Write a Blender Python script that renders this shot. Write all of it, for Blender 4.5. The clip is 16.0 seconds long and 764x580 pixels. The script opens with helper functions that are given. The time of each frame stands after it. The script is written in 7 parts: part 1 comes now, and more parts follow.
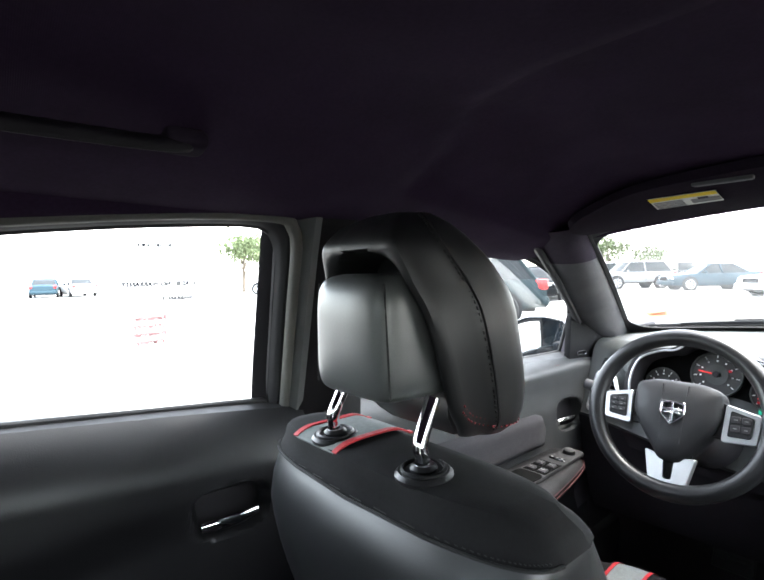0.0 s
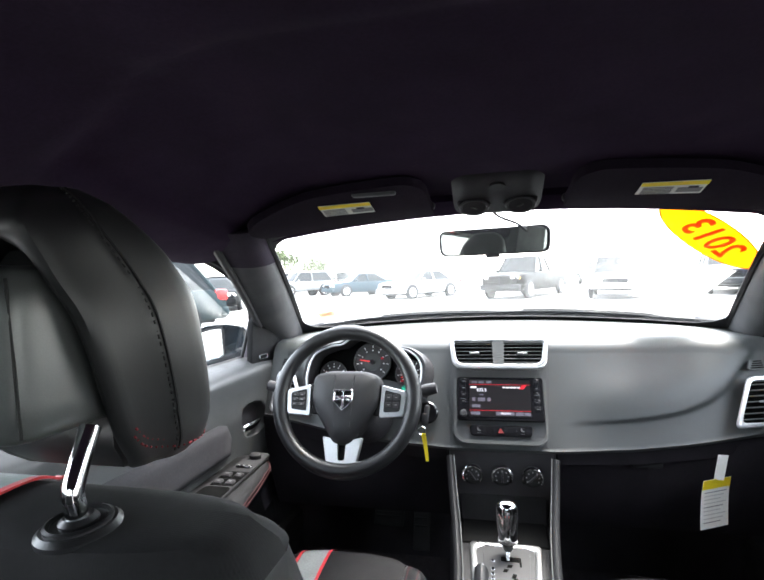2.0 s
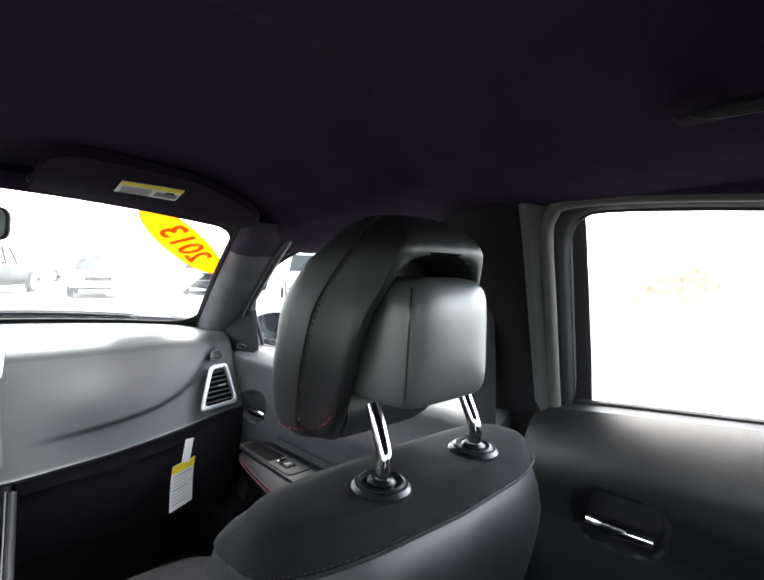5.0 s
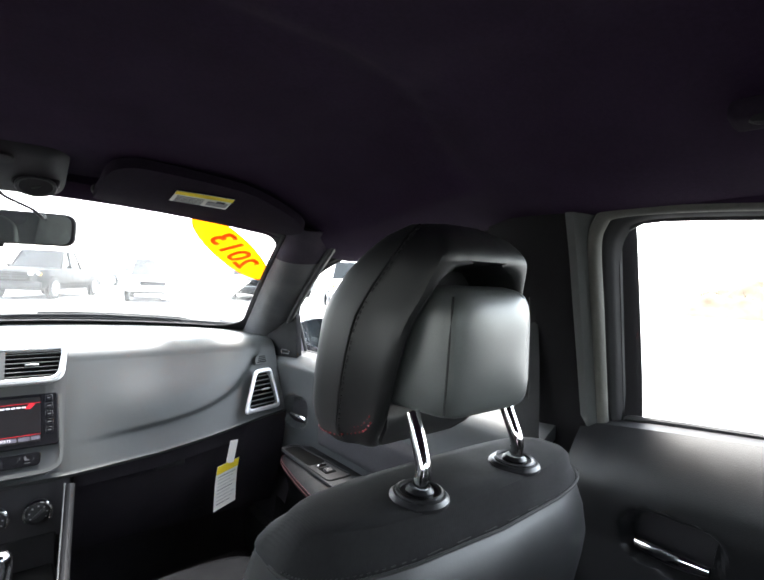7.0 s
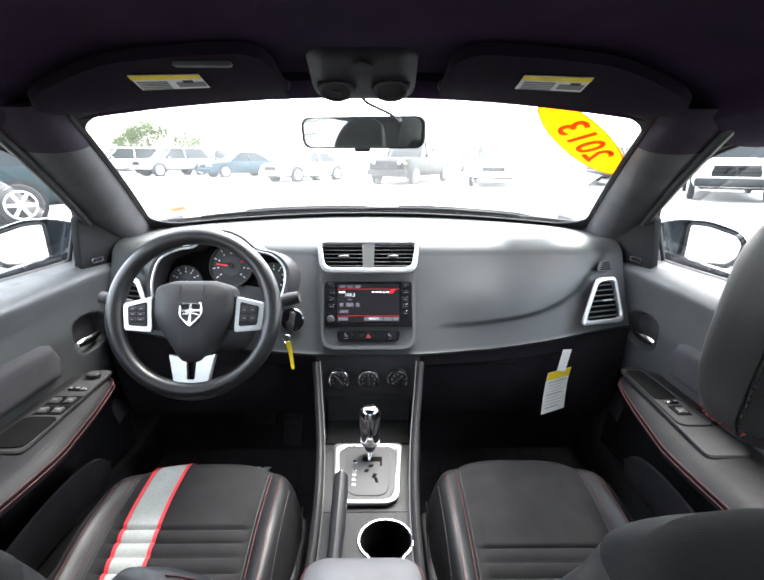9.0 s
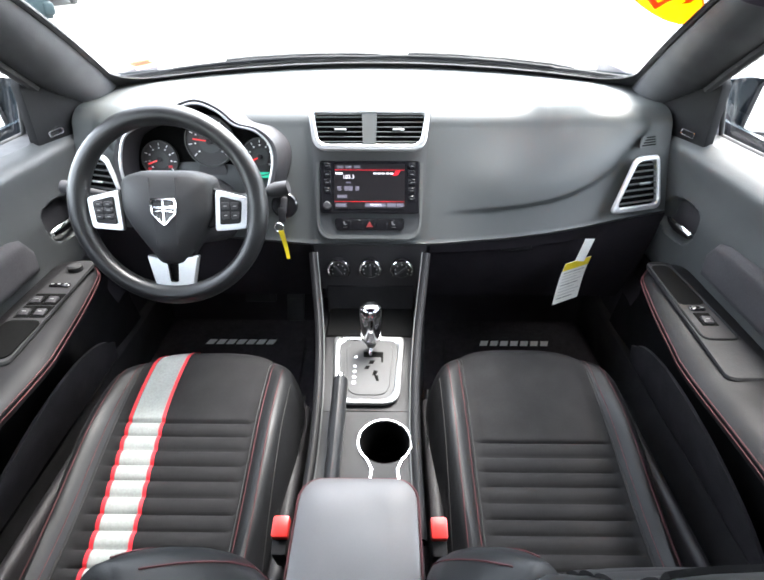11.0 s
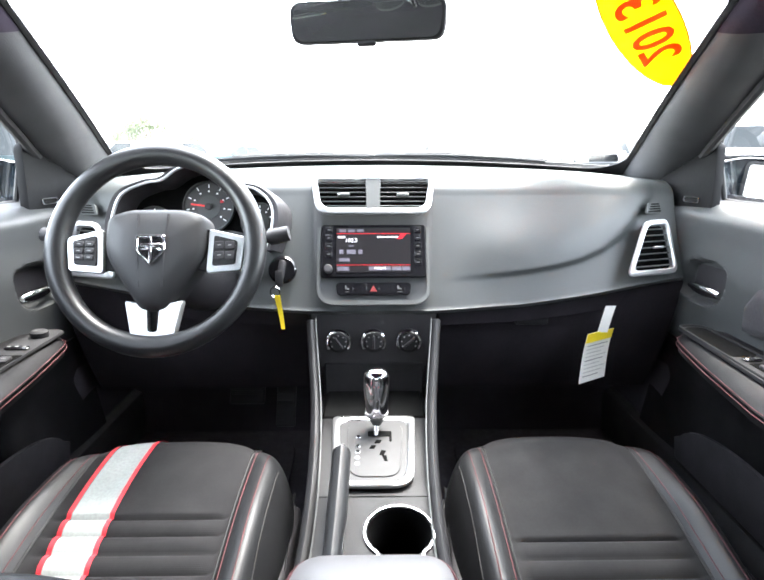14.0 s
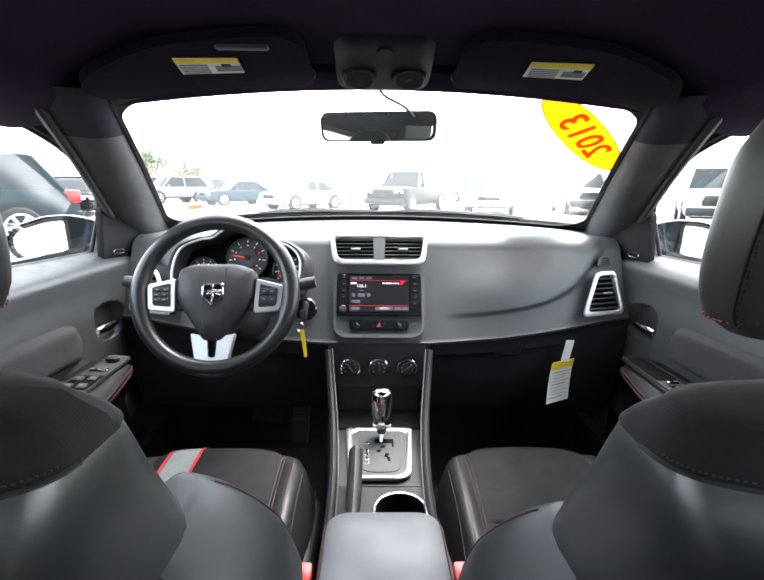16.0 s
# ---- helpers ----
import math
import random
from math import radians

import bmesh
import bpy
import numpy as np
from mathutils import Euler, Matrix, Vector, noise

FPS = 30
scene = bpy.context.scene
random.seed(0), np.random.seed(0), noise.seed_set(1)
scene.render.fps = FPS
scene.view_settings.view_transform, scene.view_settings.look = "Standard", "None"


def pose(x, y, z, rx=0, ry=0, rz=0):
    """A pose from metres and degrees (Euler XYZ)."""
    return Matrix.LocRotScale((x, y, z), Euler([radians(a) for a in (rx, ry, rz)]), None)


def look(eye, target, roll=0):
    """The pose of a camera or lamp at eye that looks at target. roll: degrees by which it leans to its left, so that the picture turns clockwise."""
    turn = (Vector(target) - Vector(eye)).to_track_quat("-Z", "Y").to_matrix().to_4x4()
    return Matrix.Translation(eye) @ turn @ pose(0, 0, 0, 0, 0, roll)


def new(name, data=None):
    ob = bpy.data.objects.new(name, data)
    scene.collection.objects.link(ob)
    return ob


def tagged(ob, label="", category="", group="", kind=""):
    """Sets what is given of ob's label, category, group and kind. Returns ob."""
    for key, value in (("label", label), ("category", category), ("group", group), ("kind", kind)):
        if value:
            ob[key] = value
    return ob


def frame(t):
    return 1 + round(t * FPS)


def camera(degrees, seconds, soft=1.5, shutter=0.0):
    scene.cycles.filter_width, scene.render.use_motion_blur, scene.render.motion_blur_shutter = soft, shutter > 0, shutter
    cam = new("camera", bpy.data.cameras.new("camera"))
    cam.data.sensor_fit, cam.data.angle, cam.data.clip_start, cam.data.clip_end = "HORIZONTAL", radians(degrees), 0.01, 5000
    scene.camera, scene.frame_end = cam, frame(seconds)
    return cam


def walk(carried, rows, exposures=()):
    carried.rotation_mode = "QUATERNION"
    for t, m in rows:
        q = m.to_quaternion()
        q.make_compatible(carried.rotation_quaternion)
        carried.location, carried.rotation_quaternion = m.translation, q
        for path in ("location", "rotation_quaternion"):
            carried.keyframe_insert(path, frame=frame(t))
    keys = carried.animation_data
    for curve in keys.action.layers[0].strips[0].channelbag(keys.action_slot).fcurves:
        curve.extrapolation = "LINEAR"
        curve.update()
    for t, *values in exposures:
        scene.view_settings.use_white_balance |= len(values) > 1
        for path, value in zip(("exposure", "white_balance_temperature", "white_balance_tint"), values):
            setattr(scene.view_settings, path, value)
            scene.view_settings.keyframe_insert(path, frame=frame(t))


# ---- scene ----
cam = camera(77.0, 16.0, soft=1.8)


def aim(x, y, z, yaw, pitch, roll):
    """A camera at x, y, z, turned to the left by yaw, up by pitch, leaning left by roll."""
    return Matrix.Translation((x, y, z)) @ pose(0, 0, 0, 0, 0, yaw) @ pose(0, 0, 0, 90 + pitch, 0, 0) @ pose(0, 0, 0, 0, 0, roll)


ROWS = [
    (0, 0.0045, 0.0499, 1.1702, 49.48, -1.86, -1.25),
    (0.5, 0.0086, 0.0390, 1.1713, 51.93, -1.16, -1.43),
    (1, -0.0119, 0.0558, 1.1726, 42.73, -1.49, 0.09),
    (1.5, -0.0104, 0.0754, 1.1672, 29.91, -1.57, -0.11),
    (2, -0.0191, 0.0812, 1.1558, 12.50, -1.65, -2.02),
    (2.5, -0.0164, 0.1072, 1.1569, 1.74, -1.26, -0.63),
    (3, 0.0146, 0.0898, 1.1542, -8.82, -1.76, 0.14),
    (3.5, -0.0189, 0.0856, 1.1518, -22.84, -2.13, 0.10),
    (4, 0.0030, 0.1042, 1.1531, -34.66, -2.42, 0.09),
    (4.5, -0.0037, 0.0980, 1.1558, -44.05, -2.02, 1.47),
    (7, -0.0049, 0.0939, 1.1559, -38.92, -1.20, 2.20),
    (7.5, -0.0170, 0.0727, 1.1578, -25.41, -2.28, 3.22),
    (8, -0.0065, 0.0725, 1.1434, -13.56, -1.78, 3.74),
    (8.5, 0.0069, 0.1299, 1.1493, -3.81, -7.77, 3.04),
    (9, 0.0184, 0.1988, 1.1806, -0.71, -15.60, 0.13),
    (9.5, 0.0276, 0.2770, 1.2159, 1.86, -26.33, 0.62),
    (10, 0.0382, 0.3255, 1.2429, 1.64, -35.07, -0.20),
    (12.5, 0.0274, 0.3510, 1.1870, -0.64, -32.65, 0.40),
    (13, 0.0191, 0.3576, 1.1162, -0.71, -27.52, -0.59),
    (13.5, 0.0053, 0.3540, 1.0654, -0.02, -22.63, -1.01),
    (14, 0.0053, 0.3494, 1.0330, -0.71, -16.00, -0.06),
    (14.5, 0.0090, 0.3208, 1.0347, -1.12, -10.98, -0.79),
    (15, -0.0070, 0.2424, 1.0727, 0.50, -11.34, -0.92),
    (15.5, -0.0097, 0.1821, 1.0972, -1.12, -12.26, 0.81),
    (16, -0.0175, 0.1325, 1.1033, -1.23, -12.11, 0.55),
]
EXPOSURES = [(0.0, 4.44), (4.5, 4.50), (8.0, 4.56), (9.0, 4.58), (10.0, 4.64), (12.5, 5.22), (13.5, 5.32), (14.5, 5.18), (15.2, 4.74), (16.0, 4.46)]
walk(cam, [(t, aim(*row)) for t, *row in ROWS], EXPOSURES)

# ---- light: a bright, thinly clouded sky with a broad soft sun ----
world = bpy.data.worlds.new("world")
scene.world = world
world.use_nodes = True
SUN_ELEVATION, SUN_AZIMUTH = 64, 35
sky = world.node_tree.nodes.new("ShaderNodeTexSky")
sky.sky_type, sky.sun_disc = "NISHITA", False
sky.sun_elevation, sky.sun_rotation = radians(SUN_ELEVATION), radians(SUN_AZIMUTH)
sky.air_density, sky.dust_density, sky.ozone_density = 1.0, 2.0, 1.0
back = world.node_tree.nodes["Background"]
back.inputs["Strength"].default_value = 0.15
haze = world.node_tree.nodes.new("ShaderNodeHueSaturation")
haze.inputs["Saturation"].default_value = 0.35
world.node_tree.links.new(sky.outputs[0], haze.inputs["Color"])
world.node_tree.links.new(haze.outputs[0], back.inputs["Color"])
sun = new("sun", bpy.data.lights.new("sun", "SUN"))
sun.data.energy, sun.data.angle, sun.data.color = 0.5, radians(25), (1.0, 0.96, 0.9)
_a, _e = radians(SUN_AZIMUTH), radians(SUN_ELEVATION)
sun.matrix_world = look((0, 0, 30), (-30 * math.sin(_a) * math.cos(_e), -30 * math.cos(_a) * math.cos(_e), 30 - 30 * math.sin(_e)))

# ---- materials ----
def material(name, color, rough=0.5, metal=0.0, vary=0.12, scale=6.0, bump=0.0, grain=250.0, spec=0.5, coat=0.0, sheen=0.0, wear=0.08):
    """A principled surface whose colour and gloss vary at two scales, with fine relief."""
    m = bpy.data.materials.new(name)
    m.use_nodes = True
    nt, b = m.node_tree, m.node_tree.nodes["Principled BSDF"]
    b.inputs["Metallic"].default_value = metal
    b.inputs["Specular IOR Level"].default_value = spec
    b.inputs["Coat Weight"].default_value = coat
    b.inputs["Sheen Weight"].default_value = sheen
    co = nt.nodes.new("ShaderNodeTexCoord")

    def tex(sc, detail=4.0):
        n = nt.nodes.new("ShaderNodeTexNoise")
        n.inputs["Scale"].default_value, n.inputs["Detail"].default_value = sc, detail
        nt.links.new(co.outputs["Object"], n.inputs["Vector"])
        return n

    broad, fine = tex(scale), tex(grain, 2.0)
    ramp = nt.nodes.new("ShaderNodeMapRange")
    ramp.inputs["From Min"].default_value, ramp.inputs["From Max"].default_value = 0.3, 0.7
    ramp.inputs["To Min"].default_value, ramp.inputs["To Max"].default_value = 1 - vary, 1 + vary
    nt.links.new(broad.outputs["Fac"], ramp.inputs["Value"])
    ramp2 = nt.nodes.new("ShaderNodeMapRange")
    ramp2.inputs["From Min"].default_value, ramp2.inputs["From Max"].default_value = 0.3, 0.7
    ramp2.inputs["To Min"].default_value, ramp2.inputs["To Max"].default_value = 1 - vary * 0.6, 1 + vary * 0.6
    nt.links.new(fine.outputs["Fac"], ramp2.inputs["Value"])
    mul = nt.nodes.new("ShaderNodeMath")
    mul.operation = "MULTIPLY"
    nt.links.new(ramp.outputs[0], mul.inputs[0])
    nt.links.new(ramp2.outputs[0], mul.inputs[1])
    tint = nt.nodes.new("ShaderNodeVectorMath")
    tint.operation = "SCALE"
    tint.inputs[0].default_value = color[:3]
    nt.links.new(mul.outputs[0], tint.inputs["Scale"])
    nt.links.new(tint.outputs[0], b.inputs["Base Color"])
    rr = nt.nodes.new("ShaderNodeMapRange")
    rr.inputs["From Min"].default_value, rr.inputs["From Max"].default_value = 0.3, 0.7
    rr.inputs["To Min"].default_value, rr.inputs["To Max"].default_value = max(rough - wear, 0.02), min(rough + wear, 1)
    nt.links.new(tex(scale * 2.3).outputs["Fac"], rr.inputs["Value"])
    nt.links.new(rr.outputs[0], b.inputs["Roughness"])
    if bump:
        bp = nt.nodes.new("ShaderNodeBump")
        bp.inputs["Strength"].default_value, bp.inputs["Distance"].default_value = bump, 0.001
        nt.links.new(fine.outputs["Fac"], bp.inputs["Height"])
        nt.links.new(bp.outputs[0], b.inputs["Normal"])
    return m


def weave(name, color, scale=900.0, rough=0.9, spec=0.2):
    """Woven cloth: crossing threads as relief and faint tone."""
    m = material(name, color, rough, vary=0.15, scale=9, bump=0.0, spec=spec)
    nt, b = m.node_tree, m.node_tree.nodes["Principled BSDF"]
    co = nt.nodes.new("ShaderNodeTexCoord")
    w = [nt.nodes.new("ShaderNodeTexWave") for _ in range(2)]
    add = nt.nodes.new("ShaderNodeMath")
    for n, axis in zip(w, ("X", "Y")):
        n.bands_direction = axis
        n.inputs["Scale"].default_value = scale / 6.28
        nt.links.new(co.outputs["Object"], n.inputs["Vector"])
    nt.links.new(w[0].outputs["Fac"], add.inputs[0])
    nt.links.new(w[1].outputs["Fac"], add.inputs[1])
    bp = nt.nodes.new("ShaderNodeBump")
    bp.inputs["Strength"].default_value, bp.inputs["Distance"].default_value = 0.10, 0.0004
    nt.links.new(add.outputs[0], bp.inputs["Height"])
    nt.links.new(bp.outputs[0], b.inputs["Normal"])
    return m


def glow(name, color, strength):
    m = bpy.data.materials.new(name)
    m.use_nodes = True
    b = m.node_tree.nodes["Principled BSDF"]
    b.inputs["Base Color"].default_value = (*color, 1)
    b.inputs["Emission Color"].default_value = (*color, 1)
    b.inputs["Emission Strength"].default_value = strength
    b.inputs["Roughness"].default_value = 0.3
    return m


def pane_material(name, tint=(0.93, 0.96, 0.95), gloss=1.0):
    """Thin clear glass: straight through, with a Fresnel reflection."""
    m = bpy.data.materials.new(name)
    m.use_nodes = True
    nt = m.node_tree
    nt.nodes.clear()
    out, mix = nt.nodes.new("ShaderNodeOutputMaterial"), nt.nodes.new("ShaderNodeMixShader")
    tr, gl, fr = nt.nodes.new("ShaderNodeBsdfTransparent"), nt.nodes.new("ShaderNodeBsdfGlossy"), nt.nodes.new("ShaderNodeFresnel")
    tr.inputs["Color"].default_value = (*tint, 1)
    gl.inputs["Roughness"].default_value = 0.02
    fr.inputs["IOR"].default_value = 1.45
    k = nt.nodes.new("ShaderNodeMath")
    k.operation, k.inputs[1].default_value = "MULTIPLY", gloss
    nt.links.new(fr.outputs[0], k.inputs[0])
    nt.links.new(k.outputs[0], mix.inputs[0])
    nt.links.new(tr.outputs[0], mix.inputs[1])
    nt.links.new(gl.outputs[0], mix.inputs[2])
    nt.links.new(mix.outputs[0], out.inputs[0])
    return m


LEATHER = material("black_leather", (0.0095, 0.0100, 0.0110), 0.46, vary=0.2, scale=7, bump=0.12, grain=900, spec=0.22, wear=0.07)
# Copy of the restraint leather, paled for light from the rear windows.
LEATHER_PAD_LIT = material("pad_leather_lit", (0.066, 0.071, 0.070), 0.36, vary=0.12, scale=6, bump=0.06, grain=900, spec=0.75, wear=0.04)
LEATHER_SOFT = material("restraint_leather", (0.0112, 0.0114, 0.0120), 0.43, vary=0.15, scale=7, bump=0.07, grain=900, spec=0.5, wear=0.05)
LEATHER_GREY = material("charcoal_leather", (0.0115, 0.0122, 0.0128), 0.34, vary=0.12, scale=6, bump=0.07, grain=900, spec=0.62, wear=0.03)
LEATHER_LID = material("grey_leather_lid", (0.062, 0.059, 0.061), 0.5, vary=0.07, scale=8, bump=0.10, grain=800)
CLOTH = weave("black_cloth", (0.0092, 0.0090, 0.0097))
CLOTH_DOOR = weave("charcoal_cloth", (0.034, 0.033, 0.036))
# Rear doors repeat the door plastic with their dimmer light painted in.
DOOR_REAR_SHADED = material("rear_door_shaded", (0.0085, 0.0086, 0.0094), 0.46, vary=0.06, scale=5, bump=0.22, grain=700, spec=0.5)
# Footwell, carpet and lower dash colours are lifted in place of lens glare.
FOOTWELL = material("footwell_plastic", (0.028, 0.024, 0.030), 0.8, vary=0.15, bump=0.2)
STRIPE = weave("light_grey_cloth", (0.205, 0.22, 0.215))
RED_PIPING = material("red_piping", (0.45, 0.012, 0.02), 0.6, vary=0.15, scale=30)
RED_STITCH = material("bright_red_thread", (0.20, 0.012, 0.018), 0.8, vary=0.2, scale=40)
RED_THREAD = material("red_thread", (0.055, 0.008, 0.010), 0.8, vary=0.2, scale=40)
BLACK_THREAD = material("black_thread", (0.008, 0.008, 0.008), 0.8)
DASH = material("dash_plastic", (0.0415, 0.0450, 0.0445), 0.50, vary=0.04, scale=5, bump=0.28, grain=700, wear=0.03)
OVERHEAD = material("overhead_plastic", (0.0078, 0.0064, 0.0086), 0.55, vary=0.1, spec=0.15, scale=6, bump=0.3, grain=600)
LOWER_DASH = material("lower_dash_plastic", (0.0190, 0.0165, 0.0200), 0.75, vary=0.15, spec=0.2, bump=0.2)
DASH_DARK = material("dark_plastic", (0.022, 0.021, 0.023), 0.55, vary=0.12, spec=0.3, scale=6, bump=0.4, grain=600)
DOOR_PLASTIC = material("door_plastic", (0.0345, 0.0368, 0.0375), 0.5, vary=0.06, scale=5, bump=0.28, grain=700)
BLACK_GLOSS = material("gloss_black_plastic", (0.006, 0.006, 0.007), 0.15, vary=0.1, wear=0.04)
BLACK_MATT = material("matt_black_plastic", (0.0125, 0.0122, 0.0132), 0.7, spec=0.3, vary=0.15, bump=0.2)
RUBBER = material("black_rubber", (0.012, 0.012, 0.013), 0.65, vary=0.15, scale=12)
HEADLINER = weave("dark_headliner", (0.0226, 0.0136, 0.0282), 1400, 0.95, 0.05)
PILLAR_FABRIC = weave("pillar_fabric", (0.0270, 0.0215, 0.0310), 1400, 0.9, 0.1)
VISOR = weave("dark_visor_fabric", (0.0160, 0.0120, 0.0185), 1400, 0.95, 0.04)
POD = material("pod_black", (0.0055, 0.0055, 0.006), 0.7, vary=0.1, spec=0.15, bump=0.2)
ARMREST = material("armrest_vinyl", (0.0058, 0.0056, 0.0062), 0.55, vary=0.12, spec=0.15, scale=8, bump=0.25, grain=650)
VINYL = material("soft_black_vinyl", (0.0075, 0.0075, 0.0083), 0.62, vary=0.15, spec=0.15, scale=8, bump=0.3, grain=650)
PILLAR = material("pillar_plastic", (0.036, 0.0365, 0.039), 0.50, vary=0.08, bump=0.4, grain=600)
PILLAR_LIGHT = material("grey_pillar_plastic", (0.048, 0.051, 0.049), 0.6, vary=0.08, bump=0.4, grain=600)
WEATHERSTRIP = material("grey_weatherstrip", (0.070, 0.069, 0.060), 0.7, vary=0.1, scale=10)
B_PILLAR = material("b_pillar_plastic", (0.0085, 0.0078, 0.0088), 0.7, vary=0.12, spec=0.12, bump=0.3, grain=600)
CARPET = material("black_carpet", (0.020, 0.0168, 0.0212), 0.95, vary=0.35, scale=40, bump=0.8, grain=900)
SILVER = material("satin_silver", (0.52, 0.53, 0.535), 0.36, metal=0.85, vary=0.05, wear=0.05)
SATIN_GREY = material("satin_grey_metal", (0.30, 0.305, 0.31), 0.32, metal=0.9, vary=0.06, wear=0.05)
CHROME = material("chrome", (0.85, 0.86, 0.87), 0.08, metal=1.0, vary=0.03, wear=0.03)
MIRROR = material("mirror_glass", (0.55, 0.58, 0.55), 0.02, metal=0.93, vary=0.0, wear=0.0)
MIRROR_OUT = material("door_mirror_glass", (0.85, 0.88, 0.88), 0.02, metal=1.0, vary=0.0, wear=0.0)
WHITE_LABEL = material("label_paper", (0.72, 0.72, 0.68), 0.6, vary=0.04, scale=20)
YELLOW = material("yellow_print", (0.80, 0.62, 0.02), 0.55, vary=0.06, scale=20)
GREY_INK = material("grey_ink", (0.18, 0.18, 0.18), 0.7)
DARK_INK = material("dark_ink", (0.03, 0.03, 0.03), 0.7)
WHITE_PRINT = material("white_print", (0.85, 0.85, 0.85), 0.5)
RED_PLASTIC = material("red_plastic", (0.60, 0.025, 0.02), 0.4, vary=0.08)
WINDOW = pane_material("window_glass", gloss=0.35)
LCD = glow("screen_dark", (0.0055, 0.0048, 0.0055), 0.02)
# Black for gauge panel and grilles; also paints shade into ducts, slots and hollows.
VOID = material("black_and_shade", (0.003, 0.003, 0.003), 0.9, spec=0.05)
LCD_RED = glow("screen_red", (0.40, 0.012, 0.02), 0.025)
LCD_WHITE = glow("screen_white", (0.6, 0.58, 0.62), 0.04)
LCD_GREY = glow("screen_grey", (0.070, 0.066, 0.082), 0.03)
NEEDLE = glow("red_needle", (0.7, 0.03, 0.03), 0.05)
CAR_BLUE = material("dark_blue_paint", (0.007, 0.013, 0.018), 0.2, vary=0.06, coat=0.6)
LCD_GREEN = glow("green_display", (0.02, 0.35, 0.22), 0.06)


# ---- mesh helpers ----
def finish(name, bm, mat, parent=None, label="", smooth=True, angle=38):
    """Links a bmesh as one object, under parent if given."""
    bmesh.ops.recalc_face_normals(bm, faces=bm.faces)
    me = bpy.data.meshes.new(name)
    if smooth:
        lim = radians(angle)
        for f in bm.faces:
            f.smooth = True
        for e in bm.edges:
            if len(e.link_faces) == 2:
                e.smooth = e.calc_face_angle(0.0) < lim
    bm.to_mesh(me)
    bm.free()
    me.materials.append(mat)
    ob = new(name, me)
    if parent is not None:
        ob.parent = parent
    if label:
        tagged(ob, label)
    return ob


def part(name, bm, mat, parent, label="", smooth=True):
    return finish(name, bm, mat, parent, label, smooth)


def thing(name, label, category, at=(0, 0, 0), group="", kind=""):
    """An empty at its base that holds a thing's parts; the parts' meshes are in world places less at."""
    ob = new(name)
    ob.empty_display_size = 0.05
    ob.location = at
    return tagged(ob, label, category, group, kind)


def solid(name, bm, mat, label, category, kind="", group="", at=None):
    ob = finish(name, bm, mat)
    return tagged(ob, label, category, group, kind)


def put(bm, m):
    bmesh.ops.transform(bm, matrix=m, verts=bm.verts)
    return bm


def shift(bm, v):
    return put(bm, Matrix.Translation(v))


def rbox(sx, sy, sz, r=0.005, seg=2, m=None):
    """A box with rounded edges, centred."""
    bm = bmesh.new()
    bmesh.ops.create_cube(bm, size=1)
    bmesh.ops.scale(bm, vec=(sx, sy, sz), verts=bm.verts)
    if r > 0:
        bmesh.ops.bevel(bm, geom=list(bm.edges), offset=min(r, 0.49 * min(sx, sy, sz)), segments=seg, profile=0.5, affect="EDGES")
    return put(bm, m) if m is not None else bm


def loft(rings, closed=True, cap=True):
    """Skins rings of equal length; closed: each ring is a loop."""
    bm = bmesh.new()
    vs = [[bm.verts.new(p) for p in ring] for ring in rings]
    n = len(vs[0])
    for a, b in zip(vs, vs[1:]):
        for i in range(n if closed else n - 1):
            j = (i + 1) % n
            bm.faces.new((a[i], a[j], b[j], b[i]))
    if cap and closed:
        bm.faces.new(list(reversed(vs[0])))
        bm.faces.new(vs[-1])
    return bm


def smooth_path(pts, n=8):
    """A Catmull-Rom line through the points."""
    pts = [Vector(p) for p in pts]
    out = []
    for i in range(len(pts) - 1):
        p0, p1, p2, p3 = pts[max(i - 1, 0)], pts[i], pts[i + 1], pts[min(i + 2, len(pts) - 1)]
        for k in range(n):
            t = k / n
            out.append(0.5 * ((2 * p1) + (p2 - p0) * t + (2 * p0 - 5 * p1 + 4 * p2 - p3) * t * t + (3 * p1 - p0 - 3 * p2 + p3) * t ** 3))
    return out + [pts[-1]]


def tube(pts, r, n=10, cap=True, flat=1.0, close=False):
    """A round rod along points; r a number or one for each point; flat squeezes it along its second axis."""
    pts = [Vector(p) for p in pts]
    rr = r if isinstance(r, (list, tuple)) else [r] * len(pts)
    rings, ref = [], None
    for i, p in enumerate(pts):
        if close:
            d = pts[(i + 1) % len(pts)] - pts[i - 1]
        else:
            d = pts[min(i + 1, len(pts) - 1)] - pts[max(i - 1, 0)]
        d.normalize()
        if ref is None:
            ref = Vector((0, 0, 1)) if abs(d.z) < 0.9 else Vector((1, 0, 0))
        u = (ref - d * ref.dot(d)).normalized()
        ref = u
        w = d.cross(u)
        rings.append([p + (u * math.cos(a) * flat + w * math.sin(a)) * rr[i] for a in [2 * math.pi * k / n for k in range(n)]])
    if close:
        rings.append(rings[0])
        bm = loft(rings, True, False)
        bmesh.ops.remove_doubles(bm, verts=bm.verts, dist=1e-6)
        return bm
    return loft(rings, True, cap)


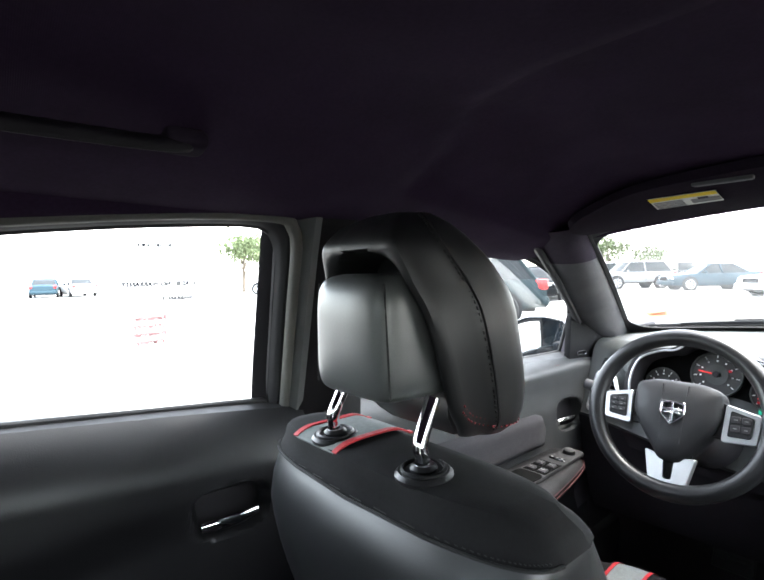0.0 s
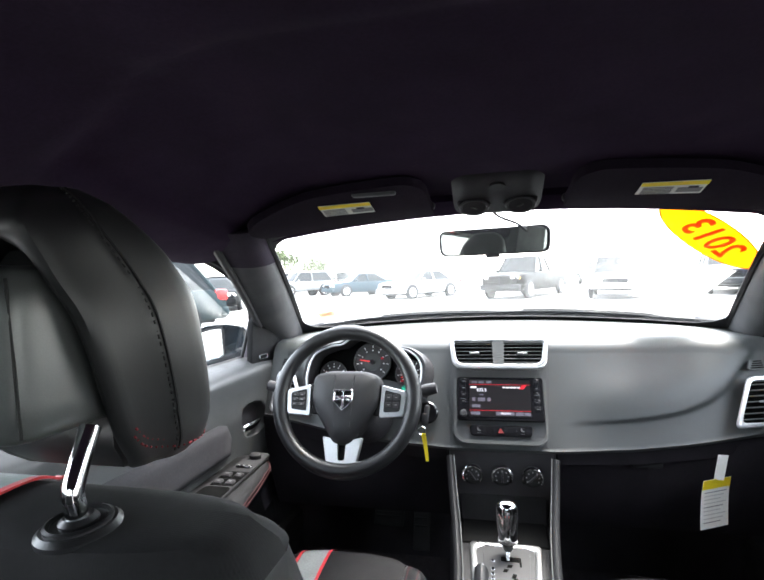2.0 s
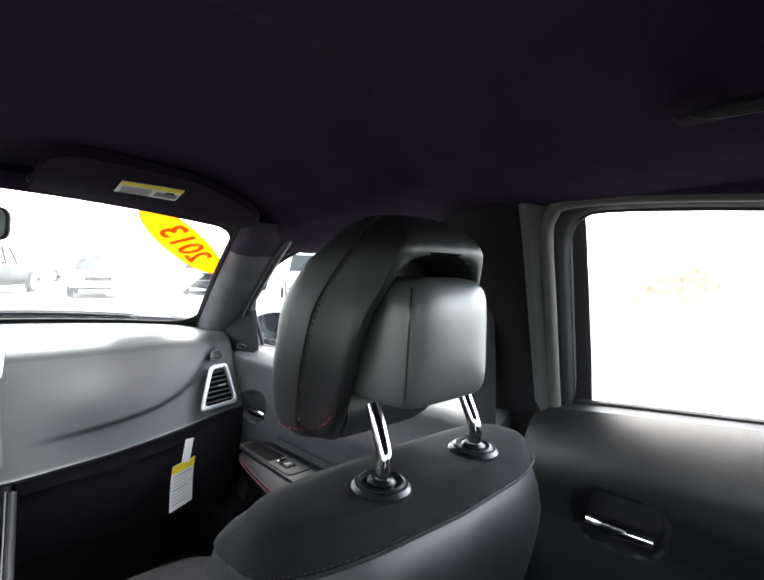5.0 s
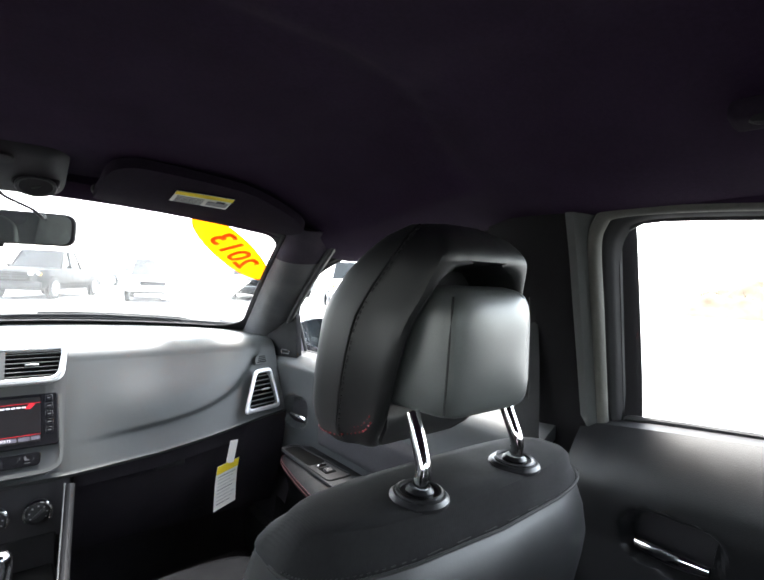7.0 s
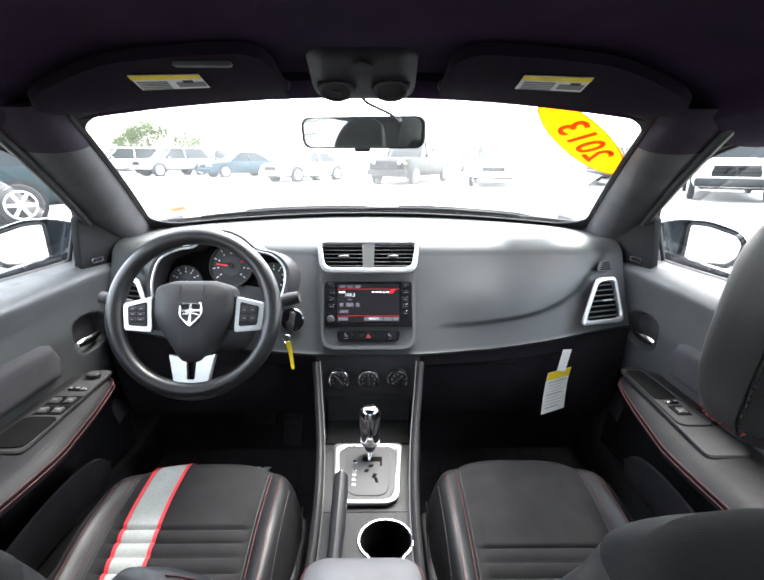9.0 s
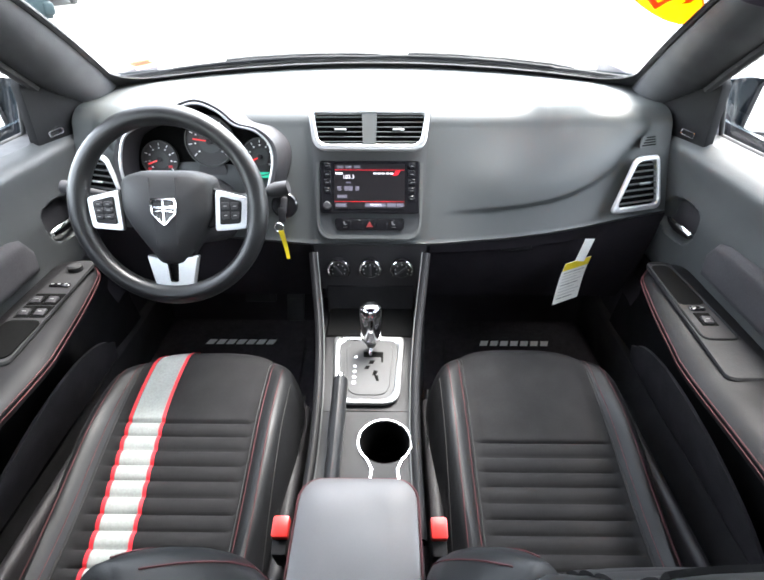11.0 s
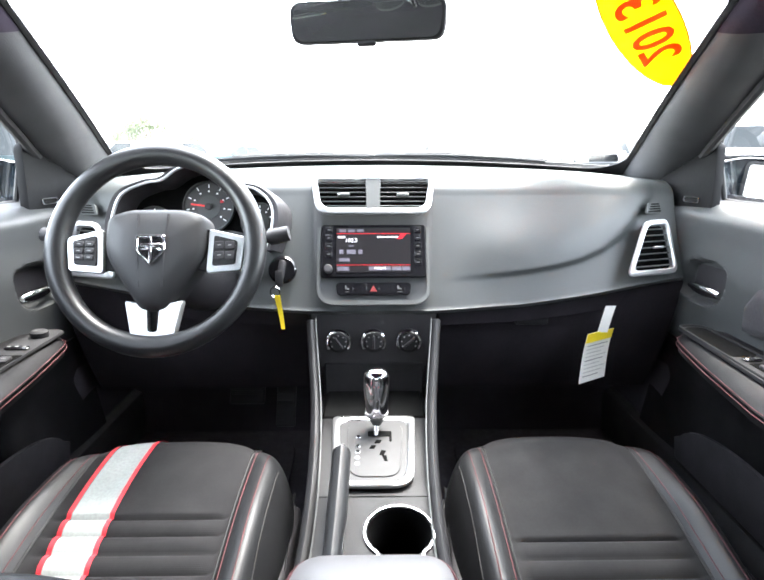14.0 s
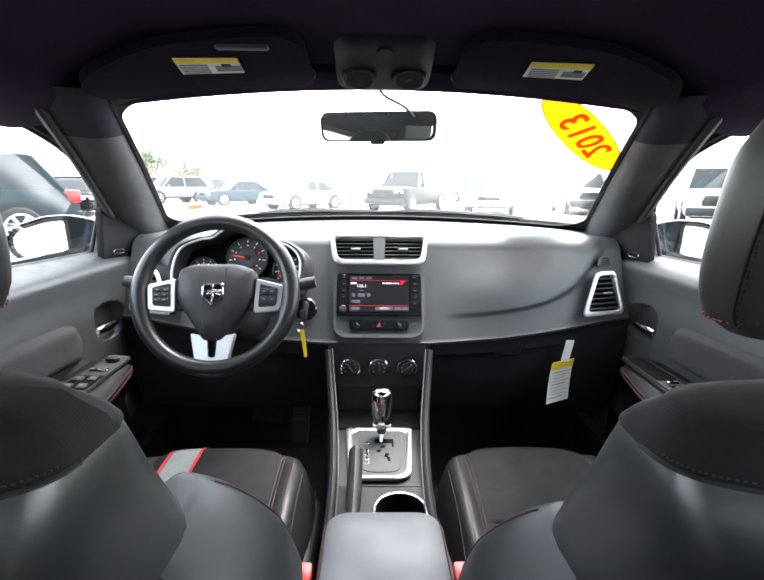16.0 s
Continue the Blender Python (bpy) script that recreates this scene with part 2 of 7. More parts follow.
def rounded(outline, r, seg=4):
    """Rounds the corners of a 2D outline; r a number or one for each corner."""
    out, n = [], len(outline)
    for i, p in enumerate(outline):
        p = Vector(p)
        a, b = Vector(outline[i - 1]) - p, Vector(outline[(i + 1) % n]) - p
        rad = r[i] if isinstance(r, (list, tuple)) else r
        d = min(rad, a.length * 0.48, b.length * 0.48)
        if d < 1e-5:
            out.append(p)
            continue
        q0, q1 = p + a.normalized() * d, p + b.normalized() * d
        for k in range(seg + 1):
            t = k / seg
            out.append(q0 * (1 - t) ** 2 + p * 2 * t * (1 - t) + q1 * t * t)
    return out


def plate(outline, thick, m=None, edge=0.0):
    """A flat outline in xy raised by thick along z, its upper edge softened by edge."""
    o = [Vector((p[0], p[1])) for p in outline]
    c = sum(o, Vector((0, 0))) / len(o)
    rings = [[(p.x, p.y, 0) for p in o], [(p.x, p.y, thick - edge) for p in o]]
    if edge > 0:
        size = max((p - c).length for p in o)
        k = 1 - edge / size
        rings.append([(c.x + (p.x - c.x) * k, c.y + (p.y - c.y) * k, thick) for p in o])
    bm = loft(rings)
    return put(bm, m) if m is not None else bm


def rim_frame(outer, inner, thick, m=None):
    """A flat frame between two outlines with as many points."""
    n = len(outer)
    rings = [[(*p[:2], 0) for p in outer], [(*p[:2], thick * 0.7) for p in outer],
             [(p[0] * 0.8 + q[0] * 0.2, p[1] * 0.8 + q[1] * 0.2, thick) for p, q in zip(outer, inner)],
             [(p[0] * 0.25 + q[0] * 0.75, p[1] * 0.25 + q[1] * 0.75, thick) for p, q in zip(outer, inner)],
             [(*q[:2], thick * 0.6) for q in inner], [(*q[:2], -thick * 0.5) for q in inner]]
    bm = loft(rings, True, False)
    return put(bm, m) if m is not None else bm


def sheet(fn, nu, nv, thick=0.0, back=None):
    """A grid surface fn(u, v), u and v from 0 to 1; given thickness on the side that back points to."""
    bm = bmesh.new()
    g = [[bm.verts.new(fn(i / nu, j / nv)) for j in range(nv + 1)] for i in range(nu + 1)]
    for i in range(nu):
        for j in range(nv):
            bm.faces.new((g[i][j], g[i + 1][j], g[i + 1][j + 1], g[i][j + 1]))
    if thick:
        bm.normal_update()
        mean = sum((f.normal * f.calc_area() for f in bm.faces), Vector())
        way = 1 if back is not None and mean.dot(Vector(back)) > 0 else -1
        h = [[bm.verts.new(v.co + v.normal * abs(thick) * way) for v in row] for row in g]
        for i in range(nu):
            for j in range(nv):
                bm.faces.new((h[i][j], h[i][j + 1], h[i + 1][j + 1], h[i + 1][j]))
        rim = [(i, 0) for i in range(nu)] + [(nu, j) for j in range(nv)] + [(i, nv) for i in range(nu, 0, -1)] + [(0, j) for j in range(nv, 0, -1)]
        for (i, j), (k, l) in zip(rim, rim[1:] + rim[:1]):
            bm.faces.new((g[i][j], h[i][j], h[k][l], g[k][l]))
    return bm


def disc(r, h, n=28, m=None, edge=0.0):
    return plate([(r * math.cos(2 * math.pi * k / n), r * math.sin(2 * math.pi * k / n)) for k in range(n)], h, m, edge)


def join(*bms):
    out = bmesh.new()
    for b in bms:
        me = bpy.data.meshes.new("tmp")
        b.to_mesh(me)
        b.free()
        out.from_mesh(me)
        bpy.data.meshes.remove(me)
    return out


def words(text, size, depth=0.0006, m=None, flip=False, bold=0.0):
    """Letters of the built-in font as a mesh, centred in xy."""
    cu = bpy.data.curves.new("letters", "FONT")
    cu.body, cu.size, cu.extrude, cu.align_x, cu.align_y, cu.resolution_u, cu.offset = text, size, depth, "CENTER", "CENTER", 3, bold
    ob = bpy.data.objects.new("letters", cu)
    scene.collection.objects.link(ob)
    me = ob.to_mesh()
    bm = bmesh.new()
    bm.from_mesh(me)
    ob.to_mesh_clear()
    bpy.data.objects.remove(ob)
    bpy.data.curves.remove(cu)
    if flip:
        bmesh.ops.scale(bm, vec=(-1, 1, 1), verts=bm.verts)
    return put(bm, m) if m is not None else bm


def basis(origin, x, y):
    """A frame whose xy plane holds x and y, z their cross product."""
    x = Vector(x).normalized()
    z = x.cross(Vector(y)).normalized()
    y = z.cross(x)
    m = Matrix((x, y, z)).transposed().to_4x4()
    m.translation = origin
    return m


def mix(a, b, t):
    return a + (b - a) * t


def ramp(t, a, b):
    t = min(max((t - a) / (b - a), 0), 1)
    return t * t * (3 - 2 * t)


def along(table, t):
    """Linear interpolation in rows of (t, value...)."""
    for a, b in zip(table, table[1:]):
        if t <= b[0]:
            k = min(max((t - a[0]) / (b[0] - a[0]), 0), 1)
            return [mix(p, q, k) for p, q in zip(a[1:], b[1:])]
    return list(table[-1][1:])

def curve(table, t):
    """Smooth interpolation in rows of (t, value)."""
    n = len(table)
    if t <= table[0][0] or t >= table[-1][0]:
        return table[0][1] if t <= table[0][0] else table[-1][1]
    def slope(i):
        a, b = table[max(i - 1, 0)], table[min(i + 1, n - 1)]
        return (b[1] - a[1]) / (b[0] - a[0])
    for i in range(n - 1):
        (t0, p), (t1, q) = table[i], table[i + 1]
        if t <= t1:
            h, k = t1 - t0, (t - t0) / (t1 - t0)
            return (2 * k ** 3 - 3 * k * k + 1) * p + (k ** 3 - 2 * k * k + k) * h * slope(i) + (3 * k * k - 2 * k ** 3) * q + (k ** 3 - k * k) * h * slope(i + 1)


# ---- the cabin's shell ----
SIDES = ((-1, "left"), (1, "right"))


def side_x(y, z):
    """Half width of the cabin's inner skin at a height: doors lean in above the belt."""
    return 0.715 - 0.33 * max(z - 0.95, 0) - 0.02 * ramp(y, 0.9, 1.5)


def roof_z(x, y):
    """Inner face of the headliner."""
    ax = abs(x)
    z = 1.345 - 0.055 * ramp(y, 0.45, 1.02) - 0.03 * ramp(-y, 0.1, 0.9)
    z -= 0.095 * ramp(ax, 0.30, 0.63)
    # raised middle panel of the front half, with rounded corners
    edge = 0.43 + 0.08 * ramp(ax, 0.2, 0.5)
    z += 0.014 * ramp(y, edge, edge + 0.02) * (1 - ramp(ax, 0.475, 0.50))
    return z


def headliner():
    xs = [-0.635 + 1.27 * i / 110 for i in range(111)]
    ys = [-0.9 + 1.9 * j / 110 for j in range(111)]
    bm = bmesh.new()
    g = [[bm.verts.new((x, y, roof_z(x, y))) for y in ys] for x in xs]
    for i in range(110):
        for j in range(110):
            bm.faces.new((g[i][j], g[i][j + 1], g[i + 1][j + 1], g[i + 1][j]))
    top = [bm.verts.new((x, y, 1.44)) for x, y in ((-0.635, -0.9), (0.635, -0.9), (0.635, 1.0), (-0.635, 1.0))]
    bm.faces.new(top)
    ring = [g[i][0] for i in range(111)], [g[110][j] for j in range(111)], [g[i][110] for i in range(110, -1, -1)], [g[0][j] for j in range(110, -1, -1)]
    for k, edge in enumerate(ring):
        bm.faces.new([*reversed(edge), top[k], top[(k + 1) % 4]])
    return solid("ceiling", bm, HEADLINER, "near-black woven headliner with a raised front panel", "ceiling", "structure")


headliner()

solid("roof_skin", sheet(lambda u, v: Vector((mix(-0.66, 0.66, u), mix(-0.95, 1.02, v), 1.452 + 0.03 * (1 - (2 * u - 1) ** 2) * (1 - (2 * v - 1) ** 4) - 0.03 * abs(2 * v - 1) ** 4)), 16, 16, 0.008, (0, 0, -1)), CAR_BLUE, "dark blue painted steel roof", "roof", "structure")

# floor pan, tunnel sides, firewall and rear closing wall
solid("floor", rbox(1.5, 2.6, 0.06, 0.01, 1, Matrix.Translation((0, 0.45, 0.24))), CARPET, "black carpeted cabin floor", "floor", "structure")
solid("wall_front", rbox(1.5, 0.05, 0.72, 0.01, 1, pose(0, 1.66, 0.58, -14)), FOOTWELL, "black firewall under the dashboard", "wall", "structure")
solid("wall_rear_low", rbox(1.5, 0.06, 0.75, 0.01, 1, pose(0, -0.86, 0.6)), CARPET, "black closing wall behind the rear seat", "wall", "structure")
for s, side in SIDES:
    solid("sill_" + side, rbox(0.10, 2.5, 0.16, 0.03, 2, pose(s * 0.70, 0.45, 0.31)), BLACK_MATT, "black plastic door sill trim", "sill", "structure")
solid("parcel_shelf", rbox(1.44, 0.35, 0.02, 0.008, 2, pose(0, -0.86, 0.975)), CARPET, "black carpeted shelf under the rear window", "shelf", "structure")
for s, side in SIDES:
    solid("rear_pillar_" + side, loft([[(s * 0.715, -0.52, 0.96), (s * 0.715, -1.0, 0.96), (s * 0.55, -1.0, 0.96), (s * 0.60, -0.60, 0.96)],
                                       [(s * 0.60, -0.45, 1.30), (s * 0.62, -0.90, 1.30), (s * 0.46, -0.86, 1.30), (s * 0.50, -0.5, 1.30)]]), PILLAR, "dark plastic rear pillar trim", "pillar", "structure")


def rear_glass(u, v):
    """The bowed rear window, from the parcel shelf up to the roof."""
    x = mix(-0.62, 0.62, u) * mix(1.0, 0.88, v)
    return Vector((x, mix(-1.02, -0.86, v) - 0.06 * (1 - (2 * u - 1) ** 2), mix(0.965, 1.31, v)))


# The tint is added, not seen, to dim daylight from behind.
REAR_DIM = pane_material("dimmed_rear_glass", (0.50, 0.54, 0.53), 0.5)
tagged(finish("rear_window", sheet(rear_glass, 20, 8), REAR_DIM), "bowed rear window, its tint added to cut light", "window", kind="structure")

# ---- windscreen, its header and the front pillars ----
WS_TOP, WS_LOW = (0.462, 1.00, 1.245), (0.622, 1.575, 0.985)


def windscreen_point(u, v, off=0.0):
    """u across from -1 to 1, v up from 0 to 1, on the bowed glass."""
    hx = mix(WS_LOW[0], WS_TOP[0], v)
    y = mix(WS_LOW[1] + 0.12 * (1 - u * u), WS_TOP[1] + 0.045 * (1 - u * u), v)
    z = mix(WS_LOW[2] + 0.025 * (1 - u * u), WS_TOP[2] + 0.046 * (1 - u * u), v) + 0.012 * math.sin(math.pi * v)
    return Vector((u * hx, y + off, z + off))


glass = finish("windscreen", sheet(lambda u, v: windscreen_point(u * 2.1 - 1.05, v * 1.12 - 0.06), 24, 12), WINDOW)
tagged(glass, "clear bowed windscreen glass in a black rim", "windscreen", kind="structure")
glass.visible_shadow = False
solid("windscreen_seal", tube([windscreen_point(u, v) for u, v in [(-1, k / 12) for k in range(13)]] , 0.006, 8), RUBBER, "black rubber windscreen edge", "seal", "structure")
solid("windscreen_seal_right", tube([windscreen_point(1, k / 12) for k in range(13)], 0.006, 8), RUBBER, "black rubber windscreen edge", "seal", "structure")


def frit_band():
    """Black ceramic band round the glass, its daylight opening with rounded corners."""
    hw = 0.985
    inner, outer = [], []
    n = 12
    for cu, cv, a0, ru, rv in ((1, 1, 0, 0.105, 0.085), (-1, 1, 90, 0.105, 0.085), (-1, -1, 180, 0.14, 0.12), (1, -1, 270, 0.14, 0.12)):
        for k in range(n + 1):
            a = radians(a0 + 90 * k / n)
            inner.append((cu * (hw - ru) + ru * math.cos(a), 0.495 + cv * (0.475 - rv) + rv * math.sin(a)))
            d = max(abs(math.cos(a)), abs(math.sin(a)))
            outer.append((cu * (1.045 - ru) + ru * math.cos(a) / d, 0.495 + cv * (0.545 - rv) + rv * math.sin(a) / d))
    def fill(loop):
        out = []
        for p, q in zip(loop, loop[1:] + loop[:1]):
            m = 10 if (Vector(p) - Vector(q)).length > 0.2 else 1
            out += [(mix(p[0], q[0], k / m), mix(p[1], q[1], k / m)) for k in range(m)]
        return out
    inner, outer = fill(inner), fill(outer)
    rings = [[windscreen_point(u, v, -0.0030) for u, v in outer], [windscreen_point(u, v, -0.0034) for u, v in inner], [windscreen_point(u, v, -0.0016) for u, v in inner]]
    return loft(rings, True, False)


solid("windscreen_band", frit_band(), RUBBER, "black band round the windscreen with rounded corners", "trim", "structure")


def a_pillar(s, v0=0.0, v1=0.97, grow=0.0, seal=False):
    """The pillar's trim, bulging from the glass to the door seal; or the line of that seal."""
    rings, line = [], []
    n_ = Vector((-s * 0.62, -0.66, -0.42)).normalized()
    for k in range(22):
        v = mix(v0, v1, k / 21)
        inner = windscreen_point(s, v) + Vector((s * 0.003, 0.004, 0.004))
        back_ = Vector((inner.x + s * mix(0.058, 0.066, v), inner.y - mix(0.138, 0.088, v), inner.z - mix(0.022, 0.014, v)))
        h = mix(0.030, 0.024, v) + 0.014 * ramp(1 - v, 0.75, 1.0)
        ring = []
        for j in range(13):
            t = j / 12
            ring.append(inner.lerp(back_, t) + n_ * (h * math.sin(math.pi * t ** 0.85) ** 0.75 + grow))
        out = back_ + Vector((s * 0.035, 0.05, 0.02))
        ring += [out, (out + inner) / 2 + Vector((s * 0.03, 0.03, 0.03))]
        rings.append(ring)
        line.append(back_ + Vector((s * 0.004, -0.004, -0.002)))
    return tube(line, 0.009, 8) if seal else loft(rings)


for s, side in SIDES:
    solid("a_pillar_" + side, a_pillar(s, -0.03, 0.90), PILLAR, "charcoal grained plastic windscreen pillar trim", "pillar", "structure")
    solid("pillar_cover_" + side, a_pillar(s, 0.80, 1.06, 0.003), PILLAR_FABRIC, "dark fabric cover at the top of the pillar", "trim", "structure")
    solid("pillar_seal_" + side, a_pillar(s, 0.0, 1.02, seal=True), RUBBER, "black rubber seal between pillar and door", "seal", "structure")

hdr = [[(x, windscreen_point(x / 0.5, 1).y - 0.035, windscreen_point(x / 0.5, 1).z + 0.004), (x, windscreen_point(x / 0.5, 1).y + 0.012, windscreen_point(x / 0.5, 1).z - 0.017),
        (x, windscreen_point(x / 0.5, 1).y + 0.03, windscreen_point(x / 0.5, 1).z + 0.03), (x, windscreen_point(x / 0.5, 1).y - 0.06, windscreen_point(x / 0.5, 1).z + 0.06)] for x in [-0.56 + 1.12 * k / 24 for k in range(25)]]
solid("windscreen_header", loft(hdr), HEADLINER, "dark fabric header above the windscreen", "trim", "structure")

# side rails above the doors and the door frames seen through to daylight
for s, side in SIDES:
    rail = smooth_path([(s * 0.60, 1.06, 1.235), (s * 0.605, 0.85, 1.284), (s * 0.61, 0.45, 1.288), (s * 0.61, 0.1, 1.268), (s * 0.60, -0.5, 1.212)], 6)
    solid("roof_rail_" + side, tube(rail, 0.035, 10), HEADLINER, "dark fabric roof rail over the doors", "trim", "structure")

# B pillars
for s, side in SIDES:
    rings = []
    for z in [0.35 + 0.97 * k / 10 for k in range(11)]:
        x = side_x(0.45, z)
        y0, y1 = 0.432 + 0.018 * min(max((1.24 - z) / 0.30, 0), 1.6), 0.580
        rings.append([(s * (x + 0.03), y0 - 0.055, z), (s * (x + 0.03), y1 + 0.02, z), (s * (x - 0.02), y1, z), (s * (x - 0.035), (y0 + y1) / 2 + 0.02, z), (s * (x - 0.025), y0, z)])
    solid("b_pillar_" + side, loft(rings), B_PILLAR, "near-black plastic middle pillar trim", "pillar", "structure")
    rings = []
    for z in [0.62 + 0.66 * k / 8 for k in range(9)]:
        x, y0 = side_x(0.45, z), 0.432 + 0.018 * min(max((1.24 - z) / 0.30, 0), 1.6)
        rings.append([(s * (x - 0.030), y0 + 0.010, z), (s * (x - 0.030), y0 - 0.001, z), (s * (x - 0.022), y0 - 0.010, z), (s * (x - 0.008), y0 - 0.022, z), (s * (x + 0.006), y0 - 0.012, z)])
    solid("b_pillar_cover_" + side, loft(rings), PILLAR_LIGHT, "grey-green plastic cover strip on the middle pillar", "pillar", "structure")
    belt = thing("seat_belt", "black webbing seat belt hanging on the middle pillar", "seat belt", (s * 0.66, 0.53, 0.85), "front seat belts")
    part("webbing", tube(smooth_path([(-s * 0.045, 0.0, 0.36), (-s * 0.02, 0.0, 0.2), (-s * 0.008, 0.0, 0.0), (-s * 0.0, 0.0, -0.3)], 5), 0.023, 8, flat=0.08), BLACK_MATT, belt)
    part("anchor", rbox(0.02, 0.04, 0.05, 0.008, 2, pose(-s * 0.045, 0, 0.36)), BLACK_MATT, belt)
    part("tongue", rbox(0.018, 0.045, 0.06, 0.006, 2, pose(-s * 0.012, 0, 0.02)), BLACK_GLOSS, belt)


# kick panels that close the footwell beside the dash
for s, side in SIDES:
    solid("kick_panel_" + side, rbox(0.05, 0.62, 0.80, 0.015, 2, pose(s * 0.705, 1.66, 0.58)), FOOTWELL, "black plastic kick panel in the footwell", "trim", "structure")

# ---- doors ----
def window_top(y, front):
    """Height of a side window's upper edge."""
    if front:
        return 0.995 + 0.235 * math.sqrt(max(1 - ((y - 0.80) / 0.535) ** 2, 0)) if y > 0.80 else 1.23 + 0.008 * ramp(0.8 - y, 0, 0.3)
    return 1.246 - 0.026 * ramp(0.4 - y, 0.0, 0.5) - 0.036 * ramp(-y, -0.2, 0.5)


def belt_z(y):
    return 0.950 - 0.012 * ramp(y, 0.7, 1.3) + 0.014 * ramp(0.55 - y, 0.0, 0.15) + 0.045 * (max(0.41 - y, 0) / 0.41) ** 0.9


def window_lean(y, z):
    """How far the front edge of the rear window runs forward toward the belt."""
    return 0.020 * min(max((1.22 - z) / 0.26, 0), 1) * ramp(y, 0.2, 0.38)


def window_loop(s, front):
    """The edge of a window opening, as points on the cabin's side."""
    if front:
        y0, y1 = 0.585, 1.325
    else:
        y0, y1 = -0.46, 0.396
    ys = [mix(y0, y1, (1 - math.cos(math.pi * k / 24)) / 2) for k in range(25)]
    r = 0.05
    low = [(y + (0 if front else window_lean(y, belt_z(y))), belt_z(y)) for y in ys]
    top = []
    for y in reversed(ys):
        z = window_top(y, front)
        if not front:
            d = min(y1 - y, r)
            z -= r * 0.7 * (1 - math.sqrt(max(1 - (1 - d / r) ** 2, 0)))
            z = max(z, belt_z(y) + 0.01) if y > y0 + 0.01 else z
        top.append((y + (0 if front else window_lean(y, z)), max(z, belt_z(y) + 0.004)))
    return [Vector((s * (side_x(y, z) + 0.012), y, z)) for y, z in low + top]


def along_rows(rows_, u, v):
    """A place on a band drawn between several lines: u along them, v across."""
    n, m = len(rows_[0]) - 1, len(rows_) - 1
    i, j = min(int(u * n), n - 1), min(int(v * m), m - 1)
    a, b = u * n - i, v * m - j
    return rows_[j][i].lerp(rows_[j][i + 1], a).lerp(rows_[j + 1][i].lerp(rows_[j + 1][i + 1], a), b)


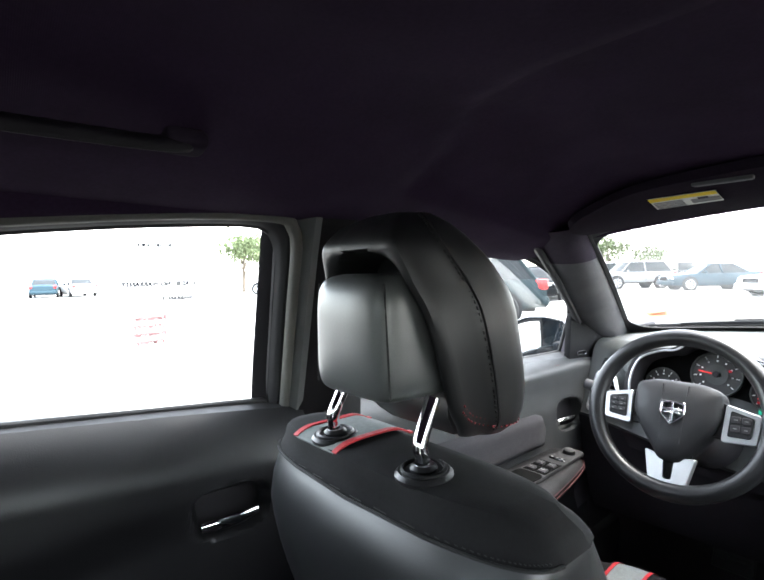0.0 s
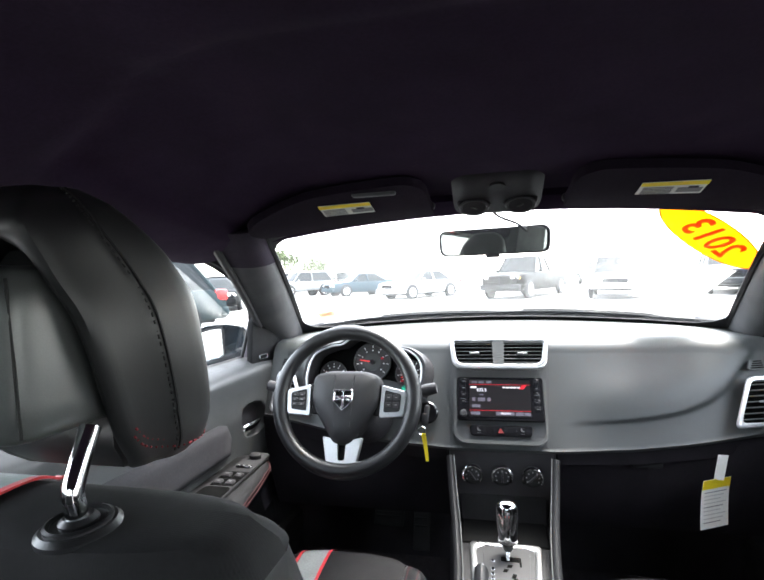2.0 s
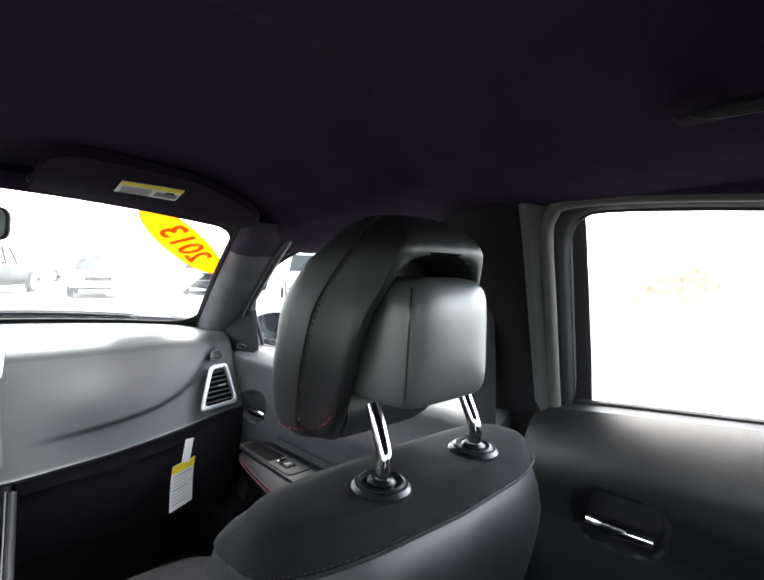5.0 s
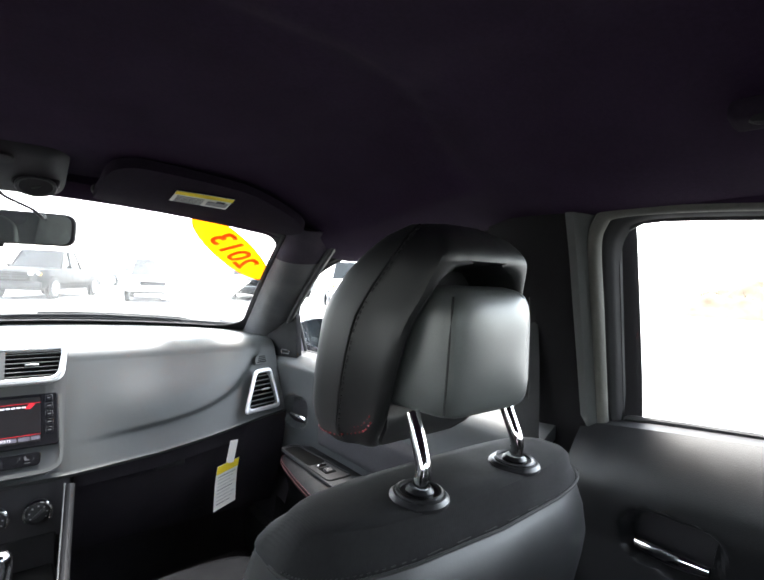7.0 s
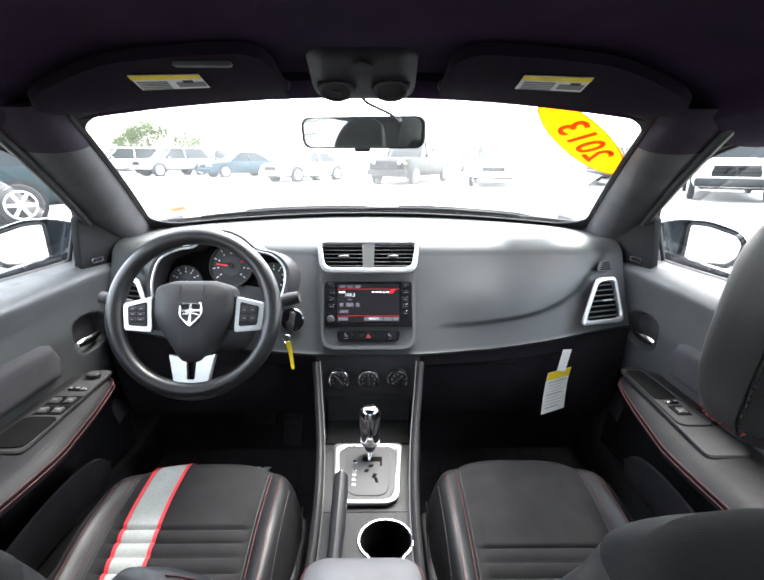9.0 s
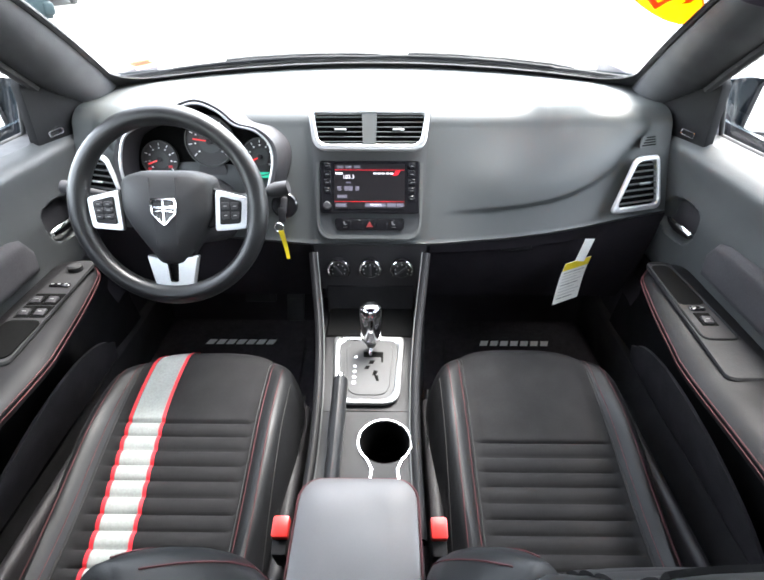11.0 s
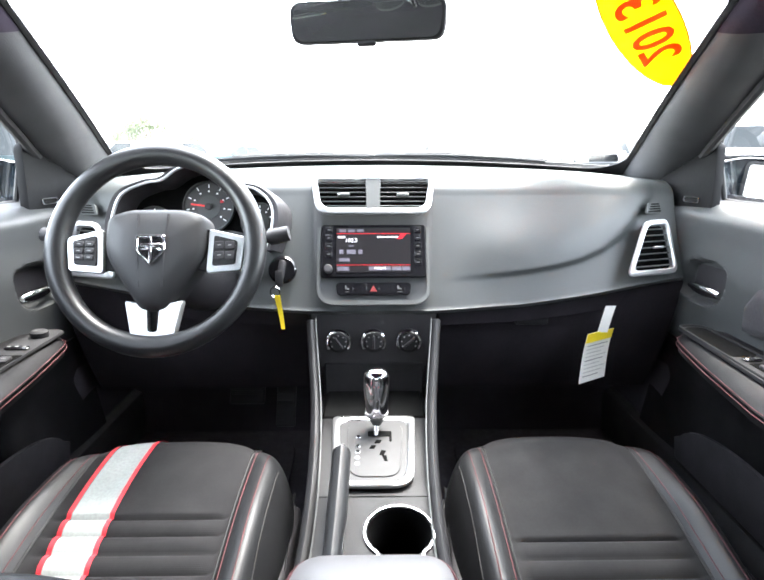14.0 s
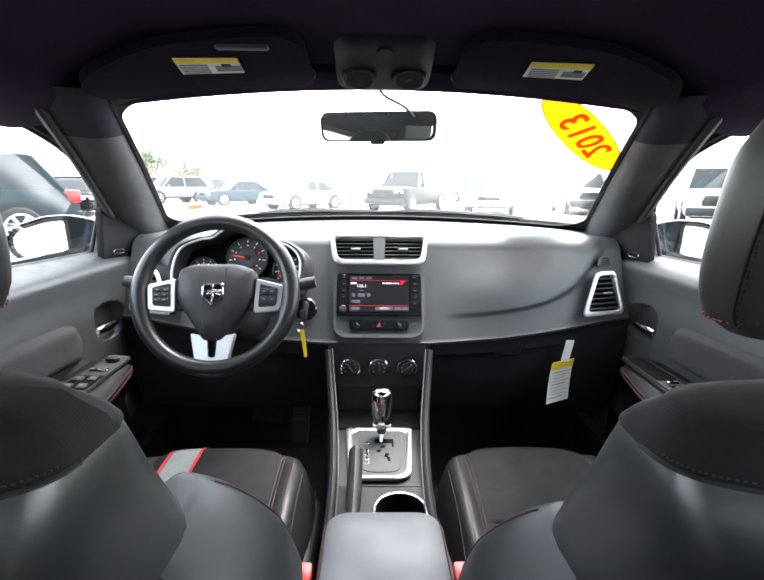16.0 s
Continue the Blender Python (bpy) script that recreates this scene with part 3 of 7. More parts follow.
def car_door(s, side, front):
    y0, y1 = (0.50, 1.42) if front else (-0.62, 0.46)
    name = "front" if front else "rear"
    number = 1 + (s > 0) + 2 * (not front)
    door = thing(f"door_{number}", f"charcoal {name} car door with cloth inset, armrest and chrome handle", "car door", (s * 0.70, (y0 + y1) / 2, 0.35), "car doors", "structure")
    off = -door.location

    def add(pname, bm, mat, label="", par=None):
        return part(pname, shift(bm, off), mat, par or door, label)

    # inner panel: rolls out to a shelf under the glass, hollowed below
    hy, hz = (1.243, 0.790) if front else (0.325, 0.835)

    def face(u, v):
        y = mix(y0, y1, u)
        z = mix(0.33, belt_z(y) - 0.004, v)
        roll = 0.052 * ramp(z, 0.895, 0.95) ** 2 if front else 0.056 * max(1 - (belt_z(y) - z) / 0.085, 0) ** 1.8
        x = 0.672 + 0.012 * math.cos((z - 0.62) * 9) - 0.02 * ramp(z, 0.80, 0.88) + roll - 0.012 * ramp(y, 1.15, 1.4)
        x += 0.02 * ramp(0.62 - z, 0, 0.1)
        if front:
            x -= 0.034 * (1 - ramp(abs(z - 0.745), 0.055, 0.135)) * (1 - 0.5 * ramp(y, 1.25, 1.42))
        d = (abs((y - hy + 0.25 * (z - hz)) / 0.055) ** 3 + abs((z - hz) / 0.040) ** 3) ** (1 / 3)
        x += 0.024 * ramp(1.12 - d, 0, 0.22)
        return Vector((s * x, y, z))

    add("panel", sheet(face, 210, 130, 0.02, (s, 0, 0)), DOOR_PLASTIC if front else DOOR_REAR_SHADED)
    add("outer_skin", sheet(lambda u, v: Vector((s * (0.80 - 0.04 * v * v), mix(y0, y1, u), mix(0.25, 0.945, v))), 6, 8, 0.01, (s, 0, 0)), CAR_BLUE)
    # cloth inset
    def cloth(u, v):
        y = mix(y0 + 0.02, y1 - 0.295, u)
        z = mix(0.735, 0.822 + 0.022 * (1 - u), v)
        z -= 0.045 * (1 - math.sqrt(max(1 - max((u - 0.90) / 0.10, 0) ** 2, 0))) * v
        bulge = 0.010 * min(1, 9 * v * (1 - v)) * min(1, 14 * u * (1 - u))
        return face((y - y0) / (y1 - y0), (z - 0.33) / (belt_z(y) - 0.004 - 0.33)) + Vector((-s * (0.004 + bulge), 0, 0))
    if front:
        add("cloth_inset", sheet(cloth, 24, 10, 0.004, (s, 0, 0)), CLOTH_DOOR, "charcoal cloth door inset")
    # armrest with its pull pocket
    ay0, ay1 = (0.62, 1.215) if front else (-0.45, 0.25)
    rings = []
    for k in range(37):
        u = 0.9 * k / 18 if k < 19 else 0.9 + 0.1 * math.sin(math.pi / 2 * (k - 18) / 18)
        y = mix(ay0, ay1, u)
        w = along([(0.0, 0.150), (0.49, 0.146), (0.72, 0.125), (0.89, 0.104), (1.0, 0.075)], u)[0]
        nose = math.sqrt(max(1 - (max(u - 0.90, 0) / 0.101) ** 2, 0.02))
        zt = 0.712 + 0.012 * ramp(0.5 - u, 0, 0.4) - 0.006 * ramp(u, 0.9, 1.0) - 0.010 * (1 - nose)
        h = 0.085 - 0.03 * u
        hub_, half_ = 0.640 - w / 2 + 0.008, (w - 0.016) / 2 * nose
        xa, xb = hub_ - half_, mix(hub_ + 0.01, 0.685, nose)
        rings.append([(s * xb, y, zt - 0.003), (s * mix(xa, xb, 0.75), y, zt + 0.003), (s * mix(xa, xb, 0.45), y, zt + 0.004), (s * mix(xa, xb, 0.16), y, zt + 0.001), (s * mix(xa, xb, 0.05), y, zt - 0.005), (s * xa, y, zt - 0.014),
                      (s * (xa + 0.004), y, zt - 0.032), (s * mix(xa, xb, 0.35), y, zt - h), (s * xb, y, zt - h)])
    rest = add("armrest", loft(rings), ARMREST, "black padded armrest with red stitching")
    stitch = [Vector(r[5]) + Vector((-s * 0.0012, 0, 0.004)) for r in rings[:-2]]
    for d in (0.0, -0.008):
        add("stitching", tube([p + Vector((s * d * 0.15, 0, d)) for p in stitch], 0.0008, 5), RED_THREAD, "red stitched seam", rest)
    if front:
        # switch plate
        driver = s < 0
        pl = rounded([(-0.030, -0.20 if driver else -0.22), (0.026, -0.20 if driver else -0.22), (0.017, 0.092), (-0.017, 0.092)], [0.012, 0.012, 0.016, 0.016], 5)
        m = basis((s * 0.588, 1.09, 0.7162), (1, 0, 0), (s * 0.15, 1, 0.0)) @ Matrix.Diagonal((1.4, 1.06, 1, 1))
        sw = add("switch_plate", plate(pl, 0.005, m, 0.003), BLACK_MATT, "dark grey switch plate")
        ways = ((-0.010, -0.075), (0.010, -0.075), (-0.010, -0.040), (0.010, -0.040)) if driver else ((0.0, -0.085),)
        for px_, py_ in ways:
            add("switch_slot", rbox(0.019, 0.032, 0.001, 0, 1, m @ pose(px_, py_, 0.0055)), VOID, "", sw)
            add("window_switch", rbox(0.013, 0.016, 0.006, 0.002, 2, m @ pose(px_, py_ - 0.004, 0.007, 8)), DASH_DARK, "", sw)
            add("switch_mark", rbox(0.005, 0.0012, 0.0005, 0, 1, m @ pose(px_, py_ - 0.004, 0.0103, 8)), GREY_INK, "", sw)
        if driver:
            add("mirror_knob", disc(0.011, 0.012, 16, m @ pose(0.0, 0.055, 0.005), 0.003), BLACK_MATT, "", sw)
            add("lock_switch", rbox(0.028, 0.010, 0.005, 0.002, 1, m @ pose(0, 0.002, 0.007)), BLACK_GLOSS, "", sw)
            for q in (-0.009, 0.0, 0.009):
                add("switch_mark", rbox(0.004, 0.003, 0.0005, 0, 1, m @ pose(q, 0.002, 0.0097)), GREY_INK, "", sw)
            # No hollow is cut; a flat black plate paints its shade.
            add("pull_cup", plate(rounded([(-0.022, -0.19), (0.022, -0.19), (0.022, -0.10), (-0.022, -0.10)], 0.012), 0.002, m @ pose(0, 0, 0.0055)), VOID, "flat black plate as the pull cup's shaded hollow", sw)
        else:
            add("pull_cup", plate(rounded([(-0.019, -0.045), (0.017, -0.045), (0.013, 0.080), (-0.013, 0.080)], 0.012), 0.001, m @ pose(0, 0, 0.0050)), VOID, "flat black plate as the pull cup's shaded hollow", sw)
            add("cup_lip", tube([m @ Vector((p.x, p.y, 0.0055)) for p in rounded([(-0.022, -0.135), (0.021, -0.135), (0.016, 0.088), (-0.016, 0.088)], 0.012)], 0.0026, 8, close=True), VINYL, "", sw)
            add("lock_switch", rbox(0.020, 0.010, 0.005, 0.002, 1, m @ pose(0, -0.058, 0.007)), BLACK_GLOSS, "", sw)
            for q in (-0.005, 0.005):
                add("switch_mark", rbox(0.005, 0.003, 0.0005, 0, 1, m @ pose(q, -0.058, 0.0097)), PILLAR_LIGHT, "", sw)
        # tweeter pod in the corner of the window
        ahead = Vector((-s * 0.14, 1, 0))
        pm = basis((s * 0.655, 1.334, 0.940), ahead if s < 0 else -ahead, (0, 0, 1))
        pod = rounded([(-s * (y - 1.340), z - 0.930) for y, z in ((1.285, 0.908), (1.46, 0.898), (1.46, 1.06), (1.34, 1.055), (1.296, 1.035))], 0.010, 3)
        pd = add("tweeter_pod", plate(pod, 0.016, pm @ Matrix.Translation((0, 0, -0.010)), 0.004), POD, "black tweeter pod")
        badge = rounded([(-0.021, -0.0065), (0.021, -0.0065), (0.021, 0.0065), (-0.021, 0.0065)], 0.006)
        inner_ = rounded([(-0.017, -0.0038), (0.017, -0.0038), (0.017, 0.0038), (-0.017, 0.0038)], 0.0036)
        add("badge_ring", rim_frame(badge, inner_, 0.003, pm @ Matrix.Translation((0, 0.0, 0.006))), CHROME, "chrome ring", pd)
    # chrome release lever; its cup floor is dark to paint in recess shade
    fx = abs(face((hy - y0) / (y1 - y0), (hz - 0.33) / (belt_z(hy) - 0.004 - 0.33)).x)
    hm = basis((s * fx, hy, hz), (0, -s, 0), (0, 0, 1))
    def cup_floor(u, v):
        z = hz + mix(-0.030, 0.030, v)
        y = hy + mix(-0.044, 0.044, u) - 0.25 * (z - hz)
        return face((y - y0) / (y1 - y0), (z - 0.33) / (belt_z(y) - 0.004 - 0.33)) + Vector((-s * 0.0015, 0, 0))
    hc = add("handle_cup", sheet(cup_floor, 24, 18, 0.001, (s, 0, 0)), DASH_DARK, "handle recess floor, dark for its shade")
    rings = []
    for k in range(13):
        u = k / 12
        a = -0.043 + 0.086 * u
        hh = 0.0095 * (1 - 0.3 * abs(2 * u - 1) ** 3)
        n_ = 0.014 + 0.007 * math.sin(math.pi * u)
        rings.append([hm @ Vector((a, -0.016 + hh * math.cos(q), n_ + 0.005 * math.sin(q))) for q in [2 * math.pi * i / 10 for i in range(10)]])
    add("handle", loft(rings), CHROME, "chrome release lever", hc)
    # map pocket
    pk0, pk1 = (0.72, 1.24) if front else (-0.3, 0.2)
    # A black sheet over the lower door paints in the fall of light.
    def lower(u, v):
        p = face(u, (0.52 if front else 0.42) * v)
        return p + Vector((-s * (0.004 + 0.004 * ramp(v, 0.9, 1.0)), 0, 0))
    add("lower_shade", sheet(lower, 40, 24, 0.003, (s, 0, 0)), VINYL, "black lower door sheet painting in shade")
    add("pocket", sheet(lambda u, v: Vector((s * (0.648 - 0.035 * math.sin(math.pi * min(max(u, 0.02), 0.98)) ** 0.5 * v), mix(pk0, pk1, u), mix(0.40, 0.40 + (0.12 + 0.03 * u) * math.sin(math.pi * min(max(u, 0.02), 0.98)) ** 0.4, v))), 28, 5, 0.006, (s, 0, 0)), DASH_DARK, "black map pocket")
    # window trim and glass
    loop = window_loop(s, front)
    add("window_seal", tube(loop, 0.005, 8, close=True), RUBBER, "black rubber window seal")
    ua, ub = (0.07, 0.90) if front else (0.06, 0.985)
    def ledge(u, v):
        """From the panel's upper edge across to the glass."""
        k = mix(ua, ub, u)
        y = mix(y0, y1, k)
        return face(k, 1).lerp(Vector((s * (side_x(y, 0.97) + 0.020), y, belt_z(y) + 0.002)), v)
    add("belt_seal", sheet(ledge, 60, 3, 0.012, (0, 0, -1)), RUBBER, "black belt seal under the glass")
    if front:
        inner_trim = [p + Vector((-s * 0.016, (p.y - 0.95) * 0.085, 0.027)) for p in loop]
        add("window_trim", tube(inner_trim[25:], 0.0085, 8, cap=True), WEATHERSTRIP, "grey weatherstrip round the window")
        outer_trim = [p + Vector((-s * 0.010, (p.y - 0.95) * 0.040, 0.011)) for p in loop[25:]]
        add("frame_trim", tube(outer_trim, 0.014, 8), B_PILLAR, "black window frame")
    else:
        def surround(d, lift):
            """A line round the front and top of the opening, d outside its edge."""
            ye, zt = 0.396 + d, window_top(0.33, False) + d * 0.55
            pts = [(ye + 0.026, 0.86), (ye + 0.020, 0.96), (ye + 0.013, 1.05), (ye + 0.007, 1.13), (ye + 0.001, zt - 0.045), (ye - 0.010, zt - 0.016), (ye - 0.032, zt - 0.002)]
            pts += [(y, window_top(y, False) + d * 0.55) for y in (0.30, 0.18, 0.05, -0.10, -0.25, -0.40)]
            return [Vector((s * (side_x(q.x, q.y) + 0.012 - lift), q.x, q.y)) for q in smooth_path([Vector((y, z, 0)) for y, z in pts], 5)]
        rows_ = [surround(-0.004, 0.002), surround(0.002, 0.012), surround(0.009, 0.017), surround(0.014, 0.018)]
        add("frame_trim", sheet(lambda u, v: along_rows(rows_, u, v), 60, 9, 0.006, (s, 0, 0)), RUBBER, "black window frame")
        add("window_trim", tube(surround(0.020, 0.024), 0.0095, 10), WEATHERSTRIP, "grey weatherstrip round the window")
    bm = bmesh.new()
    lo, hi = loop[:25], list(reversed(loop[25:]))
    for a, b, c, d in zip(lo, lo[1:], hi[1:], hi):
        bm.faces.new([bm.verts.new(p + Vector((s * 0.012, 0, 0))) for p in (a, b, c, d)])
    bmesh.ops.remove_doubles(bm, verts=bm.verts, dist=1e-5)
    pane = add("window_pane", bm, WINDOW, "clear side window")
    pane.visible_shadow = False
    return door


for s, side in SIDES:
    car_door(s, side, True)
    car_door(s, side, False)

# filler between the front pillar, dash end and door frame
for s, side in SIDES:
    handle = thing("grab_handle", "dark plastic grab handle folded against the roof rail", "grab handle", (s * 0.575, 0.13, 1.30), "grab handles")
    o = -handle.location
    part("bar", shift(tube(smooth_path([(s * x, y, roof_z(x, y) - d) for x, y, d in ((0.455, 0.205, 0.0), (0.447, 0.195, 0.014), (0.443, 0.08, 0.019), (0.447, -0.04, 0.014), (0.455, -0.05, 0.0))], 5), 0.008, 10, flat=0.8), o), OVERHEAD, handle)
    for yy in (0.205, -0.05):
        part("mount", shift(rbox(0.03, 0.04, 0.02, 0.008, 3, pose(s * 0.455, yy, roof_z(0.455, yy) - 0.004, 0, s * 15, 0)), o), VISOR, handle)

# ---- dashboard ----
def dash_low(x):
    return along(((0.12, 0.734), (0.29, 0.742), (0.446, 0.760), (0.529, 0.771), (0.62, 0.783)), abs(x))[0]


def dash_top(x):
    return 0.986 - 0.012 * ramp(abs(x), 0.45, 0.64)


def dash_face(x, z):
    """y of the dash's rear face, which swells out above a sweeping crease."""
    k = (z - 0.74) / 0.24
    y = mix(1.235, 1.355, k) + 0.025 * ramp(abs(x), 0.35, 0.64)
    ax = abs(x)
    crease = along(((0.13, 0.788), (0.19, 0.796), (0.26, 0.801), (0.32, 0.808), (0.37, 0.816), (0.414, 0.826), (0.463, 0.844), (0.50, 0.866), (0.53, 0.895), (0.56, 0.928), (0.60, 0.965)), ax)[0]
    y += 0.0085 * (1 - ramp(z, crease - 0.007, crease + 0.007)) * ramp(ax, 0.13, 0.30)
    y -= 0.012 * math.exp(-((z - crease - 0.05) / 0.055) ** 2) * ramp(ax, 0.13, 0.3)
    return y


def dashboard():
    dash = thing("dashboard", "charcoal grained plastic dashboard with silver trim", "dashboard", (0, 1.40, 0.60))
    off = -dash.location

    def prof(x):
        zl, zt = dash_low(x), dash_top(x)
        pts = [(1.50, zl - 0.18), (1.36, zl - 0.05), (1.300 + 0.02 * ramp(abs(x), .3, .6), zl - 0.010), (dash_face(x, zl) + 0.006, zl - 0.004), (dash_face(x, zl), zl + 0.004)]
        for k in range(1, 65):
            z = mix(zl + 0.004, zt - 0.035, k / 64)
            pts.append((dash_face(x, z), z))
        ye = dash_face(x, zt - 0.035)
        for k in range(1, 9):
            a = math.pi / 2 * k / 8
            pts.append((ye + 0.012 * k / 8 + 0.045 * (1 - math.cos(a)), zt - 0.035 + 0.035 * math.sin(a)))
        y0 = pts[-1][0]
        end = windscreen_point(x / 0.64, 0.0)
        for k in range(1, 9):
            pts.append((mix(y0, end.y + 0.03, k / 8), mix(zt, end.z - 0.008, k / 8)))
        return [(x, y, z) for y, z in pts]

    rings = [prof(-0.632 + 1.264 * i / 120) for i in range(121)]
    part("body", shift(loft(rings, closed=False, cap=False), off), DASH, dash)
    for s in (-1, 1):
        e = rings[0] if s < 0 else rings[-1]
        bm = bmesh.new()
        bm.faces.new([bm.verts.new(p) for p in e])
        part("end_cap", shift(bm, off), DASH_DARK, dash)
    # lower glovebox and knee panels
    for s in (-1, 1):
        def low(u, v, s=s):
            x = s * mix(0.13, 0.64, u)
            zl = dash_low(x)
            return Vector((x, mix(1.300, 1.33, v) + 0.05 * v * v, mix(zl - 0.006, 0.50, v)))
        part("glovebox" if s > 0 else "knee_panel", shift(sheet(low, 12, 10, 0.02, (0, 1, 0)), off), LOWER_DASH, dash)
    for s in (-1, 1):
        def strip(u, v, s=s):
            x = s * mix(0.13, 0.630, u)
            zl = dash_low(x)
            return Vector((x, dash_face(x, zl) + 0.022 + 0.012 * v, mix(zl - 0.002, zl - 0.040 - 0.012 * u, v)))
        part("lower_strip", shift(sheet(strip, 20, 4, 0.01, (0, 1, 0)), off), LOWER_DASH, dash, "dark lower trim strip")
    part("glovebox_latch", shift(rbox(0.07, 0.012, 0.02, 0.005, 2, pose(0.33, 1.296, 0.695)), off), BLACK_MATT, dash)
    return dash


DASHBOARD = dashboard()


def on_dash(name, bm, mat, label="", parent=None):
    if parent is None or parent == DASHBOARD:
        return part(name, shift(bm, -DASHBOARD.location), mat, DASHBOARD, label)
    return part(name, shift(bm, -DASHBOARD.location), mat, parent, label)


# centre stack: a leaning frame with x to the right, y up the face, z out of it
STACK = basis((0, 1.232, 0.755), (1, 0, 0), (0, 0.115, 0.21))


def at(x, y, z=0.0):
    return STACK @ Matrix.Translation((x, y, z))


# Dash plastic darkened for the stack's steeper face, which catches less light.
STACK_SHADED = material("dash_plastic_shaded", (0.031, 0.0325, 0.0335), 0.5, vary=0.05, scale=5, bump=0.25, grain=700)
stack_out = rounded([(-0.108, -0.004), (0.108, -0.004), (0.125, 0.258), (-0.125, 0.258)], [0.032, 0.032, 0.012, 0.012], 7)
surround = on_dash("stack_surround", plate(stack_out, 0.018, at(0, 0, -0.012)), STACK_SHADED, "charcoal centre stack panel")
low_out = rounded([(-0.110, 0.150), (-0.1085, -0.006), (0.1085, -0.006), (0.110, 0.150), (0.104, 0.150), (0.1025, 0.002), (-0.1025, 0.002), (-0.104, 0.150)], [0.001, 0.035, 0.035, 0.001, 0.001, 0.03, 0.03, 0.001], 7)
on_dash("stack_rim", plate(low_out, 0.009, at(0, 0, 0), 0.0), PILLAR_LIGHT, "grey rim round the stack", surround)


def air_vent(name, outer, inner, m, slats, split=None, tab=(0, 0), lean=0):
    v = on_dash(name, rim_frame(outer, inner, 0.007, m), SILVER, "satin silver vent frame")
    # A shallow black plate paints in the duct's dark depth.
    on_dash("duct", plate(inner, 0.0015, m @ Matrix.Translation((0, 0, -0.007))), VOID, "flat black plate as the vent's shaded depth", v)
    ys = [p[1] for p in inner]
    y0, y1 = min(ys), max(ys)
    for k in range(slats):
        y = mix(y0, y1, (k + 0.6) / (slats + 0.2))
        xs = []
        for a, b in zip(inner, inner[1:] + inner[:1]):
            if (a[1] - y) * (b[1] - y) < 0:
                xs.append(a[0] + (y - a[1]) / (b[1] - a[1]) * (b[0] - a[0]))
        if len(xs) < 2:
            continue
        w = max(xs) - min(xs) - 0.001
        on_dash("slat", rbox(w, 0.0017, 0.008, 0.0005, 1, m @ pose((max(xs) + min(xs)) / 2, y, -0.001, 18)), DASH, "", v)
    if split:
        on_dash("divider", plate(split, 0.010, m @ Matrix.Translation((0, 0, -0.004))), PILLAR_LIGHT, "grey divider", v)
    for t in tab:
        on_dash("vane_tab", rbox(0.024, 0.004, 0.008, 0.0015, 1, m @ Matrix.Translation((t[0], t[1], 0.004))), SILVER, "silver vane tab", v)
    return v


vo = rounded([(-0.112, 0.170), (0.112, 0.170), (0.122, 0.250), (-0.122, 0.250)], [0.028, 0.028, 0.014, 0.014], 7)
vi = rounded([(-0.101, 0.183), (0.101, 0.183), (0.111, 0.242), (-0.111, 0.242)], [0.018, 0.018, 0.009, 0.009], 7)
air_vent("centre_vent", vo, vi, at(0, 0, 0.024), 6, [(-0.013, 0.181), (0.013, 0.181), (0.015, 0.243), (-0.015, 0.243)], ((-0.058, 0.211), (0.058, 0.211)))
# head unit
MARK = material("button_print", (0.060, 0.060, 0.062), 0.7, spec=0.1)
unit = on_dash("head_unit", plate(rounded([(-0.102, 0.047), (0.102, 0.047), (0.102, 0.153), (-0.102, 0.153)], 0.006), 0.012, at(0, 0, 0.003), 0.002), BLACK_GLOSS, "gloss black touch-screen radio")
on_dash("display", plate([(-0.072, 0.056), (0.072, 0.056), (0.072, 0.146), (-0.072, 0.146)], 0.0012, at(0, 0, 0.0145)), LCD, "lit colour display", unit)


def bar(x, y, w, h, mat, z=0.0158, name="display_bar", par=None):
    return on_dash(name, rbox(w, h, 0.0008, 0, 1, at(x, y, z)), mat, "", par or unit)


for x in (-0.060, -0.043, -0.025):
    bar(x, 0.140, 0.013, 0.006, LCD_GREY)
bar(0.0, 0.134, 0.144, 0.0011, LCD_RED)
for k in range(5):
    bar(0.011 + 0.0085 * k, 0.127, 0.0066, 0.0030, LCD_WHITE)
on_dash("display_slash", plate([(0.046, 0.123), (0.056, 0.123), (0.064, 0.133), (0.054, 0.133)], 0.0008, at(0, 0, 0.0157)), LCD_RED, "", unit)
on_dash("display_text", words("103.3", 0.011, 0.0003, at(-0.043, 0.120, 0.0159)), LCD_WHITE, "station frequency", unit)
bar(-0.062, 0.127, 0.014, 0.004, LCD_WHITE)
bar(-0.043, 0.109, 0.010, 0.003, LCD_GREY)
for x, w in ((-0.062, 0.008), (-0.043, 0.017), (-0.025, 0.008)):
    bar(x, 0.097, w, 0.009, LCD_GREY)
bar(-0.056, 0.081, 0.020, 0.007, LCD_GREY)
bar(0.0, 0.0705, 0.144, 0.0009, LCD_RED)
bar(-0.058, 0.0635, 0.022, 0.008, LCD_GREY)
for x, w in ((0.012, 0.042), (0.045, 0.018), (0.063, 0.014)):
    bar(x, 0.0635, w, 0.008, LCD_GREY)
on_dash("display_word", words("PRESETS", 0.0062, 0.0003, at(0.013, 0.0635, 0.0165)), LCD_WHITE, "", unit)
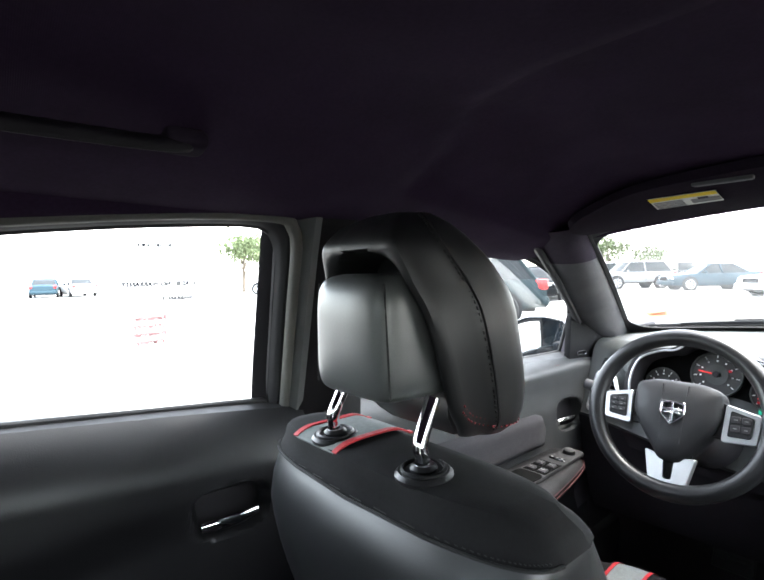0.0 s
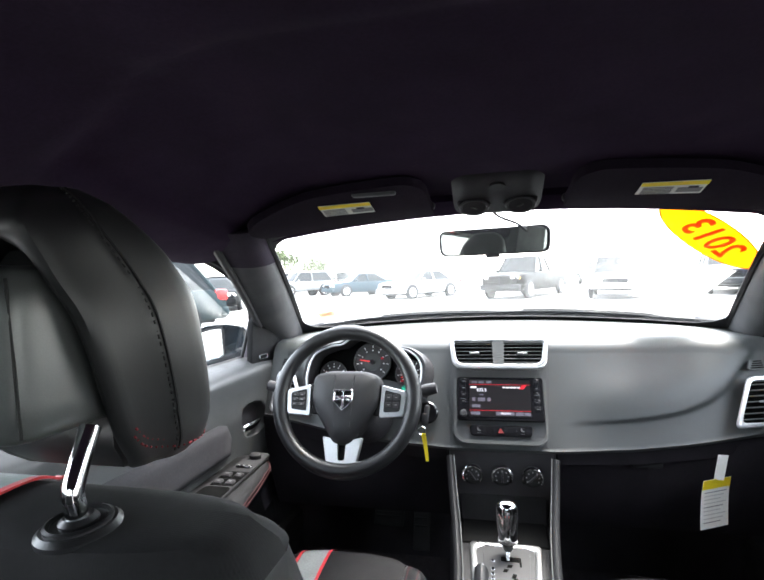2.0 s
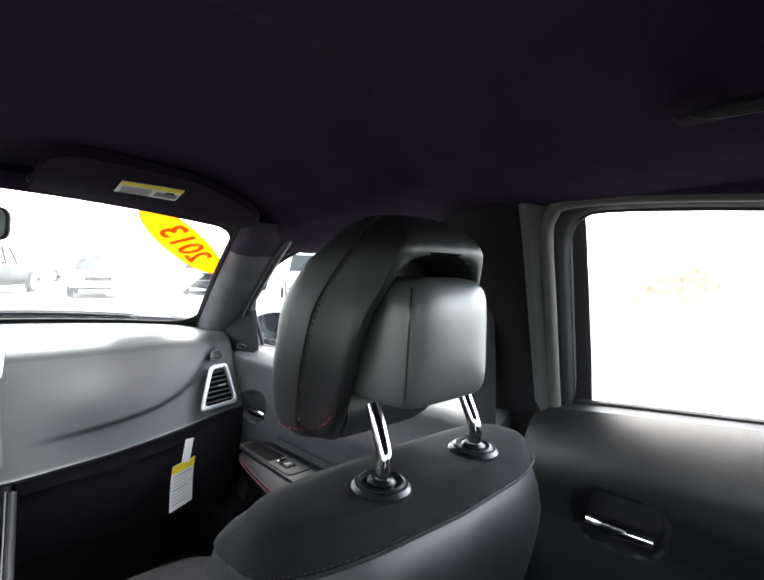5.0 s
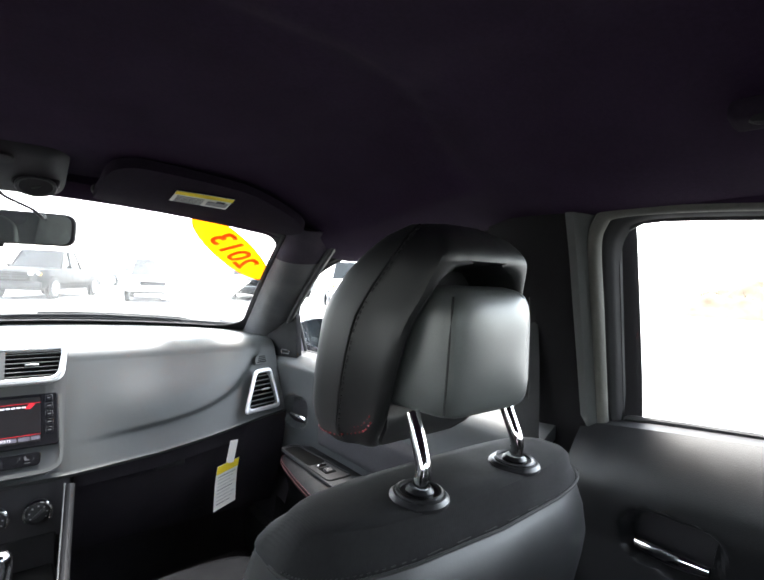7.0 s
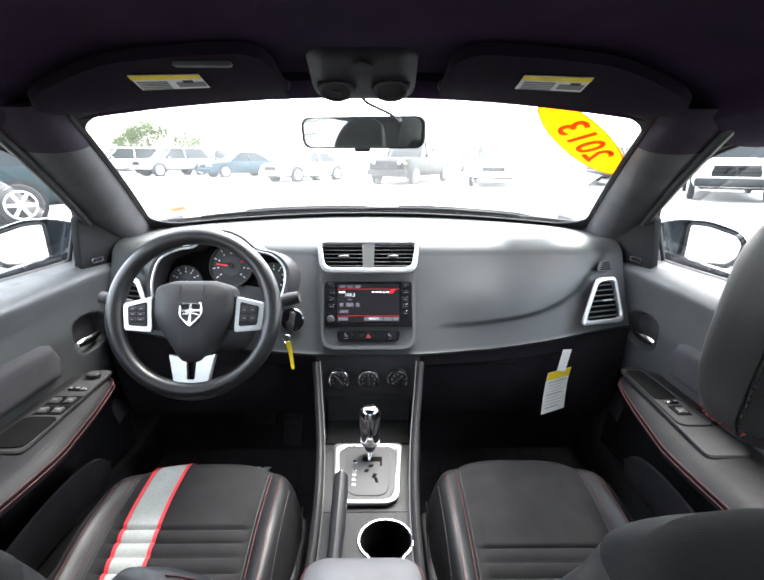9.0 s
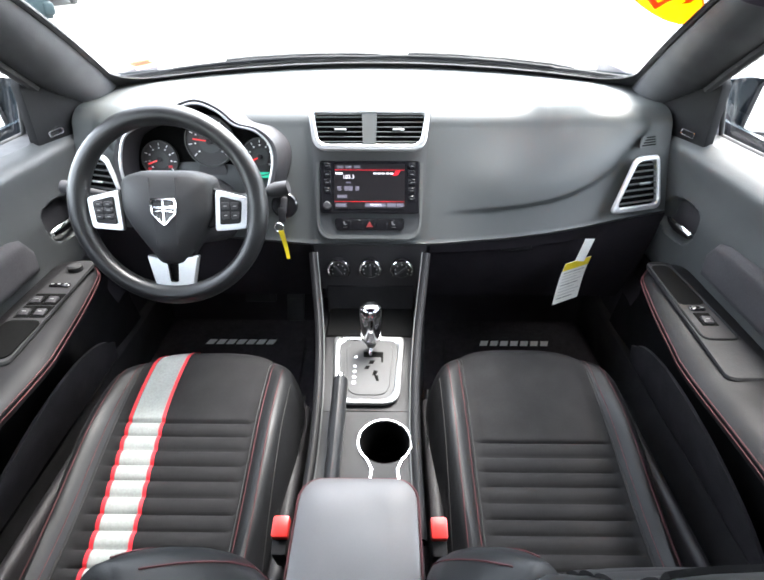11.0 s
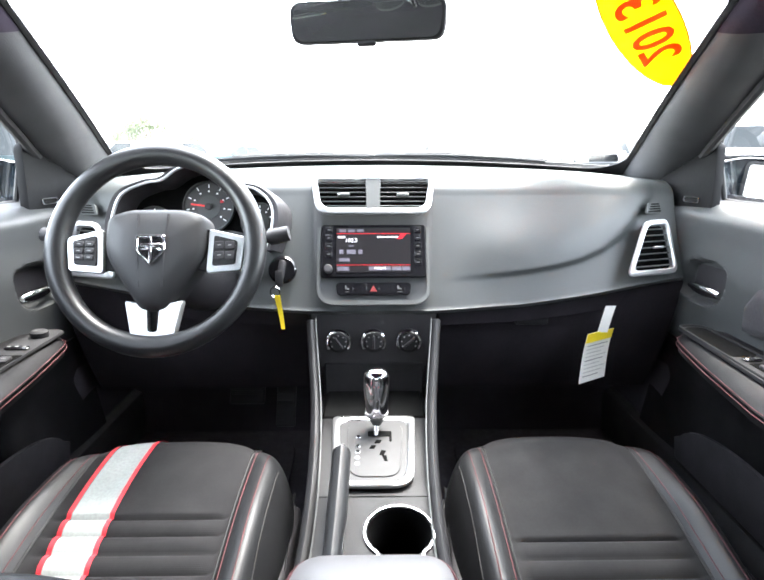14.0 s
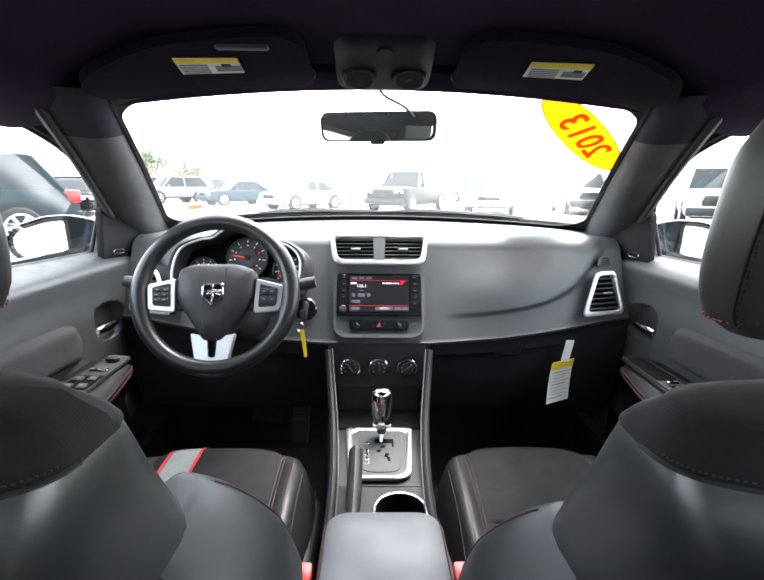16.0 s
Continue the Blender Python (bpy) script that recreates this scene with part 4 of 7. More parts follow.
for sx in (-1, 1):
    for k in range(5 if sx > 0 else 4):
        on_dash("side_button", rbox(0.013, 0.013, 0.003, 0.001, 1, at(sx * 0.0865, 0.142 - 0.0165 * k, 0.0145)), BLACK_GLOSS, "", unit)
        on_dash("button_mark", rbox(0.006, 0.002, 0.0006, 0, 1, at(sx * 0.0865, 0.142 - 0.0165 * k, 0.0163)), MARK, "", unit)
on_dash("volume_knob", disc(0.0085, 0.010, 18, at(-0.0865, 0.062, 0.0145), 0.002), DASH_DARK, "dark rotary knob", unit)
# switch row with the hazard triangle
row = on_dash("switch_strip", plate(rounded([(-0.070, 0.012), (0.070, 0.012), (0.073, 0.037), (-0.073, 0.037)], 0.008), 0.008, at(0, 0, 0.003), 0.002), BLACK_GLOSS, "black switch strip")
for x in (-0.050, -0.025, 0.0, 0.025, 0.050):
    on_dash("switch", rbox(0.023, 0.019, 0.003, 0.001, 1, at(x, 0.0245, 0.010)), BLACK_GLOSS, "", row)
for x in (-0.050, 0.050):
    on_dash("seat_heat_mark", plate([(-0.004, -0.002), (0.003, -0.003), (0.004, 0.0), (0.0, 0.0), (-0.002, 0.006), (-0.005, 0.005)], 0.0006, at(x, 0.0255, 0.0119)), MARK, "", row)
    on_dash("heat_mark_line", rbox(0.009, 0.0012, 0.0006, 0, 1, at(x, 0.0185, 0.0119)), MARK, "", row)
on_dash("hazard_triangle", plate([(-0.007, 0.019), (0.007, 0.019), (0, 0.031)], 0.0008, at(0, 0, 0.0116)), material("dull_red", (0.14, 0.012, 0.012), 0.5), "dull red hazard triangle", row)

# climate panel under the stack
CLIM = basis((0, 1.232, 0.675), (1, 0, 0), (0, 0.06, 1))
clim = on_dash("climate_panel", plate([(-0.112, -0.055), (0.112, -0.055), (0.124, 0.073), (-0.124, 0.073)], 0.012, CLIM @ Matrix.Translation((0, 0, -0.018))), DASH_DARK, "dark climate control panel")
for x in (-0.069, 0.0, 0.069):
    k = on_dash("climate_dial", disc(0.0245, 0.006, 30, CLIM @ Matrix.Translation((x, 0, -0.006)), 0.002), BLACK_MATT, "", clim)
    arc = [(0.0225 * math.cos(a), 0.0225 * math.sin(a)) for a in [radians(-35 + 250 * i / 26) for i in range(27)]]
    on_dash("dial_ring", tube([CLIM @ Vector((p[0], p[1], 0.006)) + Vector((x, 0, 0)) for p in arc], 0.0036, 8), CHROME, "chrome dial ring", clim)
    on_dash("dial_face", disc(0.0190, 0.012, 26, CLIM @ Matrix.Translation((x, 0, -0.002)), 0.003), BLACK_MATT, "", clim)
    on_dash("dial_grip", rbox(0.005, 0.026, 0.006, 0.002, 2, CLIM @ Matrix.Translation((x, 0, 0.011)) @ pose(0, 0, 0, 0, 0, {0.0: 0, 0.069: -50}.get(x, 35))), DASH_DARK, "dark grip", clim)
    for j in range(7):
        a = radians(210 - 40 * j)
        on_dash("dial_mark", rbox(0.0026, 0.0026, 0.0008, 0, 1, CLIM @ Matrix.Translation((x + 0.0145 * math.cos(a), 0.0145 * math.sin(a), 0.0102))), GREY_INK, "", clim)

# passenger end vent, small demister grilles, driver's end vent
for s in (-1, 1):
    M = basis((s * 0.545, 1.306, 0.841), (1, s * 0.30, 0), (0, 0.42, 1))
    o = [(s * x * 1.1, y * 1.12) for x, y in ((-0.060, -0.049), (0.054, -0.049), (0.050, 0.042), (0.044, 0.050), (0.008, 0.050), (-0.004, 0.045))]
    if s < 0:
        o = list(reversed(o))
    i_ = [(p[0] * 0.80 + s * 0.004, p[1] * 0.80) for p in o]
    air_vent("end_vent", rounded(o, 0.019, 6), rounded(i_, 0.014, 6), M @ Matrix.Translation((0, 0, 0.020)), 7, None, ((s * 0.02, 0.0),))
    D_ = basis((s * 0.570, 1.343, 0.9190), (1, s * 0.36, 0), (0, 0.5, 1)) @ Matrix.Translation((0, 0, 0.006))
    g = rounded([(-0.022, -0.011), (0.024, -0.011), (0.022, 0.011), (-0.010, 0.011)], 0.006) if s > 0 else rounded([(-0.024, -0.011), (0.022, -0.011), (0.010, 0.011), (-0.022, 0.011)], 0.006)
    gr = on_dash("demister_grille", plate(g, 0.004, D_), DASH, "charcoal demister grille")
    for k in range(4):
        on_dash("grille_slot", rbox(0.034 - 0.004 * k, 0.0028, 0.0006, 0, 1, D_ @ Matrix.Translation((0.002 * s + 0.002 * s * k, -0.0075 + 0.005 * k, 0.0042))), VOID, "", gr)

# instrument cluster under its waved hood
CL = basis((-0.331, 1.284, 0.912), (1, 0, 0), (0, 0.30, 1))
hood_line = [(p.x * 0.87, p.y * 0.90) for p in smooth_path([Vector((a, b, 0)) for a, b in ((-0.172, -0.075), (-0.178, -0.02), (-0.158, 0.040), (-0.105, 0.066), (-0.070, 0.072), (-0.035, 0.095), (0.012, 0.108), (0.058, 0.092), (0.095, 0.064), (0.140, 0.052), (0.172, 0.022), (0.176, -0.02), (0.160, -0.075))], 5)]


def hood_ring(k, z):
    return [CL @ Vector((x * k, y * k if y > 0 else y, z)) for x, y in hood_line]


hood = on_dash("cluster_hood", loft([hood_ring(0.93, -0.02), hood_ring(0.94, 0.035), hood_ring(0.965, 0.048), hood_ring(1.02, 0.05), hood_ring(1.06, 0.035), hood_ring(1.09, -0.02), hood_ring(1.11, -0.09)], closed=False, cap=False), DASH_DARK, "black waved hood over the gauges")
on_dash("hood_trim", tube([CL @ Vector((x * 0.955, y * 0.955 if y > 0 else y, 0.046)) for x, y in hood_line], 0.0030, 8), SILVER, "satin silver hood trim", hood)
on_dash("cluster_face", plate([(x * 0.95, y * 0.95 if y > 0 else y) for x, y in hood_line], 0.004, CL @ Matrix.Translation((0, 0, -0.026))), VOID, "black gauge panel", hood)


GAUGE_FACE = material("gauge_face", (0.030, 0.029, 0.030), 0.6, vary=0.1)


def gauge(x, y, r, turn):
    g = on_dash("gauge", disc(r, 0.003, 36, CL @ Matrix.Translation((x, y, -0.020))), GAUGE_FACE, "round gauge with a red needle")
    ring = [(r * math.cos(a), r * math.sin(a)) for a in [2 * math.pi * i / 36 for i in range(36)]]
    on_dash("gauge_ring", rim_frame(ring, [(p[0] * 0.93, p[1] * 0.93) for p in ring], 0.006, CL @ Matrix.Translation((x, y, -0.018))), PILLAR_LIGHT, "", g)
    on_dash("gauge_centre", disc(r * 0.45, 0.0012, 24, CL @ Matrix.Translation((x, y, -0.017))), DASH, "", g)
    n = 9
    for k in range(n):
        a = radians(220 - 260 * k / (n - 1))
        on_dash("gauge_mark", rbox(r * 0.13, 0.0018, 0.0006, 0, 1, CL @ Matrix.Translation((x + 0.80 * r * math.cos(a), y + 0.80 * r * math.sin(a), -0.0162)) @ pose(0, 0, 0, 0, 0, math.degrees(a))), WHITE_PRINT, "", g)
        on_dash("gauge_figure", rbox(0.0034, 0.0030, 0.0006, 0, 1, CL @ Matrix.Translation((x + 0.60 * r * math.cos(a), y + 0.60 * r * math.sin(a), -0.0162))), WHITE_PRINT, "", g)
    on_dash("needle", rbox(r * 0.72, 0.0026, 0.0012, 0.0004, 1, CL @ Matrix.Translation((x, y, -0.012)) @ pose(0, 0, 0, 0, 0, turn) @ Matrix.Translation((r * 0.3, 0, 0))), NEEDLE, "red needle", g)
    on_dash("needle_hub", disc(r * 0.13, 0.006, 16, CL @ Matrix.Translation((x, y, -0.0155)), 0.001), DASH_DARK, "", g)
    return g


gauge(-0.098, -0.012, 0.038, 200)
gauge(0.008, 0.024, 0.051, 172)
gauge(0.108, -0.006, 0.038, 205)
for gx, gy, gw in ((0.034, 0.034, 0.006), (-0.121, -0.030, 0.007), (-0.078, -0.026, 0.008), (0.088, -0.024, 0.007)):
    on_dash("warning_light", rbox(gw, 0.005, 0.001, 0.0004, 1, CL @ Matrix.Translation((gx, gy, -0.0145))), LCD_RED, "small red warning light")
on_dash("trip_display", rbox(0.040, 0.011, 0.001, 0, 1, CL @ Matrix.Translation((0.108, -0.042, -0.014))), LCD_GREEN, "green trip display")
on_dash("warning_panel", plate(rounded([(-0.03, -0.014), (0.03, -0.014), (0.024, 0.012), (-0.024, 0.012)], 0.006), 0.001, CL @ Matrix.Translation((0.008, -0.028, -0.016))), GAUGE_FACE, "dark warning light panel")

# ignition lock, key and its yellow tag
IG = basis((-0.176, 1.262, 0.812), (1, 0, 0), (0, 0.35, 1))
lock = on_dash("ignition_lock", disc(0.027, 0.012, 28, IG, 0.003), BLACK_GLOSS, "round black ignition lock")
on_dash("lock_barrel", rbox(0.012, 0.036, 0.022, 0.004, 2, IG @ pose(0.0, 0, 0.014, 0, 0, -8)), DASH_DARK, "", lock)
key = thing("car_key", "key in the ignition with a hanging yellow paper tag", "key", (-0.185, 1.235, 0.785))
o = -key.location
part("key_head", shift(rbox(0.015, 0.005, 0.030, 0.003, 2, pose(-0.179, 1.234, 0.803, -10, 0, 0)), o), BLACK_MATT, key)
ring = [(-0.186 + 0.009 * math.cos(a), 1.224, 0.779 + 0.010 * math.sin(a)) for a in [2 * math.pi * i / 16 for i in range(16)]]
part("key_ring", shift(tube(ring, 0.0012, 6, close=True), o), CHROME, key)
part("tag", shift(sheet(lambda u, v: Vector((-0.188 + (0.011 - 0.004 * v) * u + 0.010 * v, 1.222 + 0.004 * math.sin(3 * v), 0.773 - 0.068 * v)), 3, 10, 0.001), o), YELLOW, key, "yellow paper key tag")

# ---- steering wheel ----
RIM_LEATHER = material("rim_leather", (0.0085, 0.0088, 0.0095), 0.36, vary=0.15, scale=9, bump=0.12, grain=800, spec=0.45, wear=0.06)
AIRBAG = material("airbag_cover_vinyl", (0.0150, 0.0150, 0.0162), 0.55, vary=0.08, spec=0.35, bump=0.3, grain=700)
HUB = basis((-0.330, 1.086, 0.888), (1, 0, 0), (0, 0.40, 1)) @ Matrix.Scale(0.858, 4)


def steering_wheel():
    w = thing("steering_wheel", "black leather steering wheel with silver spokes and buttons", "steering wheel", tuple(HUB.translation))
    o = -w.location

    def add(name, bm, mat, label="", par=None):
        return part(name, shift(bm, o), mat, par or w, label)

    R = 0.176
    pts = []
    for k in range(72):
        a = 2 * math.pi * k / 72
        pts.append(HUB @ Vector((R * math.cos(a), R * 0.985 * math.sin(a), 0.012)))
    thick = [0.0155 + 0.0015 * math.cos(2 * (2 * math.pi * k / 72)) ** 2 for k in range(72)]
    rim = add("rim", tube(pts, thick, 14, close=True), RIM_LEATHER, "stitched black leather rim")
    for a in (38, 142, 218, 322):
        a = radians(a)
        c = HUB @ Vector((R * math.cos(a), R * 0.985 * math.sin(a), 0.012))
        tdir = (HUB.to_3x3() @ Vector((-math.sin(a), math.cos(a), 0))).normalized()
        up = HUB.to_3x3() @ Vector((0, 0, 1))
        ww = tdir.cross(up)
        add("rim_seam", tube([c + (up * math.cos(b) + ww * math.sin(b)) * 0.0160 for b in [2 * math.pi * i / 16 for i in range(16)]], 0.0011, 5, close=True), DASH_DARK, "", rim)
    # airbag cover: a shield that narrows downward
    sh = rounded([(-0.075, 0.052), (-0.04, 0.062), (0.04, 0.062), (0.075, 0.052), (0.078, 0.004), (0.066, -0.022), (0.030, -0.070), (0.018, -0.086), (-0.018, -0.086), (-0.030, -0.070), (-0.066, -0.022), (-0.078, 0.004)], 0.012, 4)
    c = Vector((0, -0.005))
    rings = []
    for kk, zz in ((1.0, -0.03), (1.0, 0.006), (0.97, 0.018), (0.86, 0.027), (0.55, 0.033), (0.2, 0.034)):
        rings.append([HUB @ Vector((c.x + (p.x - c.x) * kk * 1.16, c.y - 0.007 + (p.y - c.y) * kk * 1.24, zz)) for p in sh])
    cover = add("airbag_cover", loft(rings), AIRBAG, "black airbag cover")
    for sx in (-1, 1):
        add("cover_ridge", tube([HUB @ Vector((sx * mix(0.026, 0.020, t), mix(0.058, -0.07, t), 0.0335 - 0.006 * abs(t - 0.5))) for t in [k / 8 for k in range(9)]], 0.0016, 6), DASH_DARK, "", cover)
    # shield badge as plain shapes
    shield = rounded([(-0.029, 0.027), (0.029, 0.027), (0.029, -0.006), (0.0, -0.034), (-0.029, -0.006)], 0.006, 3)
    inn = [(p.x * 0.82, p.y * 0.82) for p in shield]
    bm = HUB @ Matrix.Translation((0, -0.004, 0.0345)) @ Matrix.Scale(0.88, 4)
    add("emblem", rim_frame([(p.x, p.y) for p in shield], inn, 0.004, bm), CHROME, "chrome shield badge", cover)
    add("emblem_field", plate(inn, 0.001, bm), BLACK_GLOSS, "", cover)
    add("emblem_cross", rbox(0.0055, 0.046, 0.003, 0.001, 1, bm @ pose(0, -0.001, 0.002)), CHROME, "", cover)
    add("emblem_bar", rbox(0.048, 0.006, 0.003, 0.001, 1, bm @ pose(0, 0.007, 0.002)), CHROME, "", cover)
    for sx in (-1, 1):
        add("emblem_wing", rbox(0.018, 0.0035, 0.0025, 0.001, 1, bm @ pose(sx * 0.012, -0.001, 0.002, 0, 0, -sx * 10)), CHROME, "", cover)
    # side spokes with buttons
    for sx in (-1, 1):
        arm_ = [(sx * x, y) for x, y in ((0.066, -0.034), (0.082, -0.038), (0.172, -0.018), (0.176, 0.022), (0.082, 0.040), (0.066, 0.036))]
        if sx < 0:
            arm_.reverse()
        add("spoke", plate(rounded(arm_, 0.006), 0.014, HUB @ Matrix.Translation((0, -0.002, -0.006)), 0.003), BLACK_MATT, "black spoke")
        face = [(sx * x, y) for x, y in ((0.090, -0.043), (0.152, -0.038), (0.158, 0.022), (0.094, 0.037))]
        if sx < 0:
            face.reverse()
        f = add("spoke_plate", plate(rounded(face, 0.007), 0.008, HUB @ Matrix.Translation((0, -0.002, 0.008)), 0.002), SILVER, "satin silver spoke plate")
        pad = [(sx * x, y) for x, y in ((0.101, -0.030), (0.141, -0.027), (0.145, 0.015), (0.104, 0.025))]
        if sx < 0:
            pad.reverse()
        b = add("button_pad", plate(rounded(pad, 0.005), 0.004, HUB @ Matrix.Translation((0, -0.002, 0.0155)), 0.001), BLACK_MATT, "black button pad")
        rows_ = 3 if sx < 0 else 2
        for i in range(2):
            for j in range(rows_):
                hgt = 0.036 / rows_
                add("button", rbox(0.0165, hgt * 0.82, 0.004, 0.0015, 1, HUB @ pose(sx * (0.1140 + 0.0185 * i), -0.0225 + hgt * (j + 0.5), 0.0195, 0, 0, sx * 3)), DASH_DARK, "", b)
                add("button_mark", rbox(0.006, 0.0016, 0.0006, 0, 1, HUB @ pose(sx * (0.1140 + 0.0185 * i), -0.0225 + hgt * (j + 0.5), 0.0218, 0, 0, sx * 3)), GREY_INK, "", b)
    # lower forked spoke
    fork = rounded([(-0.052, -0.085), (-0.012, -0.094), (-0.009, -0.142), (0.009, -0.142), (0.012, -0.094), (0.052, -0.085), (0.034, -0.168), (-0.034, -0.168)], 0.006, 3)
    add("lower_spoke", plate(fork, 0.014, HUB @ Matrix.Translation((0, -0.007, 0.002)) , 0.003), SILVER, "satin silver forked spoke")
    add("fork_backing", plate(rounded([(-0.04, -0.08), (0.04, -0.08), (0.03, -0.165), (-0.03, -0.165)], 0.006), 0.008, HUB @ Matrix.Translation((0, 0, -0.008))), BLACK_MATT)
    # column shroud
    add("column", tube([HUB @ Vector((0, -0.01, -0.03)), HUB @ Vector((0, -0.015, -0.12)), HUB @ Vector((0, -0.02, -0.24))], [0.055, 0.062, 0.066], 18), DASH_DARK, "black column shroud")
    return w


steering_wheel()
for s, ln in ((1, 0.155), (-1, 0.17)):
    st = thing("column_stalk", "black plastic control stalk behind the steering wheel", "stalk", (-0.34 + s * 0.05, 1.15, 0.885), "stalks")
    o = -st.location
    a, b = HUB @ Vector((s * 0.05, 0.0, -0.055)), HUB @ Vector((s * (ln + 0.045), 0.034, -0.045))
    part("lever", shift(tube([a, (a + b) / 2, b], [0.008, 0.007, 0.008], 10), o), BLACK_MATT, st)
    part("knob", shift(tube([b - (b - a).normalized() * 0.012, b, b + (b - a).normalized() * 0.022], [0.012, 0.0135, 0.012], 14), o), DASH_DARK, st)

# ---- centre console ----
DASH_CONSOLE = material("console_plastic", (0.009, 0.009, 0.010), 0.5, spec=0.2, vary=0.1, scale=5, bump=0.45, grain=600)


GATE = material("gate_plastic", (0.019, 0.019, 0.020), 0.5, spec=0.3, vary=0.08)


def console():
    c = thing("centre_console", "dark plastic centre console with silver shift plate and cup holder", "console", (0, 0.9, 0.27))
    o = -c.location

    def add(name, bm, mat, label="", par=None):
        return part(name, shift(bm, o), mat, par or c, label)

    def half(y):
        return along([(0.35, 0.088), (0.72, 0.090), (0.92, 0.092), (1.12, 0.100), (1.2, 0.118), (1.28, 0.126)], y)[0]

    def top(y):
        return along([(0.35, 0.575), (0.72, 0.555), (0.90, 0.552), (1.05, 0.562), (1.13, 0.566), (1.16, 0.560), (1.28, 0.560)], y)[0]

    rings = []
    for k in range(25):
        y = mix(0.36, 1.28, k / 24)
        h, t = half(y), top(y)
        d = 0.10 if 0.76 < y < 0.935 else 0.0
        rings.append([(-h - 0.012, y, 0.27), (-h - 0.004, y, t - 0.05), (-h, y, t - 0.006), (-h + 0.010, y, t), (-h + 0.011, y, t - d), (0, y, t + 0.001 - d), (h - 0.011, y, t - d), (h - 0.010, y, t), (h, y, t - 0.006), (h + 0.004, y, t - 0.05), (h + 0.012, y, 0.27)])
    add("body", loft(rings), DASH_CONSOLE)
    # deck round the cup holder, with a real well in it
    n_ = 40
    hole = [Vector((0.034 + 0.043 * math.cos(2 * math.pi * k / n_ + 0.785), 0.868 + 0.043 * math.sin(2 * math.pi * k / n_ + 0.785), 0.5535)) for k in range(n_)]
    square = []
    for p in hole:
        dx, dy = p.x - 0.034, p.y - 0.868
        f = min((0.052 if dx > 0 else 0.122) / max(abs(dx), 1e-6), (0.085 if dy > 0 else 0.125) / max(abs(dy), 1e-6))
        square.append(Vector((0.034 + dx * f, 0.868 + dy * f, 0.5535)))
    add("cup_deck", loft([square, hole], True, False), DASH_CONSOLE, "dark console deck")
    add("cup_well", loft([hole] + [[Vector((0.034 + (p.x - 0.034) * k, 0.868 + (p.y - 0.868) * k, z)) for p in hole] for k, z in ((0.97, 0.545), (0.86, 0.47), (0.02, 0.468))], True, False), VOID, "deep cup well, painted black for its shade")
    add("cubby", rbox(0.20, 0.012, 0.075, 0.004, 1, pose(0, 1.235, 0.592, -6)), BLACK_MATT, "black cubby back")
    # rails that rise from the console to the stack
    for s in (-1, 1):
        pts = smooth_path([(s * 0.088, 0.70, 0.546), (s * 0.087, 0.86, 0.552), (s * 0.091, 0.98, 0.570), (s * 0.100, 1.09, 0.605), (s * 0.112, 1.17, 0.665), (s * 0.120, 1.218, 0.722)], 6)
        add("side_rail", tube(pts, 0.009, 10, flat=1.3), DASH_CONSOLE, "dark side rail")
        add("rail_trim", tube([p + Vector((-s * 0.010, -0.007, 0.008)) for p in pts], 0.0013, 6), DASH, "thin grey trim line")
        def cheek(u, v, s=s):
            p = pts[int(round(u * (len(pts) - 1)))]
            return Vector((p.x, p.y + 0.10 * v * u, mix(p.z, 0.30, v)))
        add("cheek", sheet(cheek, len(pts) - 1, 6, 0.006, (-s, 0, 0)), DASH_DARK)
    # A black slab over the deck paints in the cubby's shade.
    add("cubby_floor", rbox(0.19, 0.105, 0.012, 0.004, 1, pose(0, 1.180, 0.563)), VOID, "black slab as the cubby's shade")
    # shift plate
    m = basis((0, 1.038, 0.5665), (1, 0, 0), (0, 1, 0.06))
    outer = rounded([(-0.060, -0.095), (0.060, -0.095), (0.074, 0.082), (-0.074, 0.082)], [0.035, 0.035, 0.012, 0.012], 7)
    inner = rounded([(-0.048, -0.084), (0.048, -0.084), (0.061, 0.071), (-0.061, 0.071)], [0.030, 0.030, 0.024, 0.024], 7)
    sp = add("shift_plate", rim_frame(outer, inner, 0.006, m), SATIN_GREY, "satin silver shift surround")
    add("gate_panel", plate(inner, 0.003, m), GATE, "grey gate panel", sp)
    raised = [(p.x * 0.80 + 0.002, p.y * 0.86 - 0.002) for p in inner]
    add("gate_insert", plate(raised, 0.0016, m @ Matrix.Translation((0, 0, 0.003)), 0.0008), GATE, "raised grey gate insert", sp)
    slots = (rounded([(-0.010, 0.022), (0.026, 0.022), (0.026, 0.008), (0.030, 0.008), (0.030, 0.036), (-0.010, 0.036)], 0.002, 2),
             [(0.001, 0.004), (0.010, 0.004), (0.013, 0.012), (0.004, 0.012)], [(-0.007, -0.010), (0.001, -0.010), (0.004, -0.002), (-0.004, -0.002)],
             [(0.009, -0.026), (0.016, -0.026), (0.020, -0.016), (0.012, -0.014)], [(0.017, -0.040), (0.022, -0.040), (0.020, -0.027), (0.013, -0.027)])
    for o_ in slots:
        add("gate_slot", plate(o_, 0.0012, m @ Matrix.Translation((0, 0, 0.0042))), VOID, "", sp)
    for y in (0.022, -0.003, -0.017, -0.031, -0.045):
        add("gear_mark", disc(0.0042, 0.0016, 14, m @ Matrix.Translation((-0.026, y, 0.0040)), 0.0006), CHROME, "", sp)
